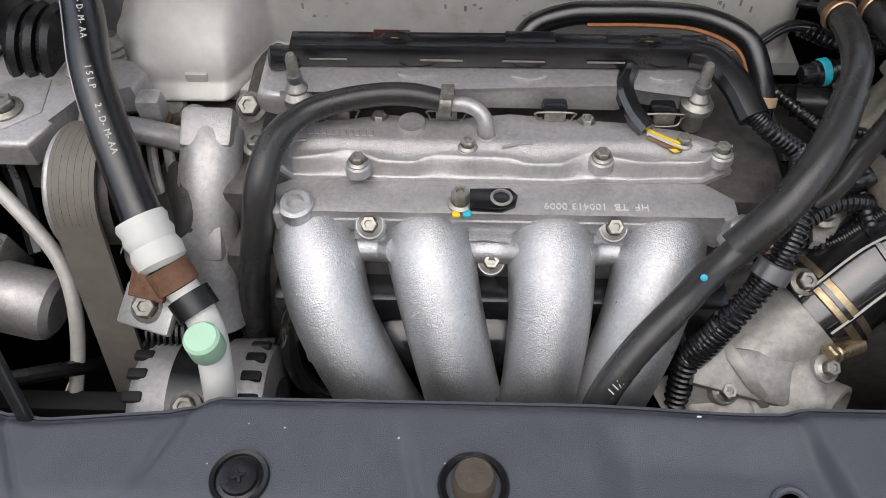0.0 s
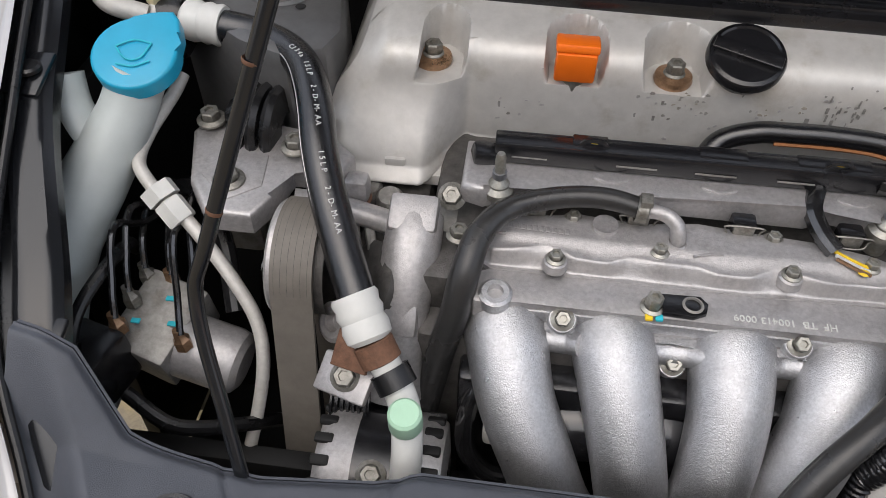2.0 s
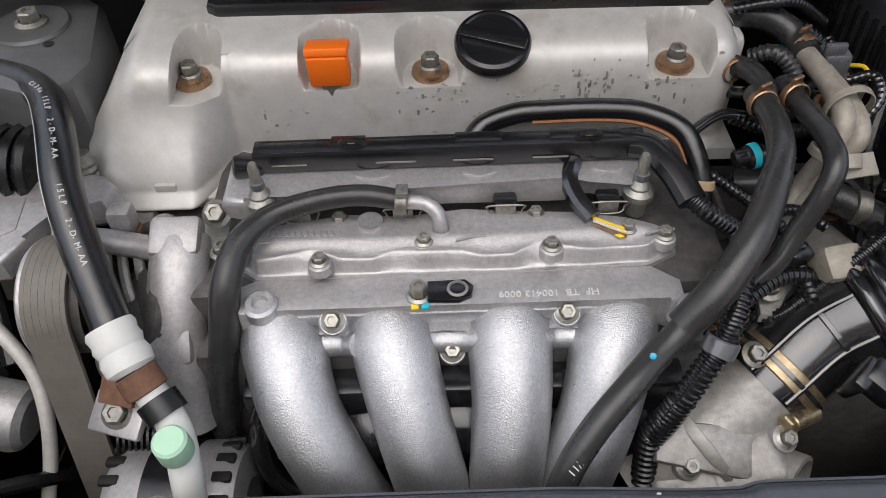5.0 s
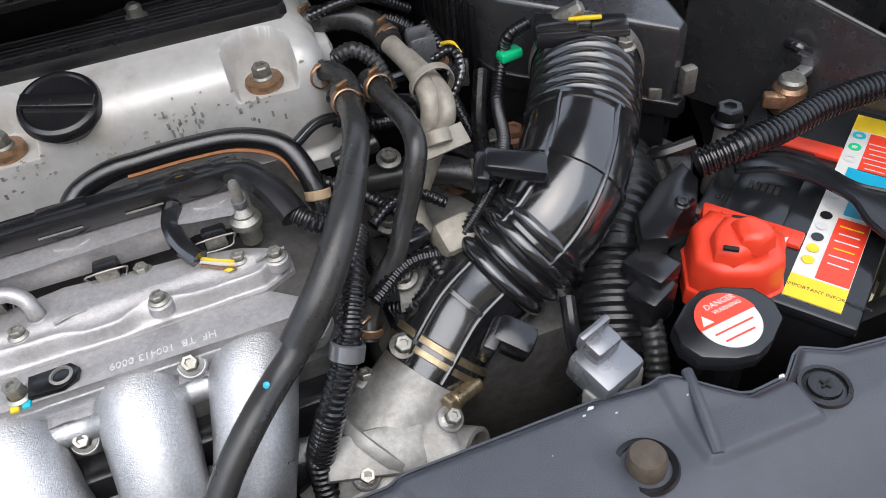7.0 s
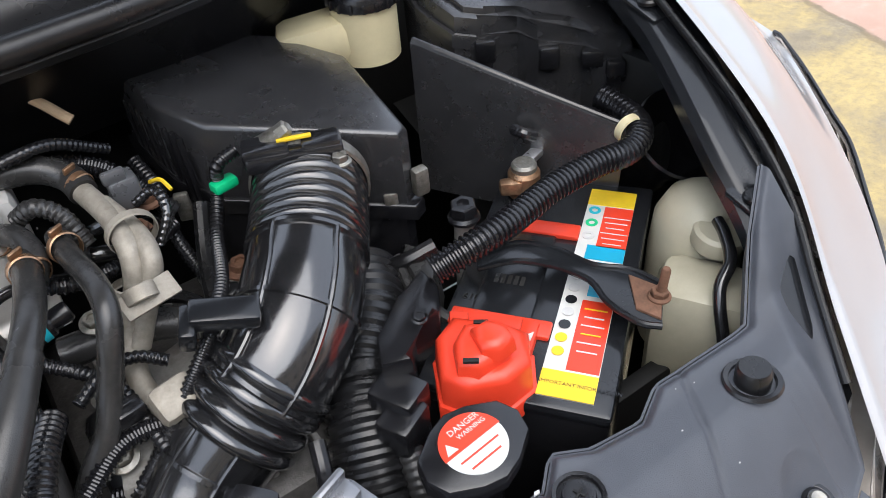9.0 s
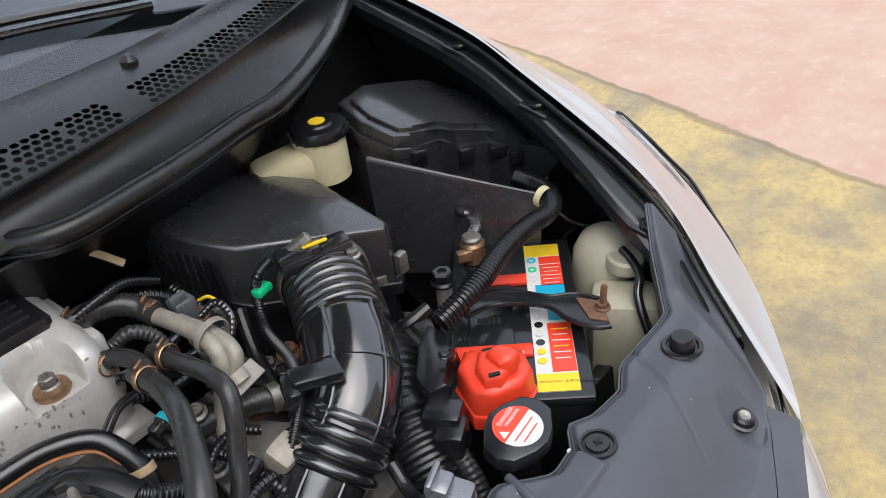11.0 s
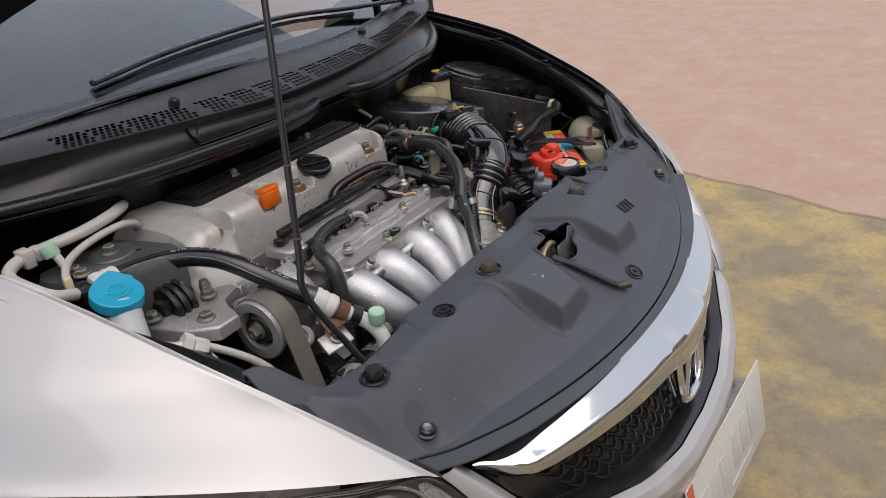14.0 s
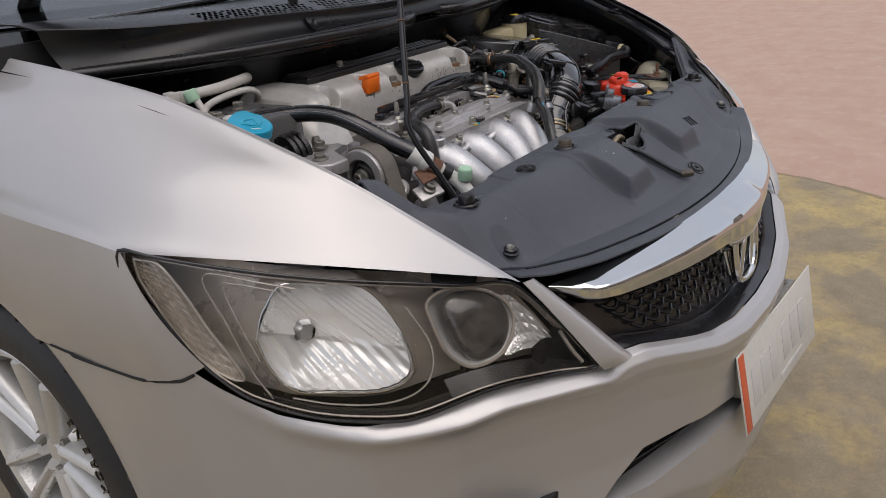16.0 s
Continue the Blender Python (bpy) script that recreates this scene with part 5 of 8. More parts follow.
valve_cover = part("valve_cover", sheet(valve_cover_f, 320, 150), "vc", engine, "silver painted valve cover with worn patches", smooth=40)
for e in (0, 1):
    poly = [valve_cover_f(e, k / 60) for k in range(61)]
    bm = bmesh.new()
    bm.faces.new([bm.verts.new(p) for p in poly])
    part("cover_end", bm if e == 0 else join(bm, box((poly[0].x + 0.003, 0.785, 1.0), (0.022, 0.13, 0.085), 0.01)), "vc", valve_cover)
part("end_tab", box((-0.412, 0.6305, 0.963), (0.02, 0.008, 0.012), 0.002), "vc", valve_cover)
part("cover_flange", prism([(-0.486, 0.628), (-0.36, 0.628), (-0.345, 0.672), (0.12, 0.672), (0.12, 0.9), (-0.486, 0.9)], 0.94, 0.952, 0.002), "vc", valve_cover)
for px, hw in VC_POCKETS:
    if px == -0.258:
        continue
    part("bolt_washer", lathe([(0.0, 0), (0.0165, 0), (0.0175, 0.003), (0.0165, 0.007), (0.011, 0.0085), (0, 0.0085)], (px, 0.702, 1.027), (0, 0, 1), 28), "brass", valve_cover, "brown rubber-edged washer")
    bolt(valve_cover, (px, 0.702, 1.0345), (0, 0, 1), 0.0075, 0.013, 1.3, "steel")
bolt(valve_cover, (-0.405, 0.79, 1.055), (0, 0, 1), 0.007, 0.01)
# peeled patch streaks on the cover
random.seed(11)
for x, z, w, h, n in ((-0.165, 1.012, 0.014, 0.018, 26), (-0.085, 1.018, 0.02, 0.01, 16), (0.03, 1.03, 0.05, 0.012, 26), (-0.3, 1.0, 0.02, 0.015, 8)):
    for k in range(n):
        rx, rz, a = x + random.gauss(0, w), z + random.gauss(0, h) * 0.8, random.uniform(-0.4, 0.4)
        l, t = random.uniform(0.0006, 0.0026), random.uniform(0.0004, 0.0011)
        v0 = min((abs(VC_PROFILE(q / 8).z - rz), q / 8) for q in range(16, 56))[1]
        p = valve_cover_f((rx + 0.484) / 0.594, v0 / 15)
        part("worn_patch", prism([(-l, -t), (-0.3 * l, -1.6 * t), (l, -0.5 * t), (0.7 * l, t), (-0.5 * l, 1.3 * t)], -0.0004, 0.0004, 0, axes(p + Vector((0, -0.0003, 0.0002)), (math.cos(a), 0, math.sin(a)), (0, -1, 0.25))), random.choice(("alu_dark", "tarnish", "alu")), valve_cover, "grey worn spot in the paint")

dip = part("dipstick", join(box((-0.258, 0.6895, 1.0655), (0.038, 0.027, 0.008), 0.0022, (-12, 0, 0)), box((-0.258, 0.687, 1.049), (0.0355, 0.02, 0.032), 0.0025, (9, 0, 0))), "orange", None, "bright orange dipstick handle in the valve cover", category="dipstick")
part("dipstick_tube", rod((-0.258, 0.69, 1.02), (-0.258, 0.69, 1.036), 0.009), "steel", dip)

cap_n = Vector((0, -0.36, 1)).normalized()
CAP_C = Vector((-0.113, 0.704, 1.05))
oil_cap = part("oil_cap", lathe([(0.028, -0.006), (0.032, 0.003), (0.034, 0.005), (0.034, 0.011), (0.0325, 0.0135), (0.029, 0.0148), (0.0275, 0.013), (0.0, 0.013)], CAP_C, cap_n, 48), "plastic", None, "black round oil filler cap", category="oil cap")
cap_m = Matrix.Translation(-ORG[oil_cap.name])
for nm, size, off in [("cap_grip", (0.06, 0.013, 0.007), 0.0)]:
    _g = part(nm, box((0, 0, 0), size, 0.0012), "plastic", oil_cap)
    _x = Vector((1, -0.3, -0.135)).normalized()
    _g.matrix_basis = cap_m @ axes(CAP_C + cap_n * 0.0145 + cap_n.cross(_x) * off, _x, cap_n) @ Matrix.Translation(Vector(ORG[_g.name]))

coil = part("coil_cover", prism([(-0.372, 0.752), (-0.362, 0.745), (0.085, 0.738), (0.092, 0.745), (0.092, 0.862), (-0.378, 0.868)], 1.062, 1.08, 0.006), "plastic", None, "black plastic coil cover with long ridges", category="coil cover")
for k in range(7):
    y = 0.757 + 0.0145 * k
    part("ridge", box((-0.142, y, 1.0805), (0.44, 0.0045, 0.006), 0.002, (0, 0, -0.9)), "plastic", coil)
for x, y in ((-0.251, 0.775), (-0.036, 0.781), (-0.3, 0.86)):
    part("cap_nut", lathe([(0.011, 0), (0.0095, 0.004), (0.007, 0.005), (0.007, 0.012), (0.004, 0.015), (0, 0.015)], (x, y, 1.078), (0, 0, 1), 18), "steel", coil, "round silver cap nut")
for k in range(5):
    part("badge_mark", box((-0.215 + 0.021 * k, 0.836, 1.084), (0.014, 0.012, 0.004), 0.001), "bar_grey", coil, "plain silver bar")

# intake manifold
manifold = thing("intake_manifold", "rough cast silver intake manifold with four curved runners", "manifold", (-0.16, 0.48, 0.7))
RUN_TOP, RUN_MID, RUN_LOW, RUN_END = (-0.3, -0.211, -0.111, -0.022), (-0.281, -0.195, -0.112, -0.04), (-0.238, -0.172, -0.12, -0.072), (-0.208, -0.16, -0.124, -0.088)
for a, b, c, d in zip(RUN_TOP, RUN_MID, RUN_LOW, RUN_END):
    part("runner", tube([(a, 0.54, 0.918), (a, 0.505, 0.918), (a * 0.6 + b * 0.4, 0.472, 0.912), (b, 0.437, 0.888), ((b + c) / 2, 0.408, 0.85), (c, 0.392, 0.8), (d, 0.39, 0.73), (d, 0.4, 0.66)], 0.031, 32, 8, radii=[0.035, 0.035, 0.0342, 0.032, 0.0308, 0.0305, 0.03, 0.03]), "cast", manifold, "rough cast silver runner")
flange_poly = [(-0.33, 0.486), (-0.322, 0.478), (-0.3, 0.478), (-0.285, 0.484), (0.0, 0.484), (0.012, 0.478), (0.024, 0.482), (0.024, 0.5), (0.004, 0.516), (-0.31, 0.516), (-0.33, 0.505)]
flange = part("flange", prism(flange_poly, 0.925, 0.957, 0.003), "alu", manifold, "machined flange with raised lettering")
part("flange_step", box((-0.155, 0.486, 0.94), (0.3, 0.008, 0.012), 0.002), "cast", flange)
part("letters", text_mesh("HF  TB  100413 0009", 0.009, axes((-0.042, 0.4925, 0.9574), (-1, 0, 0), (0, 0, 1)), 0.0004), "white", flange, "pale cast lettering")
part("flange_ear", join(lathe([(0.0, 0), (0.0135, 0), (0.0135, 0.011), (0.011, 0.013), (0.0065, 0.013), (0.006, 0.006), (0, 0.006)], (-0.306, 0.487, 0.949), (0, -0.1, 1), 24)), "cast", manifold, "bored corner lug")
part("flange_ear", lathe([(0.0, 0), (0.014, 0), (0.014, 0.018), (0.011, 0.021), (0, 0.02)], (0.024, 0.478, 0.935), (0.3, -0.3, 1), 24), "cast", manifold)
for a, b in zip(RUN_TOP, RUN_TOP[1:]):
    part("web", prism([(a + 0.012, 0.466), ((a + b) / 2, 0.484), (b - 0.012, 0.466), (b, 0.52), (a, 0.52)], 0.893, 0.93, 0.006, seg=3), "cast", manifold, smooth=60)
for a, b in zip(RUN_TOP, RUN_TOP[1:]):
    part("runner_fillet", tube([(a + 0.02, 0.47, 0.925), ((a + b) / 2 - 0.012, 0.478, 0.917), ((a + b) / 2 + 0.012, 0.478, 0.917), (b - 0.02, 0.47, 0.925)], 0.011, 14, 8), "cast", manifold, "rounded cast fillet between runners", smooth=60)
# added black tube that fills the runner gaps with shade
part("plenum_shadow", tube([(-0.29, 0.452, 0.82), (-0.17, 0.455, 0.835), (0.0, 0.452, 0.82)], 0.035, 20, 8), "plastic_gloss", manifold, "glossy black tube standing in for shade behind the runners")
for x in (-0.25, -0.165, -0.08):
    part("cast_knob", lathe([(0.0, 0.011), (0.005, 0.0105), (0.0085, 0.006), (0.01, 0.0), (0.011, -0.01)], (x + 0.012, 0.462, 0.868), (0.1, -0.9, 0.45), 18), "cast", manifold, "small cast knob")
for x, y, z in ((-0.251, 0.479, 0.944), (-0.067, 0.482, 0.942), (-0.158, 0.472, 0.91)):
    part("bolt_boss", lathe([(0.0118, -0.025), (0.0118, -0.002), (0.0105, 0), (0, 0)], (x, y, z), (0, -0.55, 0.83), 22), "cast", manifold)
    bolt(manifold, (x, y, z), (0, -0.55, 0.83), 0.006, 0.01, 1.6, "zinc")
bolt(manifold, (-0.183, 0.49, 0.958), (0, 0, 1), 0.0065, 0.014, 1.5, "zinc")
part("bolt_mark", box((-0.186, 0.4805, 0.9575), (0.006, 0.007, 0.003), 0.001), "yellow", manifold, "yellow paint mark")
part("bolt_mark", box((-0.178, 0.4805, 0.9575), (0.006, 0.006, 0.003), 0.001), "cyan", manifold, "cyan paint mark")
hook = part("hanger_bracket", prism([(-0.176, 0.483), (-0.152, 0.482), (-0.142, 0.487), (-0.14, 0.496), (-0.146, 0.503), (-0.176, 0.502)], 0.9575, 0.962, 0.001), "plastic", manifold, "small black bracket with an eye")
part("bracket_eye", lathe([(0.0075, 0.0), (0.0085, 0.002), (0.0065, 0.003), (0.006, 0.0)], (-0.1525, 0.4925, 0.961), (0, 0, 1), 20), "alu_dark", hook)
for x, y, z in ((-0.305, 0.47, 0.93), (-0.2, 0.466, 0.925), (-0.118, 0.462, 0.93), (-0.095, 0.475, 0.905)):
    part("cast_pin", rod((x, y + 0.02, z), (x, y - 0.004, z + 0.004), 0.006, 0.005), "cast", manifold)

manifold.location.z += 0.007

# port cover with its wavy front edge
LID_BACK_X, LID_BACK_Y = [-0.325, -0.32, -0.301, -0.242, -0.191, -0.145, -0.099, -0.054, -0.01, 0.026], [0.544, 0.558, 0.567, 0.577, 0.573, 0.58, 0.575, 0.572, 0.563, 0.548]
LID_FRONT_X, LID_FRONT_Y = [-0.325, -0.313, -0.19, -0.102, 0.002, 0.028], [0.521, 0.512, 0.511, 0.511, 0.515, 0.529]


def lid_f(u, v):
    x = LID_BACK_X[0] - 0.002 + (LID_BACK_X[-1] + 0.004 - LID_BACK_X[0]) * u
    y0, y1 = lerp_table(x, LID_FRONT_X, LID_FRONT_Y), lerp_table(x, LID_BACK_X, LID_BACK_Y)
    y = y0 + (y1 - y0) * v
    df, db = y - y0, y1 - y
    de = min(x - LID_BACK_X[0] + 0.002, LID_BACK_X[-1] + 0.002 - x)
    # a thin foot, a hollow that waves in and out round the bolts, and the flat crown
    wave = 0.0045 * math.sin((x + 0.305) * 62) + 0.003 * math.sin((x + 0.1) * 105)
    rise = sm(0.004, 0.0135 + max(-0.003, wave), df) * sm(0.001, 0.008, db) * sm(0.001, 0.012, de)
    z = 0.9645 + 0.0135 * rise + 0.004 * sm(0.016, 0.03, df) * sm(0.0, 0.02, db) * sm(0.0, 0.03, de)
    z += 0.0016 * math.sin((x + 0.3) * 62) * math.exp(-((df - 0.012) / 0.005) ** 2)
    return Vector((x, y, z if 0 < v < 1 and 0 < u < 1 else 0.95))


lid = part("port_cover", sheet(lid_f, 260, 60), "alu", engine, "dull aluminium port cover plate", smooth=60)
for x, y in ((-0.261, 0.517), (-0.178, 0.536), (-0.076, 0.526), (-0.248, 0.563), (-0.085, 0.562), (-0.012, 0.543), (0.016, 0.534)):
    part("boss", lathe([(0.0105, -0.009), (0.0095, -0.0015), (0.008, 0.0), (0, 0.0)], (x, y, 0.979), (0, 0, 1), 22), "alu", lid)
    bolt(lid, (x, y, 0.979), (0, 0, 1), 0.0052, 0.0075, 1.55, "zinc")
for x in (-0.315, -0.14, 0.012):
    part("cover_rib", tube([(x - 0.012, 0.533, 0.9815), (x, 0.536, 0.9825), (x + 0.012, 0.538, 0.9815)], 0.0012, 6, 3), "alu", lid)
part("core_plug", lathe([(0.0115, 0), (0.0105, 0.004), (0.007, 0.003), (0, 0.0025)], (-0.222, 0.556, 0.981), (0, 0, 1), 24), "alu", lid, "round pressed plug")
part("paint_mark", lathe([(0.005, 0), (0.003, 0.0012), (0, 0.0014)], (-0.02, 0.535, 0.9815), (0, 0, 1), 7), "yellow", lid, "orange-yellow paint dab")
part("cast_letters", join(*[box((-0.305 + 0.0052 * k, 0.547 - 0.0002 * k, 0.9822), (0.0034, 0.0055, 0.0008), 0.0003) for k in range(11)]), "alu", lid, "unreadable cast marks")
bolt(engine, (-0.341, 0.535, 0.975), (0, 0, 1), 0.007, 0.01)

# injector rail plate and injectors under the wire channel
rail_plate = part("injector_plate", prism([(-0.345, 0.572), (-0.325, 0.566), (-0.3, 0.58), (-0.06, 0.578), (-0.04, 0.586), (-0.005, 0.58), (0.01, 0.572), (0.012, 0.63), (-0.345, 0.632)], 0.98, 0.999, 0.007, seg=4), "alu", engine, "scalloped aluminium injector rail", smooth=60)
for x in (-0.3, -0.215, -0.13, -0.045):
    inj = part("injector_plug", join(box((x + 0.02, 0.572, 0.985), (0.02, 0.014, 0.014), 0.003), box((x + 0.02, 0.565, 0.985), (0.012, 0.004, 0.008), 0.001)), "plastic", engine, "small black injector plug")
    part("plug_clip", box((x + 0.02, 0.564, 0.9845), (0.017, 0.003, 0.011), 0.001), "steel", inj)
for x in (-0.22, -0.13, -0.02):
    part("rail_pad", prism([(x + 0.015 * math.cos(a / 3), 0.596 + 0.006 * math.sin(a / 3)) for a in range(19)], 0.997, 1.0005, 0.001), "alu", rail_plate, "oval cast pad")
for x, z in ((-0.313, 0.0), (0.002, -0.004)):
    st = part("stud", join(lathe([(0.009, 0), (0.009, 0.03), (0.006, 0.034), (0.0045, 0.036), (0.0045, 0.058), (0.003, 0.062), (0, 0.062)], (x, 0.577, 0.97 + z), (0, 0, 1), 16), lathe([(0.013, 0.018), (0.013, 0.024), (0.009, 0.028)], (x, 0.577, 0.97 + z), (0, 0, 1), 16)), "zinc", engine, "threaded stud with a nut")
    part("stud_cap", lathe([(0.0055, 0.036), (0.0062, 0.037), (0.0062, 0.043), (0, 0.043)], (x, 0.577, 0.97 + z), (0, 0, 1), 12), "gunmetal", st)

loom = part("wire_channel", box((-0.155, 0.613, 1.01), (0.33, 0.021, 0.019), 0.0015, (0, 0, 0.4)), "plastic", None, "long black plastic wire channel behind the manifold", category="wire channel")
part("channel_head", box((-0.326, 0.607, 1.004), (0.026, 0.02, 0.014), 0.004, (0, 12, 14)), "plastic", loom)
for y in (0.6045, 0.621):
    part("channel_lip", box((-0.155, y, 1.0178), (0.32, 0.003, 0.004), 0.001, (0, 0, 0.4)), "plastic", loom)
for x, w in ((-0.04, 0.06), (-0.24, 0.03), (-0.13, 0.04)):
    part("channel_saddle", box((x, 0.617, 1.0175), (w, 0.015, 0.006), 0.0015), "plastic", loom)
part("channel_end", tube([(0.0, 0.613, 1.01), (0.015, 0.605, 1.01), (0.03, 0.58, 1.004), (0.04, 0.555, 0.995)], 0.013, 10, 6, flat=0.8), "plastic", loom)
part("channel_conduit", tube([(0.036, 0.562, 0.998), (0.05, 0.55, 0.99), (0.066, 0.546, 0.98), (0.083, 0.542, 0.97)], 0.0085, 12, 8, ribs=(0.0045, 0.14)), "plastic", loom, "black corrugated conduit")
for x, w in ((-0.29, 0.03), (-0.2, 0.034), (-0.135, 0.034), (-0.07, 0.03)):
    part("channel_slot", box((x, 0.6018, 1.008), (w, 0.0012, 0.0016), 0.0004), "alu_dark", loom)
for x in (-0.237, -0.037):
    part("channel_bridge", tube([(x - 0.012, 0.612, 1.018), (x - 0.006, 0.612, 1.024), (x + 0.006, 0.612, 1.024), (x + 0.012, 0.612, 1.018)], 0.0022, 6, 3), "plastic", loom)
    part("channel_clip", box((x, 0.615, 1.0195), (0.007, 0.005, 0.003), 0.001), "yellow", loom, "small yellow clip")
    part("channel_tag", box((x + 0.006, 0.615, 1.0195), (0.003, 0.004, 0.003), 0.0008), "cyan", loom)
wl = part("wire_lead", tube([(-0.05, 0.605, 1.0), (-0.055, 0.585, 0.995), (-0.05, 0.565, 0.99), (-0.04, 0.55, 0.985)], 0.008, 10, 6), "rubber_gloss", None, "black taped wire lead to a plug", category="wire")
for k, c in enumerate(("yellow", "bar_grey", "brass")):
    part("wire", tube([(-0.04, 0.552 - 0.004 * k, 0.984), (-0.028, 0.545 - 0.004 * k, 0.983), (-0.015, 0.54 - 0.004 * k, 0.981)], 0.0016, 6, 4), c, wl)

# black braided hose looping over the head, with a yellow clamp
lh = part("breather_hose", tube([(-0.14, 0.64, 0.985), (-0.124, 0.657, 1.0), (-0.095, 0.661, 1.01), (-0.067, 0.661, 1.012), (-0.025, 0.66, 1.013), (0.016, 0.656, 1.011), (0.049, 0.641, 1.003), (0.062, 0.62, 0.985), (0.066, 0.6, 0.96), (0.063, 0.585, 0.93)], 0.0098, 14, 8), "hose_black", None, "shiny black braided hose behind the manifold", category="hose")
part("hose_stripe", tube([(-0.08, 0.653, 1.006), (-0.025, 0.652, 1.007), (0.013, 0.648, 1.005), (0.043, 0.634, 0.997), (0.055, 0.616, 0.98)], 0.0022, 6, 8), "rust_stripe", lh, "orange-brown stripe")
part("hose_clamp", lathe([(0.0102, 0), (0.0118, 0.001), (0.0118, 0.008), (0.0102, 0.009)], (0.0655, 0.603, 0.964), (0.1, 0.6, 1), 20), "tan", lh, "tan spring clamp")

# grey vent hose in front
gh = part("vent_hose", tube([(-0.19, 0.561, 1.0), (-0.225, 0.566, 1.004), (-0.262, 0.563, 1.003), (-0.3, 0.549, 1.0), (-0.322, 0.524, 0.995), (-0.331, 0.495, 0.98), (-0.337, 0.478, 0.945), (-0.347, 0.47, 0.9), (-0.357, 0.462, 0.84), (-0.368, 0.455, 0.77)], 0.0115, 16, 8, radii=[0.0088, 0.009, 0.0092, 0.0098, 0.0112, 0.0122, 0.0124, 0.0124, 0.0124, 0.012]), "hose_grey", None, "dark grey rubber vent hose with a metal elbow", category="hose")
part("hose_elbow", tube([(-0.196, 0.561, 1.0), (-0.178, 0.559, 1.0), (-0.167, 0.553, 0.995), (-0.164, 0.547, 0.985), (-0.164, 0.546, 0.972)], 0.0062, 12, 6), "alu", gh, "aluminium elbow")
part("elbow_base", lathe([(0.0125, 0), (0.0125, 0.003), (0.009, 0.006), (0.007, 0.009)], (-0.164, 0.546, 0.974), (0, 0, 1), 20), "alu", gh)
part("spring_clamp", join(lathe([(0.0105, 0), (0.0115, 0.001), (0.0115, 0.009), (0.0105, 0.01)], (-0.19, 0.561, 1.0), (-1, 0.1, 0.05), 20), box((-0.194, 0.559, 1.013), (0.01, 0.012, 0.006), 0.001)), "steel", gh, "silver spring clamp")

# ---- belt side ----
alt_bracket = part("belt_bracket", tube([(-0.38, 0.556, 0.972), (-0.38, 0.536, 0.964), (-0.382, 0.515, 0.946), (-0.385, 0.495, 0.92), (-0.389, 0.475, 0.885), (-0.39, 0.46, 0.845)], 0.024, 28, 8, flat=0.8, radii=[0.0235, 0.0245, 0.025, 0.024, 0.026, 0.03]), "alu", engine, "cast aluminium accessory bracket", smooth=60)
part("bracket_cap", box((-0.381, 0.549, 0.979), (0.042, 0.034, 0.02), 0.005, (24, 0, 0)), "alu", alt_bracket, "squared casting head")
part("bracket_pad", box((-0.386, 0.489, 0.926), (0.036, 0.046, 0.02), 0.006, (48, 0, 0)), "alu", alt_bracket, "raised casting pad")
part("bracket_hub", lathe([(0.032, -0.02), (0.0345, -0.004), (0.0345, 0.004), (0.03, 0.007), (0.0, 0.007)], (-0.412, 0.512, 0.932), (-0.75, -0.35, 0.55), 30), "grime", alt_bracket, "dark round hub beside the bracket")
part("bracket_arm", tube([(-0.487, 0.556, 0.975), (-0.455, 0.562, 0.967), (-0.42, 0.56, 0.96), (-0.392, 0.55, 0.962)], 0.012, 12, 6, flat=0.8), "alu", alt_bracket)
for k in range(3):
    part("bracket_arm", tube([(-0.45 + 0.013 * k, 0.56, 0.957), (-0.442 + 0.014 * k, 0.53, 0.945), (-0.428 + 0.013 * k, 0.503, 0.925), (-0.404 + 0.006 * k, 0.482, 0.9)], 0.0045, 8, 6, flat=0.8), "alu_dark", alt_bracket, "thin casting rib")
part("bracket_web", prism([(-0.45, 0.575), (-0.4, 0.575), (-0.395, 0.47), (-0.412, 0.462), (-0.44, 0.5)], 0.86, 0.915, 0.006), "grime", alt_bracket)
part("bracket_tooth", box((-0.437, 0.583, 0.972), (0.022, 0.02, 0.026), 0.006), "alu", alt_bracket)
part("bracket_eye", lathe([(0.0, 0), (0.018, 0.0), (0.018, 0.02), (0.014, 0.022), (0.009, 0.021), (0.008, 0.012), (0, 0.012)], (-0.43, 0.49, 0.9), (-0.5, -0.5, 0.5), 24), "alu", alt_bracket, "round casting eye")
part("bracket_fin", prism([(-0.4, 0.59), (-0.345, 0.59), (-0.345, 0.55), (-0.4, 0.55)], 0.93, 0.962, 0.006), "alu_dark", alt_bracket)
part("timing_cover", box((-0.405, 0.57, 0.8), (0.06, 0.18, 0.28), 0.012), "grime", engine, "grey timing chain cover")


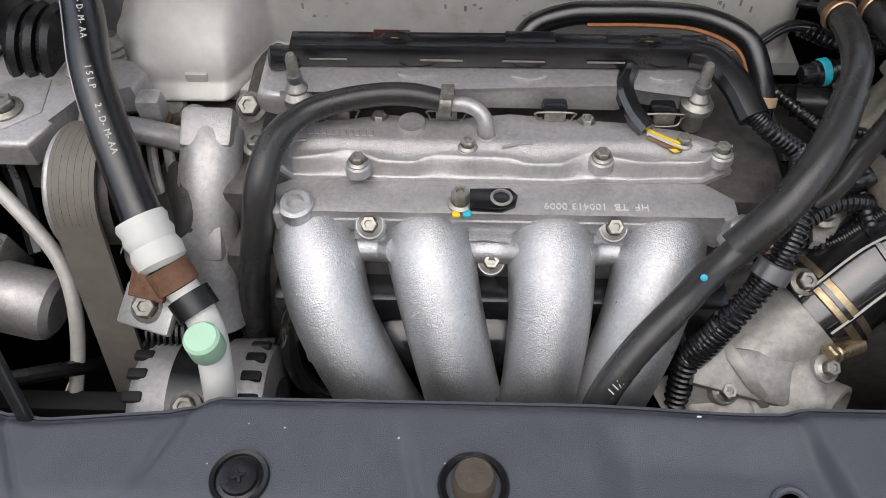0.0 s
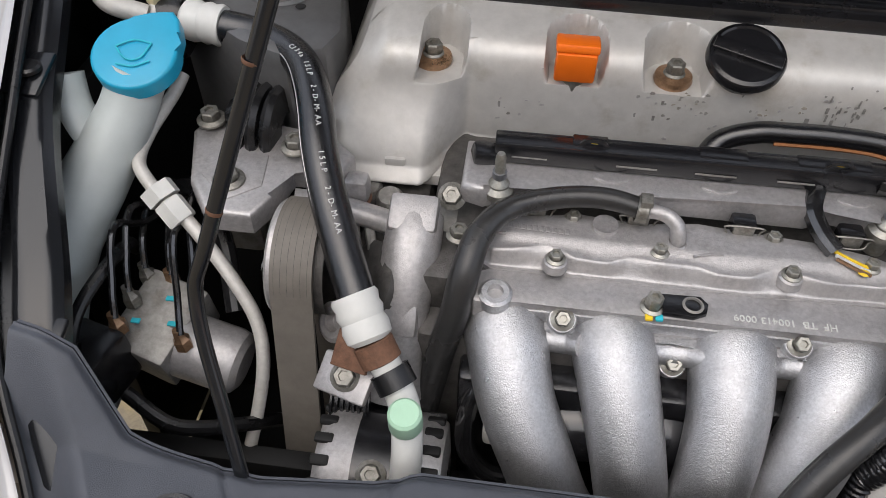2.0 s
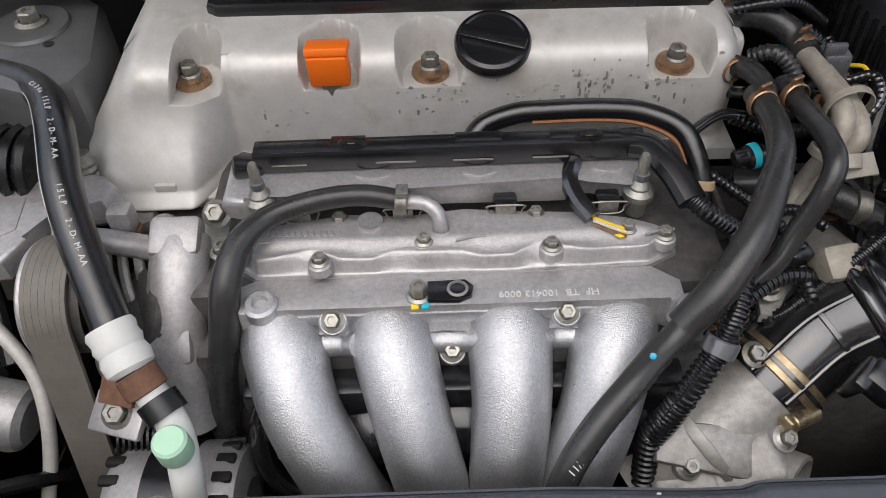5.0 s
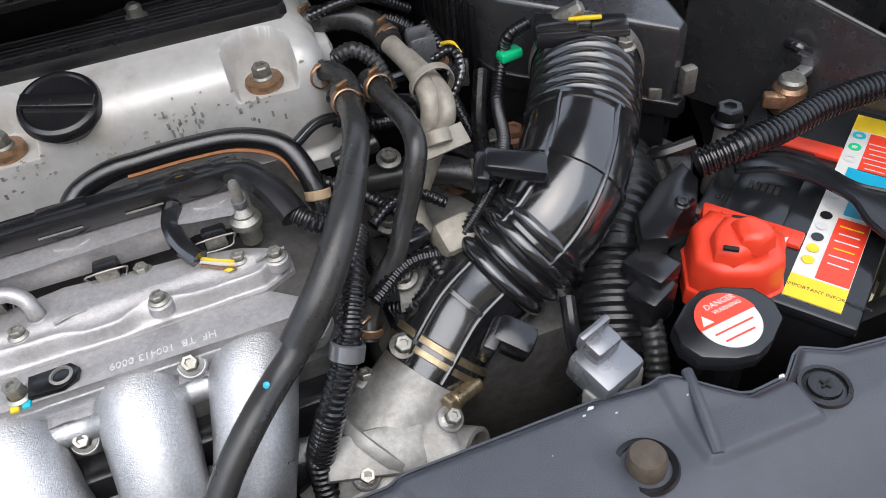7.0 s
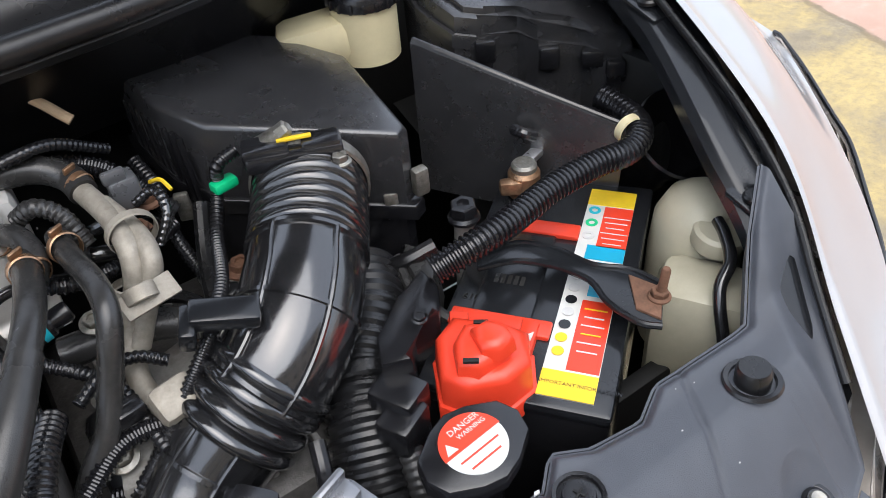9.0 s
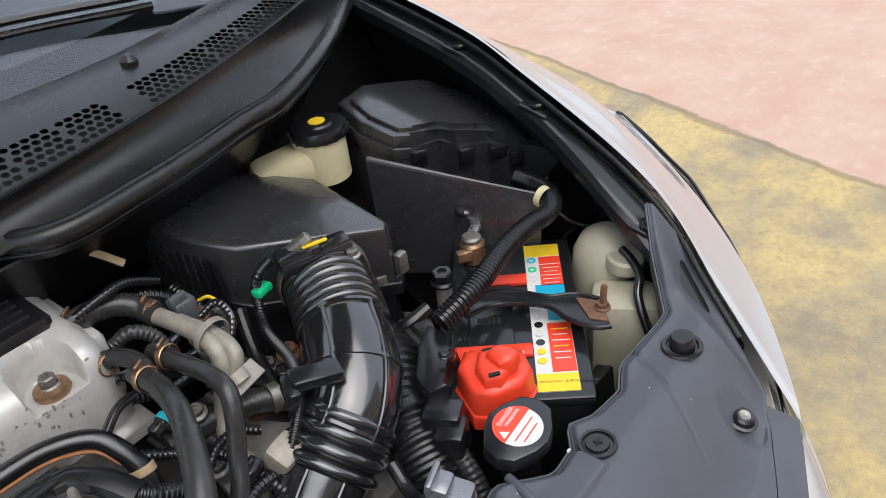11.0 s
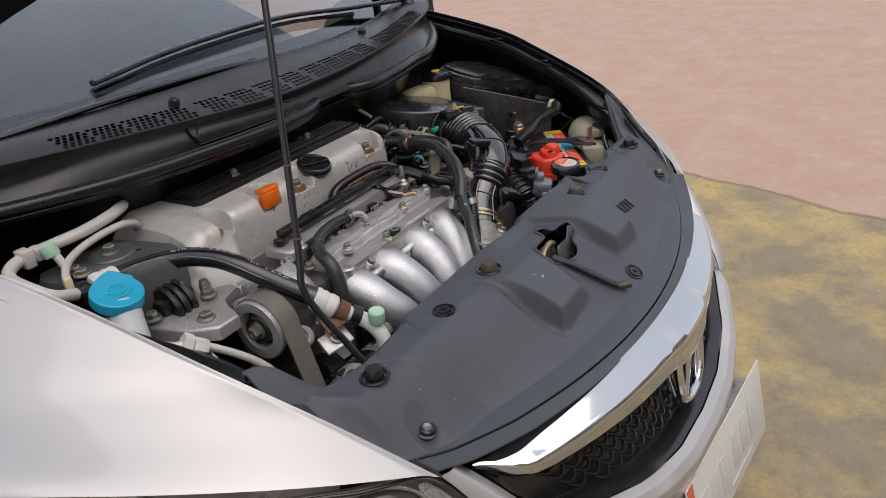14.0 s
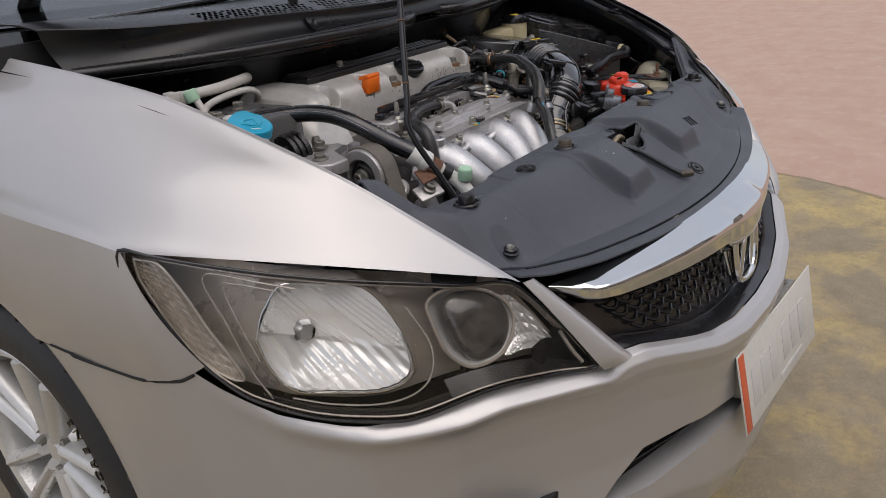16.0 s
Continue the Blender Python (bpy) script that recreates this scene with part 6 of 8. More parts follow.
def belt_loop(c1, r1, c2, r2, x0, x1, t=0.004):
    """A flat belt round two pulleys in a plane across the car."""
    c1, c2 = Vector(c1), Vector(c2)
    d = c2 - c1
    base = math.atan2(d.y, d.x)
    off = math.acos((r1 - r2) / d.length)
    pts = []
    n = 20
    for k in range(n + 1):
        a = base + off + (2 * math.pi - 2 * off) * k / n
        pts.append((c1 + Vector((math.cos(a), math.sin(a))) * r1, Vector((math.cos(a), math.sin(a)))))
    for k in range(n + 1):
        a = base - off + 2 * off * k / n
        pts.append((c2 + Vector((math.cos(a), math.sin(a))) * r2, Vector((math.cos(a), math.sin(a)))))
    verts, faces = [], []
    for p, nrm in pts:
        for x, h in ((x0, 0), (x1, 0), (x1, t), (x0, t)):
            verts.append((x, p.x + nrm.x * h, p.y + nrm.y * h))
    m = len(pts)
    for i in range(m):
        j = (i + 1) % m
        for k in range(4):
            k2 = (k + 1) % 4
            faces.append((i * 4 + k, i * 4 + k2, j * 4 + k2, j * 4 + k))
    return raw(verts, faces)


drive_belt = part("drive_belt", belt_loop((0.52, 0.942), 0.049, (0.455, 0.63), 0.065, -0.487, -0.452), "belt", None, "worn grey-brown ribbed drive belt round its pulleys", category="belt", smooth=50)
idler = part("idler_pulley", lathe([(0.0, 0.004), (0.02, 0.004), (0.022, 0.01), (0.02, 0.004), (0.026, -0.006), (0.034, -0.006), (0.046, -0.008), (0.046, -0.04)], (-0.485, 0.52, 0.942), (-1, 0, 0), 44), "grime", drive_belt, "steel idler pulley")
part("pulley_face", lathe([(0.029, -0.004), (0.031, 0.006), (0.033, 0.0085), (0.048, 0.0085), (0.0502, 0.006), (0.0502, -0.004)], (-0.485, 0.52, 0.942), (-1, 0, 0), 44), "alu", idler, "pale galvanised pulley rim")
bolt(idler, (-0.489, 0.52, 0.942), (-1, 0, 0), 0.01, 0.016, 1.5)
crank = part("crank_pulley", lathe([(0.0, 0.0), (0.03, 0.0), (0.034, 0.008), (0.062, 0.008), (0.066, 0.0), (0.068, -0.036)], (-0.487, 0.455, 0.63), (-1, 0, 0), 40), "alu_dark", drive_belt, "dark crank pulley")
tens = part("tensioner_pulley", lathe([(0, 0), (0.036, 0), (0.036, 0.035), (0, 0.035)], (-0.44, 0.46, 0.83), (1, 0, 0), 32), "plastic", engine, "black grooved pulley")
for k in range(7):
    part("pulley_rib", lathe([(0.036, 0), (0.04, 0.001), (0.04, 0.003), (0.036, 0.004)], (-0.44 + 0.005 * k, 0.46, 0.83), (1, 0, 0), 32), "plastic", tens)

# alternator with slotted silver case
alt = thing("alternator", "silver alternator with slotted case under the hose", "alternator", (-0.4, 0.4, 0.7))
part("case", lathe([(0.03, 0), (0.055, 0.004), (0.062, 0.015), (0.062, 0.1), (0.055, 0.11), (0.03, 0.114)], (-0.445, 0.395, 0.8), (1, 0, 0), 36), "alu", alt)
for k in range(9):
    a = radians(20 + 18 * k)
    part("slot", box((-0.435, 0.395 - 0.0605 * math.cos(a), 0.8 + 0.0605 * math.sin(a)), (0.016, 0.006, 0.009), 0.002, (math.degrees(-a), 0, 0)), "dark", alt)
    part("slot", box((-0.345, 0.395 - 0.0605 * math.cos(a), 0.8 + 0.0605 * math.sin(a)), (0.016, 0.006, 0.009), 0.002, (math.degrees(-a), 0, 0)), "dark", alt)
part("coil_band", lathe([(0.058, 0), (0.064, 0.002), (0.064, 0.038), (0.058, 0.04)], (-0.41, 0.395, 0.8), (1, 0, 0), 36), "plastic", alt, "dark middle band")
bolt(alt, (-0.39, 0.37, 0.86), (0, -0.4, 0.9), 0.008, 0.01)

# big black hose with white ends, and its corroded pipe
bh = part("refrigerant_hose", tube([(-0.588, 0.7, 1.047), (-0.55, 0.694, 1.045), (-0.516, 0.676, 1.045), (-0.494, 0.65, 1.047), (-0.479, 0.62, 1.046), (-0.468, 0.59, 1.041), (-0.459, 0.56, 1.03), (-0.447, 0.53, 1.013), (-0.432, 0.5, 0.993), (-0.412, 0.462, 0.97)], 0.0155, 20, 10), "hose_black", None, "thick shiny black hose with white crimped ends", category="hose")
_q = curve_points([(-0.516, 0.676, 1.045), (-0.494, 0.65, 1.047), (-0.479, 0.62, 1.046), (-0.468, 0.59, 1.041), (-0.459, 0.56, 1.03), (-0.447, 0.53, 1.013), (-0.432, 0.5, 0.993)], 16)
_len = [0.0]
for _a, _b in zip(_q, _q[1:]):
    _len.append(_len[-1] + (_b - _a).length)
for k, ch in enumerate("   C134a 15LP  2-D-M-AA    15LP  2-D-M-AA"):
    s = 0.006 + 0.0049 * k
    if ch == " " or s > _len[-1] - 0.004:
        continue
    i = max(j for j in range(len(_q) - 1) if _len[j] <= s)
    d = (_q[i + 1] - _q[i]).normalized()
    p = _q[i] + d * (s - _len[i])
    nrm = Vector((0.35, -0.6, 0.7))
    nrm = (nrm - d * nrm.dot(d)).normalized()
    part("print_mark", text_mesh(ch, 0.0065, axes(p + nrm * 0.01545 + d.cross(nrm) * 0.003, d, nrm), 0.0002), "bar_grey", bh, "small white print")
part("hose_seam", tube([p + Vector((-0.0132, -0.0045, 0.007)) for p in _q[10:]], 0.0006, 5, 1), "alu", bh, "thin woven line")
for p, d in (((-0.585, 0.7, 1.047), (-0.95, 0.1, 0.05)), ((-0.414, 0.462, 0.97), (0.42, -0.6, -0.55))):
    d = Vector(d).normalized()
    part("crimp", lathe([(0.0, 0), (0.018, 0), (0.0195, 0.004), (0.018, 0.01), (0.0195, 0.015), (0.0175, 0.021), (0.0195, 0.027), (0.0185, 0.036), (0.014, 0.04), (0, 0.04)], Vector(p) - d * 0.004, d, 28), "white", bh, "white crimped sleeve")
part("lower_pipe", tube([(-0.394, 0.436, 0.947), (-0.384, 0.426, 0.935), (-0.374, 0.416, 0.924), (-0.366, 0.403, 0.912), (-0.362, 0.385, 0.893), (-0.363, 0.37, 0.855), (-0.366, 0.355, 0.8)], 0.0125, 16, 8), "white", bh, "corroded whitish metal pipe")
part("foam_collar", tube([(-0.382, 0.425, 0.933), (-0.373, 0.415, 0.924)], 0.0165, 16, 4), "rubber", bh, "black foam collar")
part("pipe_clamp", join(lathe([(0.0145, 0), (0.0165, 0.001), (0.0165, 0.018), (0.0145, 0.019)], (-0.397, 0.439, 0.949), (0.5, -0.55, -0.65), 22), box((-0.413, 0.437, 0.934), (0.034, 0.03, 0.004), 0.001, (38, -12, -20))), "rust", bh, "rusty pipe clamp")
part("clamp_plate", box((-0.42, 0.43, 0.905), (0.05, 0.034, 0.008), 0.003, (30, -8, -20)), "alu", bh, "aluminium clamp plate")
bolt(bh, (-0.419, 0.428, 0.91), (0, -0.5, 0.87), 0.0085, 0.011, 1.5)
pc = part("service_port", rod((-0.363, 0.392, 0.905), (-0.363, 0.388, 0.922), 0.007), "pipe", bh)
part("port_cap", lathe([(0.0125, 0), (0.0135, 0.002), (0.013, 0.02), (0.011, 0.0225), (0, 0.0225)], (-0.363, 0.389, 0.916), (0, -0.12, 1), 26), "mint", pc, "pale green service cap")

# hose and fitting low at the front of the block
part("loop_hose", tube([(-0.3, 0.46, 0.9), (-0.318, 0.44, 0.87), (-0.318, 0.425, 0.82), (-0.295, 0.415, 0.795), (-0.265, 0.42, 0.8), (-0.262, 0.43, 0.84)], 0.009, 12, 8), "rubber_gloss", None, "black rubber loop beside the manifold", category="hose")
part("sensor_plug", join(box((-0.293, 0.425, 0.86), (0.024, 0.02, 0.026), 0.005), rod((-0.293, 0.425, 0.87), (-0.288, 0.42, 0.885), 0.008)), "pipe", None, "small silver sensor beside the manifold", category="sensor")
part("front_box", box((-0.3, 0.4, 0.72), (0.08, 0.06, 0.1), 0.008), "plastic", None, "black box below the manifold", category="box")

# wire clips and dark gaps under the injector rail
for x in (-0.3, -0.215, -0.13, -0.045):
    part("wire_clip", tube([(x + 0.006, 0.5655, 0.983), (x + 0.006, 0.563, 0.99), (x + 0.034, 0.563, 0.99), (x + 0.034, 0.5655, 0.983), (x + 0.03, 0.563, 0.978), (x + 0.01, 0.563, 0.978), (x + 0.006, 0.5655, 0.983)], 0.0009, 6, 3), "steel", engine, "thin steel wire clip")
part("cover_streak", box((-0.05, 0.6805, 1.0), (0.004, 0.0012, 0.03), 0.0005), "alu_dark", valve_cover, "grey worn streak in the paint")

for k in range(6):
    x = -0.4835 + 0.0055 * k
    part("belt_groove", tube([(x, 0.52 - 0.05295 * math.cos(radians(a)), 0.942 + 0.05295 * math.sin(radians(a))) for a in range(-10, 120, 4)], 0.00012, 5, 1), "grime", drive_belt, "fine dark groove")
for x, z, n, w in ((-0.02, 1.02, 26, 0.03), (0.045, 1.0, 14, 0.02), (-0.32, 0.985, 10, 0.02), (-0.19, 1.0, 12, 0.02)):
    for k in range(n):
        part("worn_patch", box((x + random.gauss(0, w * 0.5), 0.6805, z + random.gauss(0, 0.012)), (random.uniform(0.0008, 0.003), 0.0009, random.uniform(0.001, 0.009)), 0.0003), "alu_dark", valve_cover, "grey worn spot in the paint")

# ---- bay, mount side ----
mount = thing("engine_mount", "cast aluminium engine mount with a ribbed black rubber bush", "engine mount", (-0.53, 0.58, 0.9))
part("mount_arm", prism([(-0.6, 0.625), (-0.59, 0.65), (-0.565, 0.648), (-0.5, 0.638), (-0.462, 0.628), (-0.445, 0.612), (-0.45, 0.588), (-0.495, 0.585), (-0.503, 0.55), (-0.515, 0.525), (-0.555, 0.525), (-0.58, 0.56)], 0.962, 0.984, 0.005, seg=3), "alu", mount)
part("mount_web", prism([(-0.572, 0.567), (-0.552, 0.6), (-0.52, 0.6), (-0.515, 0.56), (-0.54, 0.54)], 0.98, 0.9855, 0.002), "alu", mount)
part("mount_leg", box((-0.57, 0.62, 0.91), (0.06, 0.06, 0.11), 0.01), "alu_dark", mount)
bush = part("rubber_bush", join(*[lathe([(0.014, 0), (0.038, 0.002), (0.041, 0.007), (0.038, 0.012), (0.014, 0.014)], (-0.556 + 0.0135 * k, 0.643, 0.982), (1, -0.1, 0), 26) for k in range(3)]), "rubber", mount, "black rubber bush in three ribs")
part("bush_core", box((-0.545, 0.64, 0.986), (0.05, 0.03, 0.04), 0.008), "rubber", mount)
for x, y in ((-0.584, 0.634), (-0.497, 0.608)):
    bolt(mount, (x, y, 0.989), (0, 0, 1), 0.0085, 0.012, 1.6)
bolt(mount, (-0.545, 0.562, 0.985), (0, 0, 1), 0.009, 0.011, 1.6)
post = part("threaded_post", lathe([(0.014, 0), (0.014, 0.012), (0.009, 0.016)] + [(0.0085 if k % 2 else 0.0098, 0.02 + 0.0035 * k) for k in range(14)] + [(0.007, 0.072), (0, 0.073)], (-0.479, 0.63, 0.93), (0, 0.1, 1), 14), "steel", None, "threaded steel post beside the valve cover", category="post")
for x, y, z in ((-0.435, 0.618, 0.93), (-0.412, 0.602, 0.935)):
    part("casting_lug", lathe([(0.0, 0.03), (0.01, 0.03), (0.013, 0.026), (0.014, 0.0), (0, 0)], (x, y, z - 0.012), (0, -0.2, 1), 18), "alu_dark", engine)
bolt(engine, (-0.352, 0.575, 0.98), (0, -0.6, 0.8), 0.008, 0.012)
bolt(engine, (-0.438, 0.585, 0.955), (0, 0, 1), 0.008, 0.011, material="rust")

# strut tower top
tower = thing("strut_tower", "dark grey steel strut tower with bolts", "strut tower", (-0.56, 0.75, 0.9))
part("tower_top", prism([(-0.648, 0.8), (-0.63, 0.825), (-0.51, 0.822), (-0.49, 0.805), (-0.468, 0.7), (-0.478, 0.668), (-0.51, 0.65), (-0.56, 0.67), (-0.64, 0.73)], 0.9, 1.056, 0.012), "tower", tower)
part("tower_ring", lathe([(0.036, 0), (0.034, 0.003), (0.028, 0.002), (0.0, 0.001)], (-0.542, 0.76, 1.0565), (0, 0, 1), 36), "tower", tower)
bolt(tower, (-0.542, 0.762, 1.058), (0, 0, 1), 0.0095, 0.014, 1.6)
bolt(tower, (-0.612, 0.752, 1.06), (0, 0, 1), 0.0085, 0.01, 1.6)
part("drain_hole", lathe([(0.005, 0.0004), (0, 0.0006)], (-0.515, 0.727, 1.0565), (0, 0, 1), 14), "dark", tower)

# air-conditioning pipes along the tower
acp = part("refrigerant_pipe", tube([(-0.652, 0.695, 1.055), (-0.684, 0.69, 1.07), (-0.7, 0.715, 1.085), (-0.7, 0.76, 1.092), (-0.68, 0.787, 1.096), (-0.64, 0.795, 1.098), (-0.56, 0.792, 1.098), (-0.5, 0.8, 1.1), (-0.455, 0.83, 1.095), (-0.43, 0.89, 1.07), (-0.42, 0.93, 1.03)], 0.0095, 14, 8), "pipe", None, "oxidised aluminium refrigerant pipe with fittings", category="pipe")
part("pipe_block", join(box((-0.655, 0.793, 1.097), (0.018, 0.026, 0.028), 0.003), box((-0.636, 0.793, 1.097), (0.014, 0.02, 0.022), 0.003)), "pipe", acp, "square fitting block")
ac2 = part("refrigerant_pipe", tube([(-0.648, 0.695, 1.05), (-0.645, 0.72, 1.062), (-0.622, 0.752, 1.075), (-0.585, 0.774, 1.08), (-0.53, 0.786, 1.083), (-0.485, 0.79, 1.08), (-0.452, 0.81, 1.06), (-0.44, 0.86, 1.02)], 0.0062, 12, 8), "pipe", None, "thin aluminium refrigerant pipe", category="pipe")
part("port_stem", rod((-0.62, 0.757, 1.07), (-0.624, 0.772, 1.098), 0.0065), "pipe", ac2)
part("port_cap", lathe([(0.0115, 0), (0.0125, 0.002), (0.012, 0.019), (0.01, 0.021), (0, 0.021)], (-0.6245, 0.773, 1.09), (-0.1, 0.35, 0.93), 26), "mint", ac2, "pale green service cap")
part("pipe_clip", box((-0.648, 0.712, 1.068), (0.012, 0.016, 0.02), 0.003, (0, 0, -25)), "cream", ac2, "tan plastic clip")
part("hose_fitting", join(lathe([(0.0, 0), (0.016, 0), (0.017, 0.006), (0.016, 0.012), (0.017, 0.02), (0.015, 0.026), (0, 0.026)], (-0.625, 0.713, 1.045), (-0.9, -0.1, 0.05), 24), box((-0.632, 0.7, 1.035), (0.03, 0.03, 0.04), 0.006)), "rubber", acp, "black rubber clamp round the fitting")
bolt(acp, (-0.615, 0.728, 1.062), (0, 0, 1), 0.0085, 0.01, 1.6)

# washer filler neck with blue cap
neck = thing("washer_filler", "milky washer filler neck with a bright blue cap", "washer bottle", (-0.64, 0.5, 0.7))
part("neck", tube([(-0.632, 0.622, 1.048), (-0.645, 0.602, 1.015), (-0.672, 0.562, 0.97), (-0.698, 0.51, 0.925), (-0.71, 0.46, 0.86), (-0.71, 0.45, 0.76)], 0.03, 22, 8, radii=[0.024, 0.025, 0.03, 0.034, 0.036, 0.04]), "neck_white", neck)
part("neck_ear", tube([(-0.655, 0.575, 0.995), (-0.675, 0.585, 1.005), (-0.69, 0.6, 1.022), (-0.695, 0.612, 1.045)], 0.016, 14, 6, flat=0.6), "neck_white", neck)
cn = Vector((0.05, -0.32, 0.95)).normalized()
_tear = [(0.037 * math.cos(radians(a)), 0.037 * math.sin(radians(a))) for a in range(100, 386, 11)] + [(0.036, 0.022), (0.032, 0.036), (0.026, 0.044), (0.018, 0.044), (0.008, 0.041)]
capb = part("cap", prism(_tear, -0.008, 0.0085, 0.003, axes((-0.632, 0.626, 1.058), (1, 0.1, 0), cn), seg=3), "blue", neck, "bright blue cap")
m_cap = axes(Vector((-0.632, 0.626, 1.058)) + cn * 0.0098, (1, 0.25, 0), cn)
part("cap_symbol", join(*[tube([m_cap @ Vector(p) for p in pts], 0.0008, 6, 4) for pts in ([(-0.015, 0.006, 0), (-0.006, -0.008, 0), (0.006, -0.008, 0), (0.015, 0.006, 0)], [(-0.015, 0.006, 0), (0, 0.011, 0), (0.015, 0.006, 0)], [(-0.014, -0.012, 0), (0, -0.016, 0), (0.014, -0.012, 0)])]), "cyan", capb, "raised washer symbol")

# aluminium pipe with a union nut
ap = part("fuel_pipe", tube([(-0.613, 0.659, 1.02), (-0.618, 0.642, 1.01), (-0.63, 0.602, 0.995), (-0.631, 0.574, 0.986), (-0.616, 0.555, 0.981), (-0.598, 0.542, 0.976), (-0.57, 0.527, 0.957), (-0.533, 0.501, 0.922), (-0.513, 0.483, 0.892), (-0.506, 0.462, 0.862), (-0.511, 0.439, 0.82), (-0.519, 0.407, 0.78)], 0.0062, 12, 8), "pipe", None, "bent aluminium pipe with a hexagonal union", category="pipe")
part("union_nut", join(lathe([(0.0, 0), (0.0125, 0), (0.0135, 0.002), (0.0135, 0.02), (0.0125, 0.022), (0, 0.022)], (-0.5952, 0.5403, 0.9737), (0.692, -0.437, -0.575), 6), lathe([(0, 0), (0.0155, 0), (0.0155, 0.014), (0, 0.014)], (-0.6063, 0.5472, 0.9829), (0.692, -0.437, -0.575), 6)), "white", ap, "hexagonal union nut")

# brake control unit
absu = thing("brake_control_unit", "aluminium brake control unit with pipes and a round motor", "brake unit", (-0.6, 0.47, 0.8))
part("unit_body", box((-0.61, 0.49, 0.855), (0.06, 0.08, 0.06), 0.004, (12, 8, -15)), "alu_dark", absu)
part("motor", lathe([(0.0, 0.06), (0.022, 0.06), (0.029, 0.055), (0.031, 0.048), (0.031, 0.0), (0, 0)], (-0.588, 0.478, 0.85), (0.75, -0.1, -0.15), 36), "alu", absu, "round pump motor")
part("connector", box((-0.65, 0.43, 0.87), (0.05, 0.06, 0.06), 0.006, (0, 0, -15)), "plastic", absu)
for k, (x, y, z) in enumerate(((-0.628, 0.52, 0.885), (-0.605, 0.52, 0.88), (-0.63, 0.49, 0.888), (-0.63, 0.46, 0.888), (-0.578, 0.505, 0.876), (-0.575, 0.46, 0.874))):
    part("pipe_nut", lathe([(0.008, 0), (0.008, 0.01), (0.0055, 0.013), (0.0045, 0.022), (0, 0.022)], (x, y, z), (-0.15, 0.1, 1), 6), "brass" if k % 2 else "steel", absu, "pipe union")
    part("brake_pipe", tube([(x, y, z + 0.018), (x - 0.004, y + 0.02, z + 0.04), (x - 0.01, y + 0.06, z + 0.045 + 0.008 * k), (x - 0.002, y + 0.1, z + 0.02 + 0.006 * k), (x + 0.01, 0.66, 0.9)], 0.0033, 8, 8), "rubber_gloss", absu, "thin black brake pipe")
for x, y, z in ((-0.6, 0.5, 0.888), (-0.62, 0.47, 0.891), (-0.59, 0.475, 0.885)):
    part("paint_dab", box((x, y, z), (0.008, 0.005, 0.002), 0.0005), "cyan", absu, "cyan inspection mark")
for pts, r in (([(-0.66, 0.62, 0.9), (-0.6, 0.6, 0.93), (-0.56, 0.55, 0.92), (-0.54, 0.5, 0.88)], 0.009), ([(-0.62, 0.42, 0.85), (-0.57, 0.4, 0.84), (-0.52, 0.42, 0.82), (-0.5, 0.45, 0.78)], 0.007), ([(-0.66, 0.4, 0.86), (-0.62, 0.36, 0.83), (-0.56, 0.35, 0.8), (-0.52, 0.37, 0.76)], 0.008), ([(-0.66, 0.56, 0.88), (-0.64, 0.52, 0.93), (-0.655, 0.45, 0.92), (-0.66, 0.4, 0.86)], 0.006)):
    part("cable", tube(pts, r, 10, 8), "rubber", None, "black cable in the engine bay", category="cable", group="loose cables")

# ---- bay, battery side ----
BAT = Matrix.Translation((0.4957, 0.4886, -0.0145)) @ Matrix.Rotation(radians(37), 4, "Z")


def bat_box(c, s, bev=0.003, rot=(0, 0, 0)):
    b = box(c, s, bev, rot)
    bmesh.ops.transform(b, matrix=BAT, verts=b.verts)
    return b


def bat_p(u, v, z):
    return BAT @ Vector((u, v, z))


battery = thing("battery", "black car battery with a red and white label strip", "battery", (0.4975, 0.4815, 0.72))
part("case", bat_box((0, 0, 0.815), (0.3, 0.157, 0.19), 0.006), "plastic", battery)
part("lid", bat_box((0, 0, 0.909), (0.302, 0.159, 0.014), 0.004), "rail", battery)
part("lid_step", bat_box((-0.02, 0.03, 0.915), (0.15, 0.055, 0.008), 0.003), "rail", battery)
part("label", bat_box((-0.003, -0.041, 0.9164), (0.275, 0.046, 0.0012), 0), "white", battery, "white label strip")
for u, v, w, d, c in ((0.122, -0.041, 0.026, 0.046, "yellow"), (0.076, -0.05, 0.062, 0.028, "red"), (0.036, -0.046, 0.02, 0.036, "blue"), (0.0, -0.05, 0.046, 0.022, "blue"), (-0.07, -0.05, 0.082, 0.027, "red"), (-0.127, -0.041, 0.027, 0.046, "yellow")):
    part("label_band", bat_box((u, v, 0.917), (w, d, 0.0012), 0), c, battery)
for k, c in enumerate(("cyan", "green", "bar_grey")):
    part("label_ring", lathe([(0.006, 0), (0.006, 0.0005), (0.003, 0.0006), (0.003, 0)], bat_p(0.1 - 0.02 * k, -0.0265, 0.9172), (0, 0, 1), 18), c, battery)
for k in range(7):
    part("label_dot", lathe([(0.0052, 0), (0.0052, 0.0006), (0, 0.0006)], bat_p(0.0 - 0.0155 * k, -0.0265, 0.9176), (0, 0, 1), 16), ("bar_grey", "bar_grey", "rail", "bar_grey", "rail", "yellow", "yellow")[k], battery)
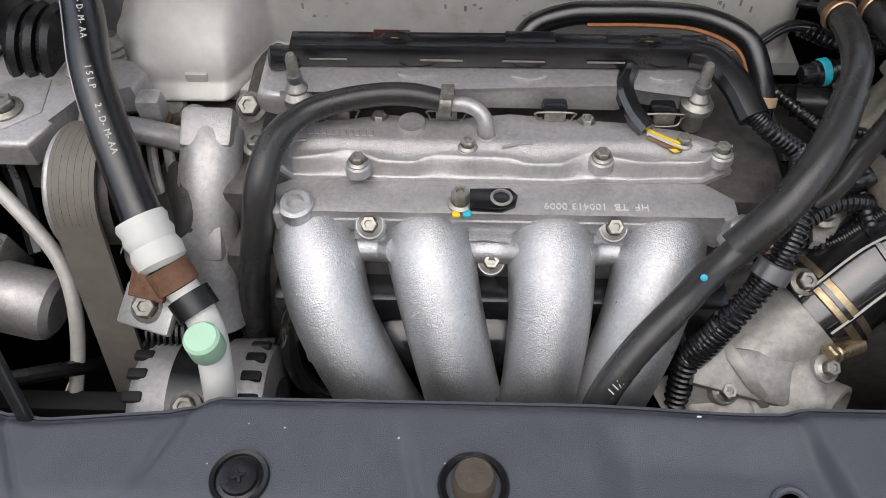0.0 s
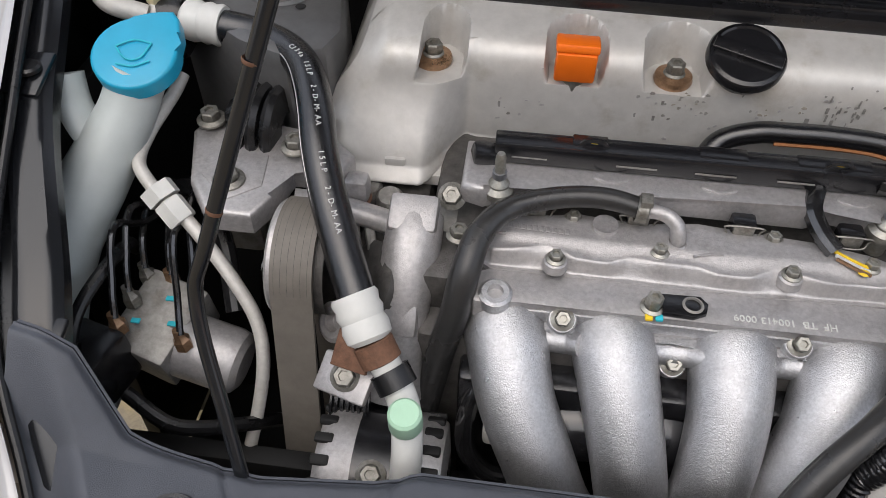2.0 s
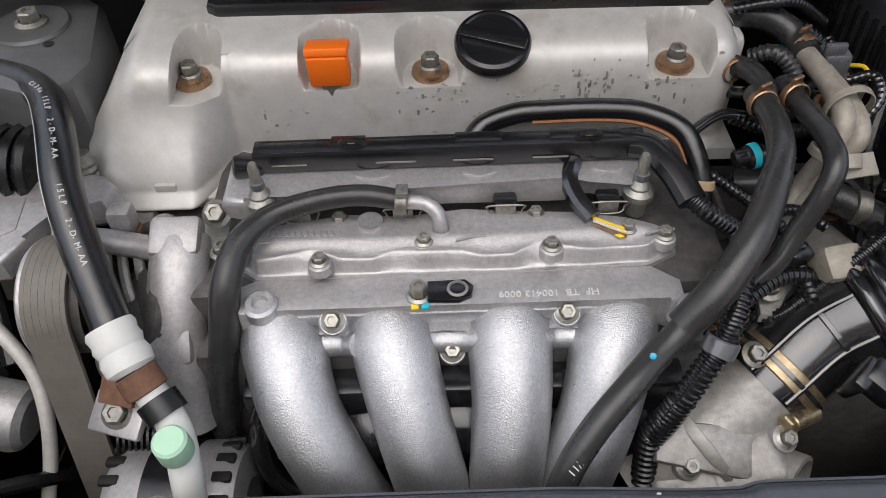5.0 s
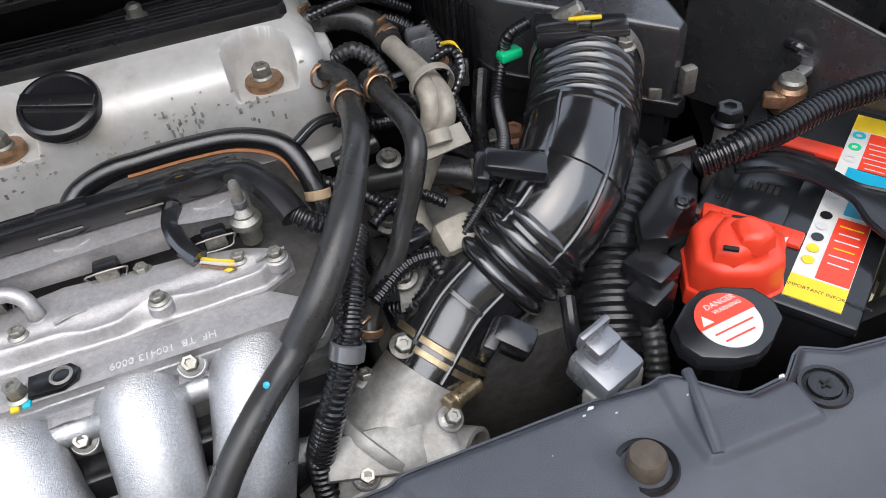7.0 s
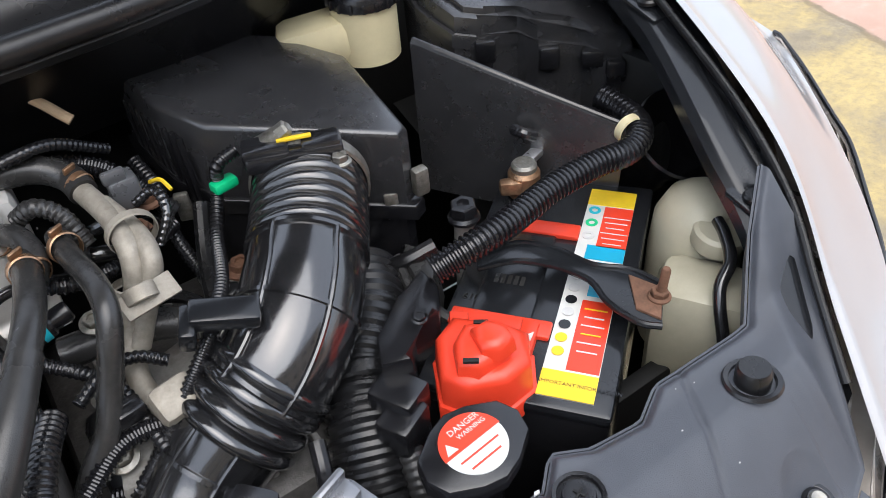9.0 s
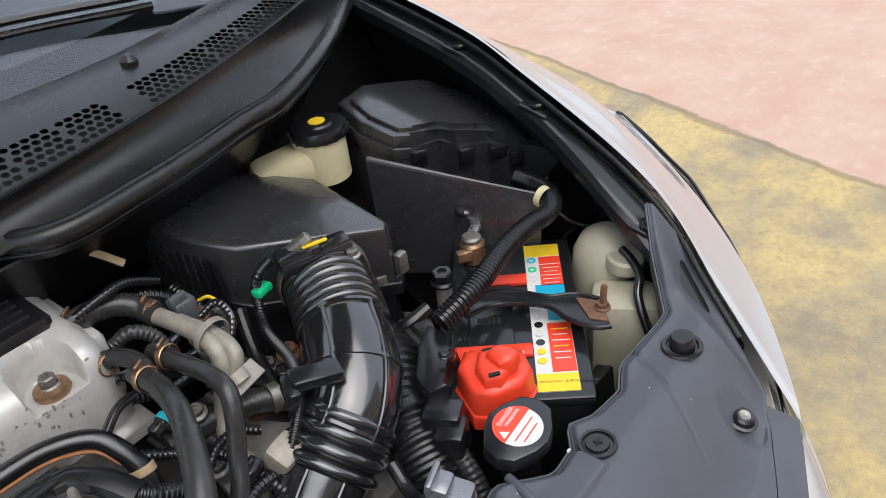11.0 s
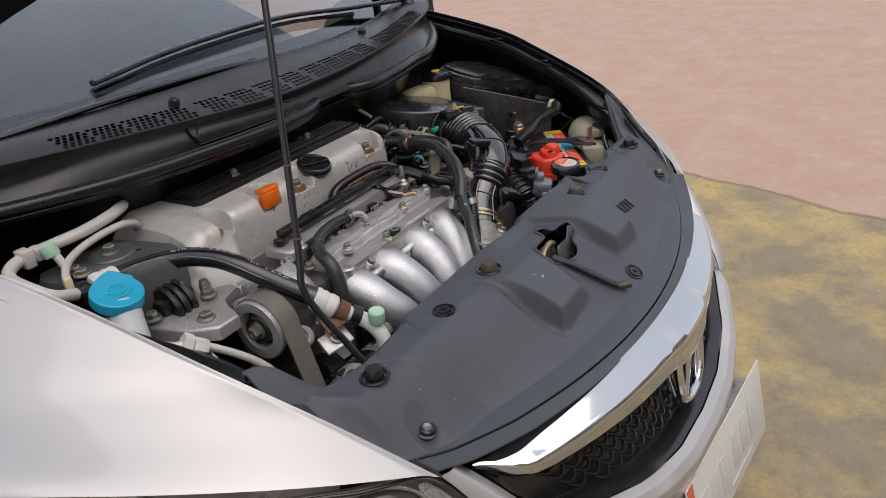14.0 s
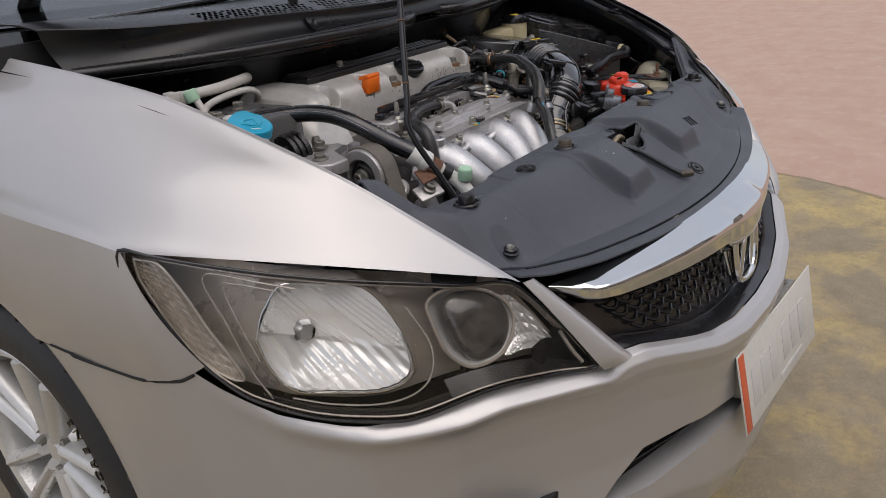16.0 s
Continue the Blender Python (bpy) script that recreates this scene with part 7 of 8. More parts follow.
for k in range(6):
    part("label_text", bat_box((0.09 - 0.008 * k, -0.05, 0.9176), (0.0012, 0.026 - 0.004 * (k % 3), 0.0006), 0), "bar_grey", battery, "unreadable pale print")
    part("label_text", bat_box((-0.04 - 0.01 * k, -0.05, 0.918), (0.0012, 0.02 - 0.003 * (k % 2), 0.0006), 0), "yellow" if k % 3 == 0 else "white", battery, "unreadable print")
part("label_title", text_mesh("IMPORTANT INFORMATION", 0.0052, BAT @ axes((-0.124, -0.064, 0.9174), (0, 1, 0), (0, 0, 1)) @ Matrix.Rotation(math.pi, 4, "Z") @ Matrix.Translation((-0.046, -0.004, 0)), 0.0003), "rail", battery, "small dark print")
part("case_print", join(*[bat_box((-0.02, 0.02 + 0.006 * k, 0.9195), (0.012, 0.004, 0.0006), 0) for k in range(5)]), "hose_grey", battery, "unreadable moulded print")
part("red_trim", bat_box((-0.074, 0.028, 0.918), (0.02, 0.09, 0.006), 0.002), "red", battery, "red lid trim")
part("red_trim", bat_box((0.06, 0.012, 0.918), (0.02, 0.06, 0.006), 0.002), "red", battery, "red lid trim")
neg = part("negative_terminal", join(lathe([(0.017, 0), (0.017, 0.026), (0.014, 0.03), (0, 0.03)], bat_p(0.116, 0.05, 0.917), (0, 0, 1), 22), bat_box((0.1, 0.06, 0.934), (0.014, 0.024, 0.016), 0.004, (0, 0, 20))), "brass", battery, "corroded tan clamp on the terminal")
part("terminal_post", lathe([(0.0135, 0), (0.0135, 0.008), (0.011, 0.011), (0, 0.011)], bat_p(0.116, 0.05, 0.944), (0, 0, 1), 24), "steel", neg, "round lead post")
part("cable_lug", bat_box((0.142, 0.046, 0.947), (0.04, 0.014, 0.008), 0.002, (0, 8, -12)), "cast", neg, "silver cable lug")
part("earth_cable", tube([bat_p(0.16, 0.043, 0.948), bat_p(0.178, 0.036, 0.944), bat_p(0.19, 0.02, 0.92), bat_p(0.195, 0.0, 0.88)], 0.007, 10, 8), "rubber_gloss", neg, "black earth cable")

_pc = [(0.378, 0.478), (0.35, 0.466), (0.33, 0.427), (0.341, 0.404), (0.37, 0.39), (0.397, 0.393), (0.418, 0.421), (0.403, 0.446)]
pos = part("terminal_cover", prism(_pc, 0.885, 0.938, 0.009, taper=0.08, seg=4), "red", None, "red plastic cover over the positive terminal", category="terminal cover", smooth=60)
part("cover_dome", prism([(0.372, 0.452), (0.352, 0.44), (0.341, 0.418), (0.352, 0.405), (0.384, 0.404), (0.394, 0.418), (0.388, 0.44)], 0.93, 0.953, 0.008, taper=0.12, seg=4), "red", pos, smooth=60)
part("cover_ridge", prism([(0.366, 0.436), (0.36, 0.412), (0.372, 0.402), (0.389, 0.405), (0.393, 0.42), (0.383, 0.436)], 0.945, 0.963, 0.007, taper=0.15, seg=4), "red", pos, smooth=60)
part("cover_skirt", prism([((x - 0.373) * 1.06 + 0.373, (y - 0.43) * 1.06 + 0.43) for x, y in _pc], 0.885, 0.903, 0.003), "red", pos)
part("cover_tab", prism([(0.408, 0.432), (0.416, 0.42), (0.444, 0.441), (0.436, 0.455)], 0.895, 0.909, 0.003), "red", pos)
part("cover_tab", prism([(0.372, 0.474), (0.386, 0.465), (0.4, 0.484), (0.388, 0.496)], 0.895, 0.918, 0.003), "red", pos)
for x, y, z in ((0.388, 0.449, 0.94), (0.351, 0.412, 0.9535)):
    part("cover_slot", box((x, y, z), (0.012, 0.004, 0.003), 0.0005, (0, 0, -38)), "dark", pos)

strap = part("battery_strap", join(prism([(0.442, 0.529), (0.483, 0.522), (0.505, 0.493), (0.516, 0.454), (0.537, 0.428), (0.544, 0.397), (0.507, 0.364), (0.496, 0.379), (0.493, 0.411), (0.5, 0.441), (0.489, 0.474), (0.467, 0.502), (0.435, 0.516)], 0.921, 0.9245, 0.001), tube([(x, y, 0.924) for x, y in [(0.442, 0.529), (0.483, 0.522), (0.505, 0.493), (0.516, 0.454), (0.537, 0.428), (0.544, 0.397)]], 0.003, 8, 4), tube([(x, y, 0.924) for x, y in [(0.507, 0.364), (0.496, 0.379), (0.493, 0.411), (0.5, 0.441), (0.489, 0.474), (0.467, 0.502), (0.435, 0.516)]], 0.003, 8, 4)), "rail", None, "black battery strap with a rusty end", category="battery strap")
part("strap_end", prism([(0.529, 0.423), (0.539, 0.393), (0.511, 0.369), (0.504, 0.39)], 0.9246, 0.927, 0.0008), "rust", strap, "rusty strap end")
part("strap_stud", lathe([(0.004, 0), (0.004, 0.04), (0.003, 0.042), (0, 0.042)], (0.528, 0.387, 0.915), (0.1, 0, 1), 12), "rust", strap)
bolt(strap, (0.528, 0.387, 0.927), (0, 0, 1), 0.007, 0.008, 1.4, "rust")
bolt(strap, (0.458, 0.566, 0.94), (0, 0, 1), 0.012, 0.018, 1.3, "plastic", "strap_knob")
part("strap_post", rod((0.456, 0.567, 0.85), (0.458, 0.566, 0.94), 0.01), "alu_dark", strap)

harness = part("wire_harness", tube([(0.387, 0.512, 0.953), (0.423, 0.506, 0.963), (0.467, 0.509, 0.965), (0.526, 0.52, 0.966), (0.581, 0.522, 0.966), (0.618, 0.518, 0.965), (0.645, 0.526, 0.966), (0.661, 0.545, 0.97), (0.662, 0.57, 0.975), (0.657, 0.594, 0.98)], 0.0135, 16, 8, ribs=(0.0055, 0.17)), "plastic", None, "thick corrugated black wire harness over the battery", category="wire harness")
part("harness_tie", lathe([(0.0138, 0), (0.0152, 0.001), (0.0152, 0.009), (0.0138, 0.01)], (0.646, 0.537, 0.968), (0.1, 1, 0.15), 20), "cream", harness, "pale tape ring")
fl = part("fuse_link_box", join(prism([(0.386, 0.532), (0.386, 0.506), (0.368, 0.48), (0.34, 0.474), (0.322, 0.45), (0.3, 0.459), (0.312, 0.487), (0.349, 0.515)], 0.9, 0.944, 0.005), box((0.304, 0.446, 0.912), (0.032, 0.04, 0.032), 0.004, (0, 0, 25)), box((0.296, 0.43, 0.898), (0.036, 0.03, 0.04), 0.004, (0, 0, 25))), "plastic", None, "black fuse link cover beside the battery", category="fuse cover")
part("taped_lead", tube([(0.292, 0.42, 0.885), (0.287, 0.4, 0.87), (0.28, 0.38, 0.845), (0.272, 0.362, 0.8)], 0.011, 12, 8, ribs=(0.006, 0.08)), "hose_grey", fl, "grey taped lead")
bolt(fl, (0.345, 0.472, 0.955), (0, -0.2, 1), 0.005, 0.005, 1.4, "plastic")

# radiator cap with a warning label
rc = thing("radiator_filler", "black radiator cap with a red and white warning label", "radiator cap", (0.297, 0.35, 0.88))
CAPM = axes((0.3115, 0.357, 0.943), (1, 0.1, 0), (0.02, -0.06, 1)) @ Matrix.Scale(0.8, 4)
part("cap_body", prism([(0.048 * math.cos(radians(a)) * (1.12 if a % 180 in (0, 30, 150) else 0.86), 0.048 * math.sin(radians(a)) * 0.86) for a in range(0, 360, 30)], -0.016, 0.004, 0.004, CAPM), "plastic", rc)
part("cap_neck", rod((0.3115, 0.357, 0.86), (0.3115, 0.357, 0.934), 0.02), "plastic", rc)
part("label_disc", lathe([(0.024, 0), (0.024, 0.0008), (0, 0.0008)], CAPM @ Vector((0, 0, 0.004)), CAPM.to_3x3() @ Vector((0, 0, 1)), 48), "white", rc, "white round label")
_half = [(0.0312 * math.cos(radians(a)), 0.0312 * math.sin(radians(a))) for a in range(2, 181, 8)]
part("label_red", prism(_half, 0.0049, 0.0056, 0, CAPM), "red", rc, "red warning half")
part("warning_text", join(text_mesh("DANGER", 0.0085, CAPM @ Matrix.Translation((-0.012, 0.0175, 0.0058)), 0.0002), text_mesh("WARNING", 0.0065, CAPM @ Matrix.Translation((-0.008, 0.0105, 0.0058)), 0.0002)), "white", rc, "white warning words")
part("warning_triangle", prism([(-0.026, 0.004), (-0.014, 0.004), (-0.02, 0.0145)], 0.0056, 0.0062, 0, CAPM), "white", rc)
for k in range(5):
    part("label_line", prism([(-0.024 + 0.002 * k, -0.004 - 0.0048 * k), (0.024 - 0.003 * k, -0.004 - 0.0048 * k), (0.024 - 0.003 * k, -0.0022 - 0.0048 * k), (-0.024 + 0.002 * k, -0.0022 - 0.0048 * k)], 0.0048, 0.0053, 0, CAPM), "red" if k % 2 else "bar_grey", rc, "unreadable line of print")

sens = part("pressure_sensor", join(box((0.218, 0.37, 0.925), (0.042, 0.04, 0.03), 0.005, (10, 0, 20)), box((0.216, 0.376, 0.945), (0.026, 0.02, 0.022), 0.004, (10, 0, 20)), box((0.212, 0.38, 0.958), (0.03, 0.006, 0.016), 0.002, (10, 0, 20))), "gunmetal", None, "silver grey sensor block behind the radiator cover", category="sensor")
part("sensor_foot", box((0.222, 0.362, 0.87), (0.05, 0.02, 0.1), 0.004, (0, 0, 20)), "alu_dark", sens)

# coolant reservoir
res = thing("coolant_reservoir", "milky coolant reservoir with a cap and a black hose", "reservoir", (0.66, 0.44, 0.7))
part("bottle", lathe([(0.0, 0.196), (0.018, 0.194), (0.034, 0.182), (0.044, 0.16), (0.047, 0.12), (0.047, 0.0), (0, 0)], (0.665, 0.457, 0.74), (0, 0, 1), 32), "milky", res)
part("bottle_front", box((0.61, 0.4, 0.81), (0.07, 0.09, 0.16), 0.018, (0, 0, 30)), "milky", res)
part("cap", lathe([(0.024, 0), (0.025, 0.004), (0.024, 0.016), (0.02, 0.019), (0, 0.019)], (0.645, 0.42, 0.9), (0, -0.1, 1), 24), "milky", res)
part("overflow_hose", tube([(0.648, 0.425, 0.922), (0.638, 0.408, 0.92), (0.618, 0.385, 0.915), (0.595, 0.375, 0.9), (0.58, 0.35, 0.86)], 0.006, 12, 8), "rubber_gloss", res, "short black overflow hose")
part("air_duct", lathe([(0.05, 0), (0.052, 0.003), (0.045, 0.02), (0.035, 0.05), (0.03, 0.12)], (0.7, 0.515, 0.955), (0.1, 0.55, -0.75), 28), "plastic", None, "black flared air duct mouth", category="air duct")

# black shield panel
def shield_f(u, v):
    top = Vector((0.526, 0.738, 1.036)).lerp(Vector((0.652, 0.548, 0.966)), u)
    low = Vector((0.518, 0.728, 0.86)).lerp(Vector((0.636, 0.543, 0.86)), u)
    p = top.lerp(low, v)
    return p + Vector((-0.003 * math.sin(math.pi * u), -0.002 * math.sin(math.pi * u), 0.002 * math.sin(math.pi * u) * (1 - v)))


panel = part("shield_panel", sheet(shield_f, 24, 14, 0.006), "box_black", None, "tall glossy black shield panel behind the battery", category="panel")
part("panel_edge", tube([shield_f(k / 10, 0) for k in range(11)], 0.0042, 10, 4), "plastic", panel)
part("panel_handle", tube([shield_f(0.5, 0.3) + Vector((-0.012, -0.01, 0.0)), shield_f(0.55, 0.27) + Vector((-0.018, -0.014, 0)), shield_f(0.6, 0.3) + Vector((-0.012, -0.01, 0))], 0.006, 10, 6), "plastic_gloss", panel)

# fuse box
fuse = thing("fuse_box", "black fuse box with a stepped lid", "fuse box", (0.68, 0.75, 0.85))
FPOLY = [(0.572, 0.79), (0.578, 0.735), (0.6, 0.722), (0.648, 0.716), (0.655, 0.69), (0.7, 0.668), (0.708, 0.64), (0.735, 0.626), (0.76, 0.66), (0.772, 0.74), (0.755, 0.83), (0.66, 0.87), (0.59, 0.85)]


def fuse_slab(z0, z1, grow, bev):
    c = Vector((0.68, 0.75))
    poly = [((x - c.x) * grow + c.x, (y - c.y) * grow + c.y) for x, y in FPOLY]
    b = prism(poly, z0, z1, bev)
    for v in b.verts:
        v.co.z += 0.22 * (v.co.y - 0.72) - 0.12 * (v.co.x - 0.65)
    return b


part("lid", fuse_slab(1.015, 1.035, 1.0, 0.006), "box_black", fuse)
part("lid_rim", fuse_slab(1.0, 1.016, 1.05, 0.003), "box_black", fuse)
part("base", fuse_slab(0.88, 1.002, 1.02, 0.002), "box_black", fuse)
part("latch", box((0.705, 0.652, 0.985), (0.03, 0.014, 0.02), 0.003, (0, 0, -40)), "plastic", fuse)

# brake fluid reservoir
bf = thing("brake_fluid_reservoir", "yellowed brake fluid reservoir with a black cap", "reservoir", (0.51, 0.81, 0.95))
part("tank", lathe([(0.036, 0), (0.0365, 0.06), (0.032, 0.066), (0, 0.066)], (0.513, 0.812, 1.0), (0, 0, 1), 36), "cream", bf)
part("tank_arm", box((0.465, 0.835, 1.025), (0.09, 0.06, 0.05), 0.014, (0, -8, -25)), "cream", bf)
bcap = part("cap", lathe([(0.036, 0), (0.039, 0.002)] + [(0.0395, 0.012), (0.037, 0.017), (0.022, 0.018), (0.02, 0.021), (0, 0.021)], (0.515, 0.811, 1.06), (0, 0, 1), 40), "plastic", bf, "ribbed black cap")
for k in range(18):
    a = 2 * math.pi * k / 18
    part("grip", box((0.515 + 0.039 * math.cos(a), 0.811 + 0.039 * math.sin(a), 1.067), (0.006, 0.004, 0.01), 0.001, (0, 0, math.degrees(a))), "plastic", bcap)
part("cap_mark", lathe([(0.012, 0), (0.012, 0.0012), (0.007, 0.0016), (0, 0.0012)], (0.515, 0.811, 1.081), (0, 0, 1), 8), "yellow", bcap, "yellow octagon mark")

# air cleaner
abx = thing("air_cleaner", "black air cleaner box with a sloped lid", "air cleaner", (0.36, 0.74, 0.8))
APOLY = [(0.288, 0.717), (0.432, 0.624), (0.446, 0.632), (0.465, 0.776), (0.42, 0.85), (0.33, 0.9), (0.25, 0.86), (0.262, 0.77)]


def air_slab(z0, z1, grow, bev):
    c = Vector((0.34, 0.75))
    b = prism([((x - c.x) * grow + c.x, (y - c.y) * grow + c.y) for x, y in APOLY], z0, z1, bev, seg=3)
    for v in b.verts:
        v.co.z += -0.12 * (v.co.x - 0.28) + 0.1 * (v.co.y - 0.7)
    return b


part("lid", air_slab(0.96, 1.043, 1.0, 0.006), "box_black", abx)
part("lid_rim", air_slab(0.945, 0.962, 1.06, 0.003), "plastic", abx)
part("base", air_slab(0.8, 0.946, 0.98, 0.003), "plastic", abx)
for k in range(9):
    part("side_rib", box((0.268 - 0.002 * k, 0.738 + 0.014 * k, 0.99), (0.006, 0.006, 0.08), 0.002, (0, 0, 10)), "plastic", abx)
part("lid_clip", box((0.45, 0.625, 0.955), (0.016, 0.012, 0.03), 0.003), "steel", abx, "wire lid clip")
maf = part("airflow_sensor", join(box((0.338, 0.643, 1.03), (0.085, 0.03, 0.016), 0.004, (0, 0, -22)), box((0.317, 0.653, 1.037), (0.04, 0.026, 0.014), 0.003, (0, 0, -22)), box((0.36, 0.633, 1.036), (0.034, 0.024, 0.012), 0.003, (0, 0, -22))), "plastic_gloss", None, "black air flow sensor with a yellow mark", category="sensor")
part("mark", box((0.34, 0.641, 1.0445), (0.03, 0.005, 0.003), 0.001, (0, 0, -22)), "yellow", maf, "yellow paint mark")
bolt(maf, (0.366, 0.612, 1.022), (0, 0, 1), 0.0065, 0.009, 1.5)

# intake hose: bellows, ribbed elbow, bellows and throttle neck
ih = thing("intake_hose", "glossy black intake hose with bellows and ribs", "intake hose", (0.24, 0.5, 0.85))
TUBE = [(0.357, 0.664, 0.988), (0.345, 0.644, 0.986), (0.327, 0.611, 0.982), (0.304, 0.576, 0.975), (0.284, 0.549, 0.967), (0.261, 0.526, 0.956), (0.236, 0.511, 0.942), (0.213, 0.506, 0.928), (0.185, 0.502, 0.91), (0.155, 0.496, 0.89), (0.122, 0.478, 0.866), (0.107, 0.47, 0.855)]
part("upper_bellows", tube(TUBE[:4], 0.0525, 40, 8, ribs=(0.0125, 0.13), soft_ribs=True), "rubber_gloss", ih)
part("elbow", tube(TUBE[3:8], 0.05, 40, 10, radii=[0.0495, 0.051, 0.0505, 0.05, 0.048]), "rubber_gloss", ih)
part("lower_bellows", tube(TUBE[6:9], 0.0535, 40, 8, ribs=(0.014, 0.14), soft_ribs=True), "rubber_gloss", ih)
part("throttle_neck", tube(TUBE[8:], 0.042, 36, 8, radii=[0.046, 0.044, 0.0425, 0.042]), "rubber_gloss", ih)
for seg_, radius, spots, angles in ((TUBE[3:8], 0.0505, (0.02, 0.45, 0.9), (-0.5, 0.55)), (TUBE[8:], 0.0445, (0.3, 0.72), (-0.35, 0.5))):
    q = curve_points(seg_, 10)
    for t0 in spots:
        k = int(t0 * (len(q) - 2))
        part("ring_rib", lathe([(radius - 0.003, -0.0035), (radius + 0.0022, -0.0018), (radius + 0.0022, 0.0018), (radius - 0.003, 0.0035)], q[k], (q[k + 1] - q[k]).normalized(), 40), "rubber_gloss", ih)
    for off in angles:
        line = []
        for k in range(len(q) - 1):
            d = (q[k + 1] - q[k]).normalized()
            up = Vector((-0.25, -0.65, 0.7))
            up = (up - d * up.dot(d)).normalized()
            line.append(q[k] + (up * math.cos(off) + d.cross(up) * math.sin(off)) * radius)
        part("long_rib", tube(line, 0.0026, 8, 1), "rubber_gloss", ih)
_cd = (Vector(TUBE[2]) - Vector(TUBE[0])).normalized()
_cu = (Vector((-0.55, -0.1, 0.8)) - _cd * Vector((-0.55, -0.1, 0.8)).dot(_cd)).normalized()
cl = part("hose_clamp", lathe([(0.0525, -0.007), (0.0548, -0.006), (0.0548, 0.006), (0.0525, 0.007)], Vector(TUBE[0]).lerp(Vector(TUBE[1]), 0.7), _cd, 44), "steel", ih, "silver worm-drive clamp")
_sp = Vector(TUBE[0]).lerp(Vector(TUBE[1]), 0.7) + _cu * 0.06
part("clamp_screw", join(box((0, 0, 0), (0.03, 0.016, 0.013), 0.003), lathe([(0.0, 0), (0.0075, 0), (0.0075, 0.009), (0.005, 0.011), (0, 0.009)], (0.014, 0, 0.001), (1, 0, 0.1), 6)), "steel", cl)
_o = scene.collection.objects[-1]
_o.matrix_basis = Matrix.Translation(-ORG[cl.name]) @ axes(_sp, _cd.cross(_cu) * -1, _cu) @ Matrix.Translation(Vector(ORG[_o.name]))
cl2 = part("hose_clamp", lathe([(0.0428, -0.0085), (0.0452, -0.0075), (0.0452, 0.0075), (0.0428, 0.0085)], Vector(TUBE[10]), Vector(TUBE[11]) - Vector(TUBE[9]), 40), "gilt", ih, "yellowish worm-drive clamp")
part("clamp_screw", join(rod((0.141, 0.437, 0.862), (0.114, 0.424, 0.868), 0.0075), box((0.132, 0.437, 0.861), (0.024, 0.014, 0.012), 0.003, (0, 0, 25)), rod((0.114, 0.424, 0.868), (0.108, 0.421, 0.869), 0.009, seg=6)), "gilt", cl2)
part("hose_bracket", join(box((0.214, 0.516, 1.012), (0.05, 0.022, 0.014), 0.003, (10, 12, -22)), box((0.188, 0.524, 1.008), (0.012, 0.03, 0.02), 0.003, (10, 12, -22))), "rail", ih, "black wire holder")
part("hose_bracket", join(box((0.17, 0.427, 0.918), (0.034, 0.026, 0.026), 0.006, (10, 20, -40)), box((0.15400000000000003, 0.433, 0.918), (0.012, 0.03, 0.03), 0.003, (10, 20, -40))), "plastic", ih, "black wire holder")
duct2 = part("second_duct", tube([(0.36, 0.6, 0.9), (0.338, 0.55, 0.9), (0.3, 0.5, 0.89), (0.275, 0.45, 0.87), (0.26, 0.41, 0.83), (0.25, 0.38, 0.78)], 0.036, 26, 8, ribs=(0.011, 0.1)), "rubber", None, "matt black corrugated duct under the intake hose", category="duct")
part("duct_collar", lathe([(0.037, 0), (0.039, 0.002), (0.039, 0.012), (0.037, 0.014)], (0.3, 0.5, 0.89), (-0.4, -0.85, -0.25), 32), "rubber", duct2)
sc = part("sensor_lead", tube([(0.297, 0.672, 1.036), (0.278, 0.67, 1.03), (0.274, 0.677, 1.006), (0.253, 0.645, 0.982), (0.232, 0.581, 0.987), (0.209, 0.541, 0.988), (0.188, 0.525, 0.974), (0.162, 0.514, 0.952), (0.14, 0.508, 0.93), (0.114, 0.501, 0.91), (0.095, 0.512, 0.9)], 0.0062, 12, 8, ribs=(0.0042, 0.18)), "plastic", None, "thin corrugated black sensor lead", category="cable")
part("lead_clip", box((0.279, 0.673, 1.008), (0.024, 0.014, 0.01), 0.003, (0, 0, 10)), "green", sc, "bright green clip")

# throttle body
tb = thing("throttle_body", "cast aluminium throttle body with bolts and an outlet", "throttle body", (0.06, 0.44, 0.75))
part("housing", tube([(0.108, 0.47, 0.855), (0.088, 0.46, 0.842), (0.06, 0.447, 0.825), (0.03, 0.435, 0.805), (0.0, 0.425, 0.785)], 0.045, 36, 8, radii=[0.041, 0.0425, 0.047, 0.05, 0.05]), "alu_dark", tb, "smooth cast throttle housing", smooth=60)
part("flange", lathe([(0.044, -0.006), (0.058, -0.005), (0.0595, 0.0), (0.058, 0.005), (0.044, 0.006)], (0.052, 0.443, 0.82), (0.85, 0.38, 0.5), 40), "alu_dark", tb, "cast joint flange")
part("flange_wing", prism([(-0.05, -0.016), (0.03, -0.03), (0.045, -0.01), (0.03, 0.014), (-0.045, 0.016)], 0, 0.011, 0.004, axes((0.05, 0.418, 0.852), (0.8, -0.2, 0.3), (0.1, -0.45, 0.88))), "alu_dark", tb, "flat cast ledge")
part("motor_cover", join(box((0.078, 0.405, 0.828), (0.075, 0.055, 0.045), 0.014, (18, -22, 14), 4), box((0.03, 0.4, 0.822), (0.06, 0.045, 0.03), 0.01, (18, -18, 10), 3)), "alu_dark", tb, "rounded cast motor cover", smooth=60)
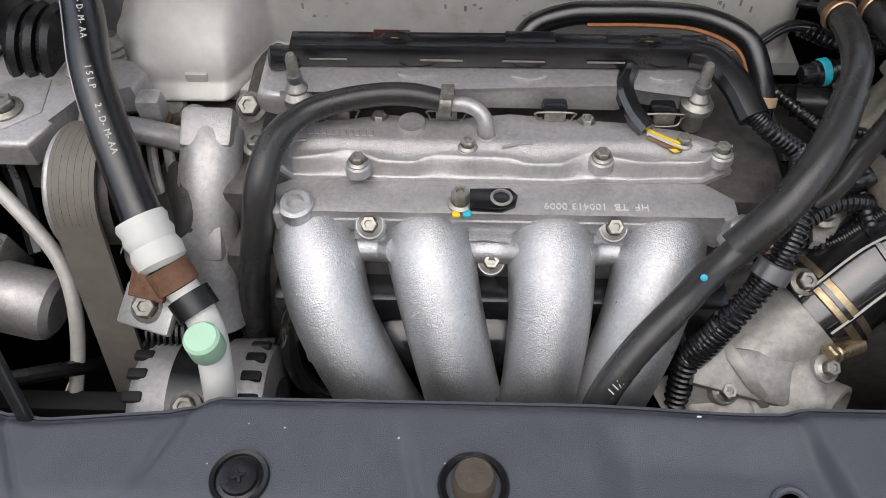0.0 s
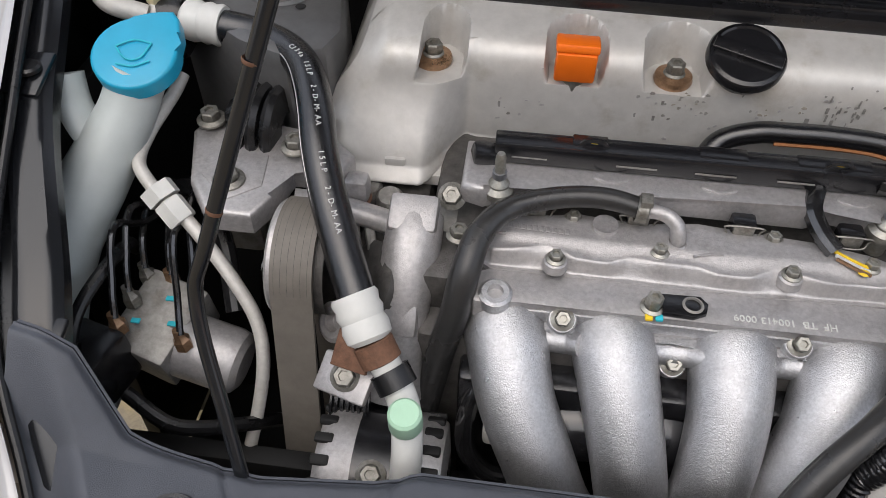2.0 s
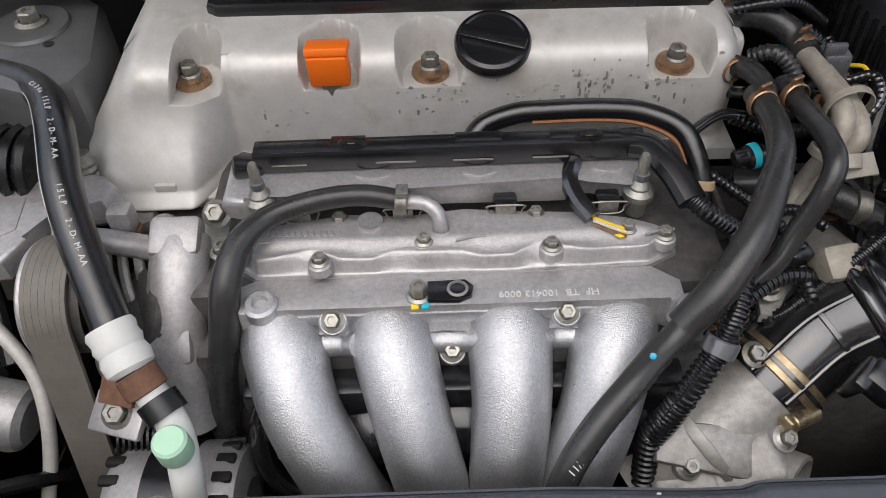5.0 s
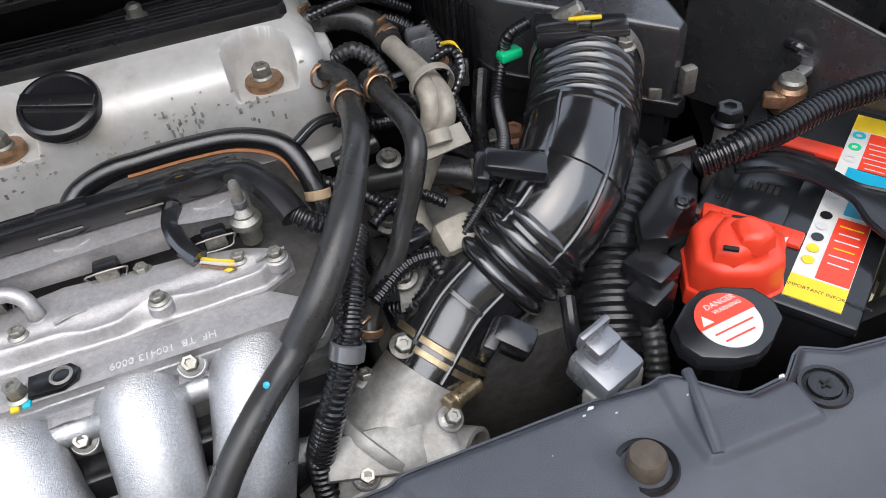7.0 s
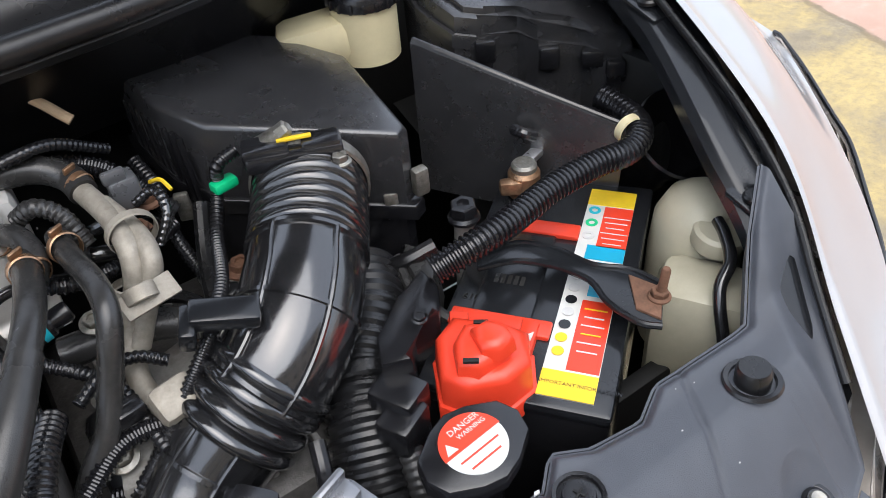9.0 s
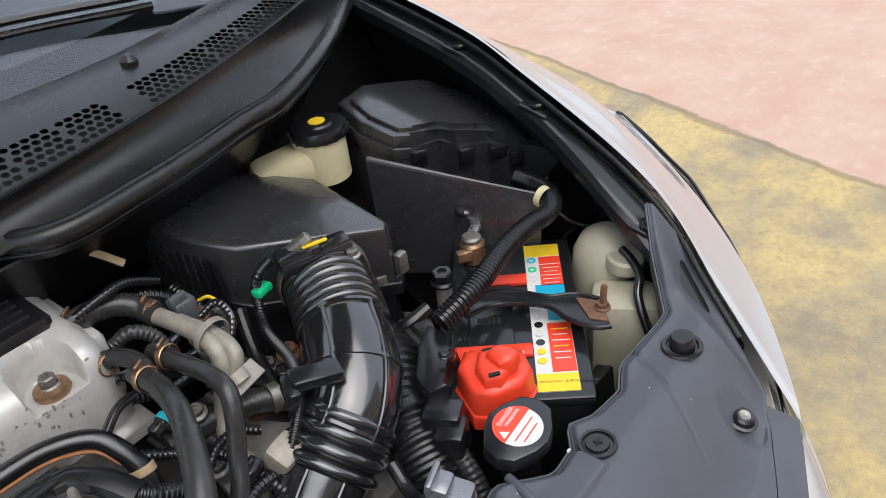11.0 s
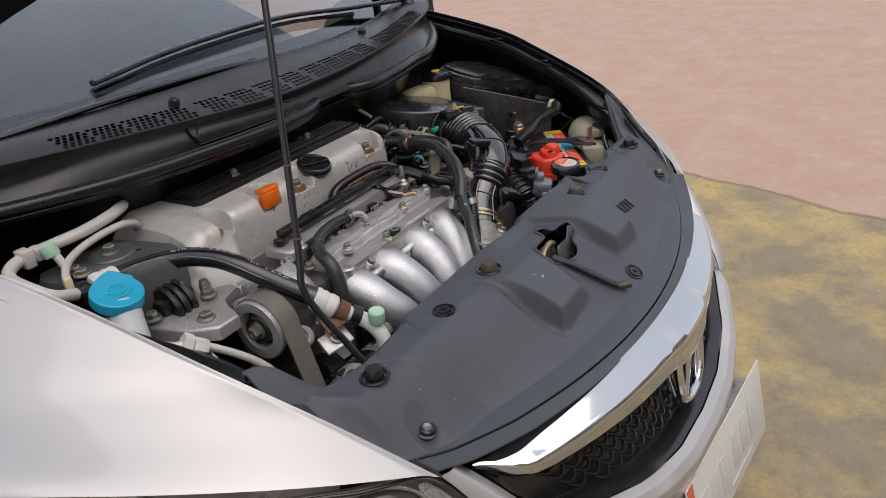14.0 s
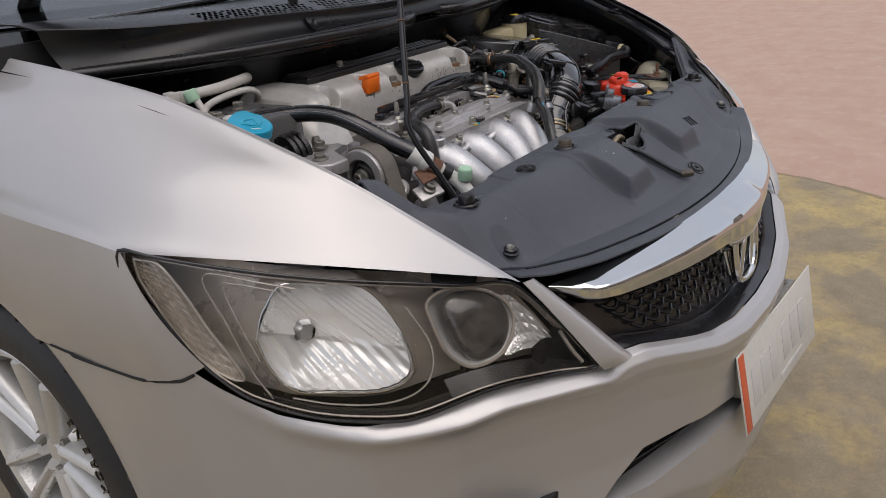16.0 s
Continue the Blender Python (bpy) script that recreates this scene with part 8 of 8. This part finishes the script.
part("outlet", lathe([(0.02, -0.03), (0.0215, 0.0), (0.0225, 0.012), (0.0185, 0.013), (0.0165, 0.0), (0.0, -0.002)], (0.112, 0.398, 0.832), (0.62, -0.62, 0.25), 28), "alu_dark", tb, "round bored outlet")
for p, n in (((0.108, 0.414, 0.862), (0.25, -0.4, 0.88)), ((0.03, 0.4, 0.848), (0.1, -0.45, 0.88)), ((0.055, 0.476, 0.866), (0.1, 0.2, 0.9))):
    part("bolt_boss", lathe([(0.012, -0.02), (0.0112, 0.0), (0.0095, 0.0015), (0, 0.0015)], p, n, 18), "alu", tb)
    bolt(tb, p, n, 0.0062, 0.009, 1.5, "zinc")

# coolant hoses and pipes at the end of the head
wp = part("coolant_hose", tube([(0.094, 0.76, 1.045), (0.117, 0.751, 1.05), (0.149, 0.745, 1.046), (0.169, 0.73, 1.037), (0.174, 0.708, 1.031)], 0.0125, 16, 8), "hose_grey", None, "aged grey coolant hose with spring clamps", category="hose")
pipe_pts = [(0.173, 0.712, 1.031), (0.181, 0.667, 1.027), (0.182, 0.629, 1.02), (0.177, 0.615, 1.0), (0.163, 0.612, 0.965), (0.153, 0.605, 0.945), (0.145, 0.583, 0.93), (0.148, 0.561, 0.915)]
part("coolant_pipe", tube(pipe_pts, 0.0095, 14, 8), "tarnish", None, "grey metal coolant pipe pair", category="pipe", group="coolant pipes")
part("coolant_pipe", tube([(0.182, 0.684, 1.028), (0.193, 0.638, 1.021), (0.193, 0.614, 1.012), (0.186, 0.608, 0.995), (0.168, 0.604, 0.962), (0.157, 0.599, 0.945)], 0.0085, 14, 8), "tarnish", None, "grey metal coolant pipe pair", category="pipe", group="coolant pipes")
th = part("heater_hose", tube([(0.14, 0.668, 1.027), (0.142, 0.628, 1.032), (0.148, 0.587, 1.032), (0.147, 0.559, 1.026), (0.138, 0.545, 1.006), (0.125, 0.537, 0.977), (0.11, 0.524, 0.952), (0.086, 0.515, 0.927), (0.073, 0.508, 0.907), (0.066, 0.492, 0.892)], 0.0092, 14, 8), "hose_grey", None, "thin grey rubber heater hose", category="hose")
sh = part("sleeved_hose", tube([(0.111, 0.65, 1.03), (0.11, 0.61, 1.037), (0.102, 0.566, 1.041), (0.089, 0.534, 1.037), (0.066, 0.492, 1.022), (0.038, 0.462, 0.998), (0.009, 0.443, 0.97), (-0.008, 0.431, 0.962), (-0.032, 0.407, 0.956), (-0.06, 0.383, 0.937), (-0.08, 0.363, 0.91), (-0.092, 0.345, 0.86), (-0.096, 0.338, 0.8)], 0.0108, 16, 8), "hose_grey", None, "long dark hose with a smooth black sleeve", category="hose")
part("sleeve", tube([(0.091, 0.537, 1.037), (0.066, 0.492, 1.022), (0.038, 0.462, 0.998), (0.011, 0.447, 0.971)], 0.0132, 18, 10, radii=[0.0118, 0.0124, 0.0132, 0.0136, 0.0132]), "hose_grey", sh, "smooth dark sleeve")
part("paint_dot", lathe([(0.0025, 0), (0, 0.0008)], (-0.016, 0.421, 0.972), (-0.2, -0.6, 0.75), 10), "blue", sh, "blue paint dot")
_d = Vector((-0.058, -0.05, -0.036)).normalized()
_n = Vector((0.25, -0.6, 0.75))
_n = (_n - _d * _n.dot(_d)).normalized()
part("hose_print", text_mesh("11/32 04/12:10", 0.0085, axes(Vector((-0.082, 0.3645, 0.917)) + _n * 0.0114 + _n.cross(_d) * 0.004, -_d, _n), 0.0002), "bar_grey", sh, "grey hose print")
for p, d, par in (((0.11, 0.636, 1.032), (0.1, -0.95, 0.2), sh), ((0.141, 0.647, 1.03), (0.2, -0.9, 0.2), th), ((0.108, 0.753, 1.048), (0.9, 0.1, 0.1), wp), ((0.172, 0.72, 1.034), (0.4, -0.85, -0.2), wp), ((0.068, 0.497, 0.897), (0.3, 0.3, 0.8), th)):
    part("spring_clamp", join(lathe([(0.0118, 0), (0.0129, 0.001), (0.0129, 0.007), (0.0118, 0.008)], p, d, 22), box(Vector(p) + Vector((0, 0, 0.0155)), (0.012, 0.003, 0.007), 0.001, (20, 0, 30))), "brass", par, "brown spring clamp")
co = part("corrugated_conduit", tube([(0.083, 0.542, 0.97), (0.073, 0.513, 0.976), (0.064, 0.486, 0.976), (0.054, 0.459, 0.966), (0.046, 0.446, 0.951), (0.032, 0.434, 0.931), (0.017, 0.424, 0.905), (0.0, 0.418, 0.87), (-0.004, 0.4, 0.82)], 0.0105, 14, 8, ribs=(0.0055, 0.16)), "plastic", None, "grey-black corrugated conduit with a grey band", category="conduit")
part("conduit_clip", lathe([(0.0115, 0), (0.0135, 0.001), (0.0135, 0.013), (0.0115, 0.014)], (0.047, 0.449, 0.953), (-0.35, -0.45, -0.7), 20), "gunmetal", co, "grey band")
valve = part("vent_valve", join(rod((0.085, 0.6, 1.0), (0.125, 0.605, 1.005), 0.008), rod((0.095, 0.601, 1.0), (0.11, 0.603, 1.003), 0.0105)), "plastic", None, "black and green vent valve", category="valve")
part("valve_ring", rod((0.098, 0.6015, 1.001), (0.106, 0.603, 1.002), 0.0112), "cyan", valve, "green ring")
oh = part("outlet_hose", tube([(0.104, 0.629, 0.948), (0.149, 0.62, 0.95), (0.187, 0.608, 0.947), (0.213, 0.593, 0.94), (0.236, 0.573, 0.93)], 0.014, 14, 8), "hose_grey", None, "thick grey hose crossing under the pipes", category="hose")
part("outlet_clip", lathe([(0.0145, 0), (0.016, 0.001), (0.016, 0.012), (0.0145, 0.013)], (0.204, 0.597, 0.943), (0.95, -0.25, -0.1), 20), "steel", oh)
gear = thing("gearbox", "dark grey aluminium gearbox casing below the hoses", "gearbox", (0.2, 0.6, 0.62))
part("casing", box((0.2, 0.6, 0.75), (0.26, 0.3, 0.25), 0.02), "grime", gear)
part("casing_top", box((0.15, 0.55, 0.875), (0.12, 0.12, 0.05), 0.012), "plastic", gear)
for k in range(5):
    part("casing_rib", box((0.12 + 0.04 * k, 0.6, 0.878), (0.006, 0.26, 0.012), 0.002), "alu_dark", gear)
for x, y, z, c in ((0.22, 0.72, 0.99, "rust"), (0.2, 0.62, 0.915, "rust"), (0.25, 0.66, 0.92, "steel"), (0.12, 0.58, 0.93, "steel")):
    bolt(engine, (x, y, z), (0, 0, 1), 0.009, 0.011, 1.5, c)
plug = part("wire_plug", join(box((0.205, 0.715, 1.015), (0.026, 0.024, 0.03), 0.004), box((0.2, 0.708, 1.035), (0.02, 0.006, 0.012), 0.002)), "gunmetal", None, "grey wire plug beside the hoses", category="plug")
part("blue_tag", box((0.17, 0.735, 1.03), (0.014, 0.012, 0.02), 0.003), "blue", plug)
for pts, r in (([(0.1, 0.78, 1.03), (0.15, 0.77, 1.035), (0.2, 0.75, 1.02), (0.24, 0.72, 0.97)], 0.009), ([(0.1, 0.66, 1.0), (0.14, 0.65, 0.99), (0.19, 0.66, 0.985), (0.23, 0.7, 0.97)], 0.007), ([(0.08, 0.5, 0.93), (0.12, 0.52, 0.94), (0.18, 0.52, 0.93), (0.24, 0.55, 0.91)], 0.008), ([(0.06, 0.62, 0.98), (0.1, 0.6, 0.96), (0.13, 0.56, 0.95), (0.14, 0.5, 0.93)], 0.006), ([(0.02, 0.37, 0.83), (0.06, 0.375, 0.84), (0.12, 0.36, 0.83), (0.18, 0.37, 0.82)], 0.007)):
    part("cable", tube(pts, r, 10, 8, ribs=(0.005, 0.15)), "plastic", None, "black corrugated cable in the engine bay", category="cable", group="loose cables")

# branching black leads and clamps at the end of the head
for pts, r, m in (([(0.12, 0.7, 1.035), (0.135, 0.69, 1.045), (0.15, 0.68, 1.035), (0.158, 0.665, 1.01)], 0.008, "hose_grey"), ([(0.11, 0.74, 1.06), (0.14, 0.735, 1.068), (0.17, 0.745, 1.062), (0.21, 0.765, 1.03)], 0.0055, "plastic"), ([(0.205, 0.68, 1.02), (0.222, 0.672, 1.03), (0.222, 0.65, 1.02), (0.206, 0.64, 1.0)], 0.0045, "rubber_gloss"), ([(0.23, 0.78, 1.0), (0.235, 0.74, 0.985), (0.228, 0.7, 0.96), (0.235, 0.66, 0.93)], 0.007, "plastic"), ([(0.1, 0.56, 0.955), (0.125, 0.575, 0.96), (0.15, 0.58, 0.955), (0.17, 0.57, 0.945)], 0.0055, "plastic")):
    part("cable", tube(pts, r, 10, 8, ribs=(0.005, 0.12)), m, None, "black corrugated cable in the engine bay", category="cable", group="loose cables")
part("yellow_lead", tube([(0.228, 0.722, 1.008), (0.236, 0.712, 1.012), (0.24, 0.7, 1.006)], 0.002, 6, 6), "yellow", None, "thin yellow wire among black leads", category="wire")
for p, d in (((0.19, 0.64, 1.022), (0.05, -0.95, -0.15)), ((0.176, 0.612, 0.99), (-0.3, -0.2, -0.9))):
    part("pipe_band", lathe([(0.0195, -0.004), (0.0208, -0.003), (0.0208, 0.003), (0.0195, 0.004)], p, d, 24), "tarnish", None, "grey band clamp round the coolant pipes", category="clamp", group="pipe bands")

# ---- more small fittings ----
# sensor plug with a twisted lead into the throttle body
for pts, r, m in (([(0.235, 0.46, 0.9), (0.225, 0.43, 0.89), (0.215, 0.4, 0.9), (0.205, 0.385, 0.915)], 0.007, "plastic"), ([(0.26, 0.7, 0.98), (0.24, 0.66, 0.95), (0.225, 0.61, 0.93), (0.215, 0.56, 0.9)], 0.008, "rubber"), ([(0.31, 0.66, 0.95), (0.29, 0.62, 0.93), (0.27, 0.58, 0.91), (0.25, 0.53, 0.88)], 0.006, "rubber_gloss"), ([(0.09, 0.7, 1.0), (0.13, 0.68, 1.01), (0.18, 0.7, 1.0), (0.21, 0.735, 0.99)], 0.0055, "rubber_gloss"), ([(0.42, 0.56, 0.93), (0.39, 0.57, 0.92), (0.37, 0.6, 0.9), (0.38, 0.63, 0.88)], 0.009, "rubber")):
    part("cable", tube(pts, r, 10, 8), m, None, "thin black cable among the hoses", category="cable", group="loose cables")
for p, rz, m in (((0.19, 0.655, 0.995), 20, "gunmetal"), ((0.236, 0.6, 0.955), -30, "plastic"), ((0.128, 0.53, 0.955), 15, "plastic"), ((0.145, 0.655, 1.008), 60, "plastic"), ((0.185, 0.5, 0.945), -15, "gunmetal")):
    pl = part("wire_plug", box(p, (0.022, 0.016, 0.016), 0.003, (10, 8, rz)), m, None, "small wire plug among the hoses", category="plug", group="wire plugs")
    part("plug_latch", box(Vector(p) + Vector((0, 0, 0.0095)), (0.01, 0.006, 0.004), 0.001, (10, 8, rz)), m, pl)
# sheet metal ears and rusty bolts in the gap behind the gearbox
for p, ax, r, m in (((0.26, 0.625, 0.95), (0, 0, 1), 0.009, "rust"), ((0.2, 0.69, 0.985), (0.2, -0.3, 1), 0.008, "rust"), ((0.135, 0.615, 0.975), (0, -0.3, 1), 0.007, "steel"), ((0.11, 0.52, 0.925), (0, -0.3, 1), 0.008, "steel"), ((0.09, 0.47, 0.9), (0.1, -0.4, 0.9), 0.007, "steel")):
    bolt(gear, p, ax, r, r * 1.3, 1.6, m)
part("support_plate", prism([(0.1, 0.5), (0.2, 0.49), (0.22, 0.56), (0.19, 0.62), (0.12, 0.6)], 0.905, 0.915, 0.003), "alu_dark", gear, "stained aluminium plate")
part("pipe_bracket", join(box((0.178, 0.585, 1.0), (0.045, 0.02, 0.004), 0.001, (35, 0, 10)), lathe([(0.0115, 0), (0.013, 0.001), (0.013, 0.012), (0.0115, 0.013)], (0.173, 0.592, 1.008), (0, -0.6, -0.6), 20)), "tarnish", None, "grey strap holding two coolant pipes", category="bracket")
part("pipe_end_block", join(box((0.16, 0.525, 0.945), (0.034, 0.03, 0.04), 0.006, (30, 0, 10)), box((0.175, 0.512, 0.93), (0.02, 0.02, 0.03), 0.004)), "tarnish", None, "grey pipe end block above the gearbox", category="fitting")
# print on the rubber elbow collar and on the wire conduit tape
part("tape_wrap", tube([(0.019, 0.426, 0.908), (0.008, 0.42, 0.885), (0.001, 0.418, 0.87)], 0.0118, 14, 6, ribs=(0.004, 0.06)), "rubber_gloss", co, "shiny black tape wrap")
# dull duct under the battery and a dust-grey rag-like rubber flap
part("rubber_flap", prism([(0.395, 0.52), (0.415, 0.545), (0.42, 0.57), (0.405, 0.6), (0.39, 0.58), (0.38, 0.54)], 0.88, 0.925, 0.004, taper=0.25), "hose_grey", None, "dusty grey rubber flap beside the battery", category="flap")

part("lid_step", fuse_slab(1.034, 1.042, 0.86, 0.004), "box_black", fuse)
for x, y in ((0.603, 0.719), (0.662, 0.682), (0.716, 0.634)):
    part("lid_latch", box((x, y - 0.004, 1.0 + 0.22 * (y - 0.72) - 0.12 * (x - 0.65)), (0.022, 0.012, 0.026), 0.003, (0, 0, -35)), "plastic", fuse)
for x, y in ((0.25, 0.735), (0.33, 0.678), (0.42, 0.64)):
    part("lid_clip", box((x, y - 0.006, 0.958 - 0.12 * (x - 0.28) + 0.1 * (y - 0.7)), (0.014, 0.008, 0.03), 0.002, (0, 0, -22)), "steel", abx, "small steel lid clip")
# seams and pips on the shield panel
for u, v in ((0.3, 0.45), (0.72, 0.4)):
    part("panel_pip", lathe([(0.012, 0), (0.01, 0.004), (0, 0.005)], shield_f(u, v), (-0.75, -0.6, 0.2), 20), "plastic_gloss", panel)
# tan taped lead behind the valve cover
part("taped_wire", tube([(0.115, 0.85, 1.085), (0.14, 0.83, 1.09), (0.17, 0.81, 1.08), (0.195, 0.79, 1.055)], 0.006, 10, 8, flat=0.7), "tan", None, "tan taped wire end", category="wire")
# extra vacuum hoses at the end of the head
for pts, r, m in (([(0.1, 0.7, 1.03), (0.115, 0.675, 1.035), (0.12, 0.65, 1.03), (0.112, 0.63, 1.02)], 0.0095, "hose_grey"), ([(0.135, 0.69, 1.0), (0.16, 0.67, 0.995), (0.2, 0.675, 0.985), (0.225, 0.7, 0.975), (0.22, 0.73, 0.97), (0.19, 0.74, 0.975)], 0.007, "rubber_gloss"), ([(0.06, 0.64, 1.0), (0.085, 0.655, 1.005), (0.11, 0.66, 1.0), (0.14, 0.665, 0.985)], 0.005, "rubber_gloss")):
    part("vacuum_hose", tube(pts, r, 12, 8), m, None, "short rubber hose at the end of the engine", category="hose", group="vacuum hoses")
for p in ((0.1, 0.69, 1.03), (0.116, 0.64, 1.026)):
    part("hose_band", lathe([(0.0098, 0), (0.0112, 0.001), (0.0112, 0.006), (0.0098, 0.007)], p, (0.3, -0.9, 0.1), 18), "brass", wp, "brown spring clamp")

# dusty clutter in the gap between the hoses
for pts, r, m in (([(0.2, 0.55, 0.93), (0.22, 0.58, 0.94), (0.21, 0.62, 0.95), (0.18, 0.64, 0.955)], 0.006, "rubber"), ([(0.19, 0.47, 0.92), (0.2, 0.5, 0.93), (0.22, 0.53, 0.925)], 0.004, "hose_grey"), ([(0.39, 0.5, 0.9), (0.38, 0.54, 0.91), (0.39, 0.58, 0.92)], 0.006, "hose_grey")):
    part("cable", tube(pts, r, 8, 6), m, None, "thin dusty cable among the hoses", category="cable", group="loose cables")

part("corrosion_smear", prism([(0.41, 0.43), (0.416, 0.436), (0.42, 0.429), (0.426, 0.428), (0.418, 0.423), (0.412, 0.424)], 0.9195, 0.9205, 0), "white", battery, "white corrosion smear")
for u, t in ((-0.05, "6103"),):
    part("stamped_print", text_mesh(t, 0.011, BAT @ axes((u, 0.07, 0.9165), (0, -1, 0), (0, 0, 1)), 0.0003), "hose_grey", battery, "dull stamped digits")
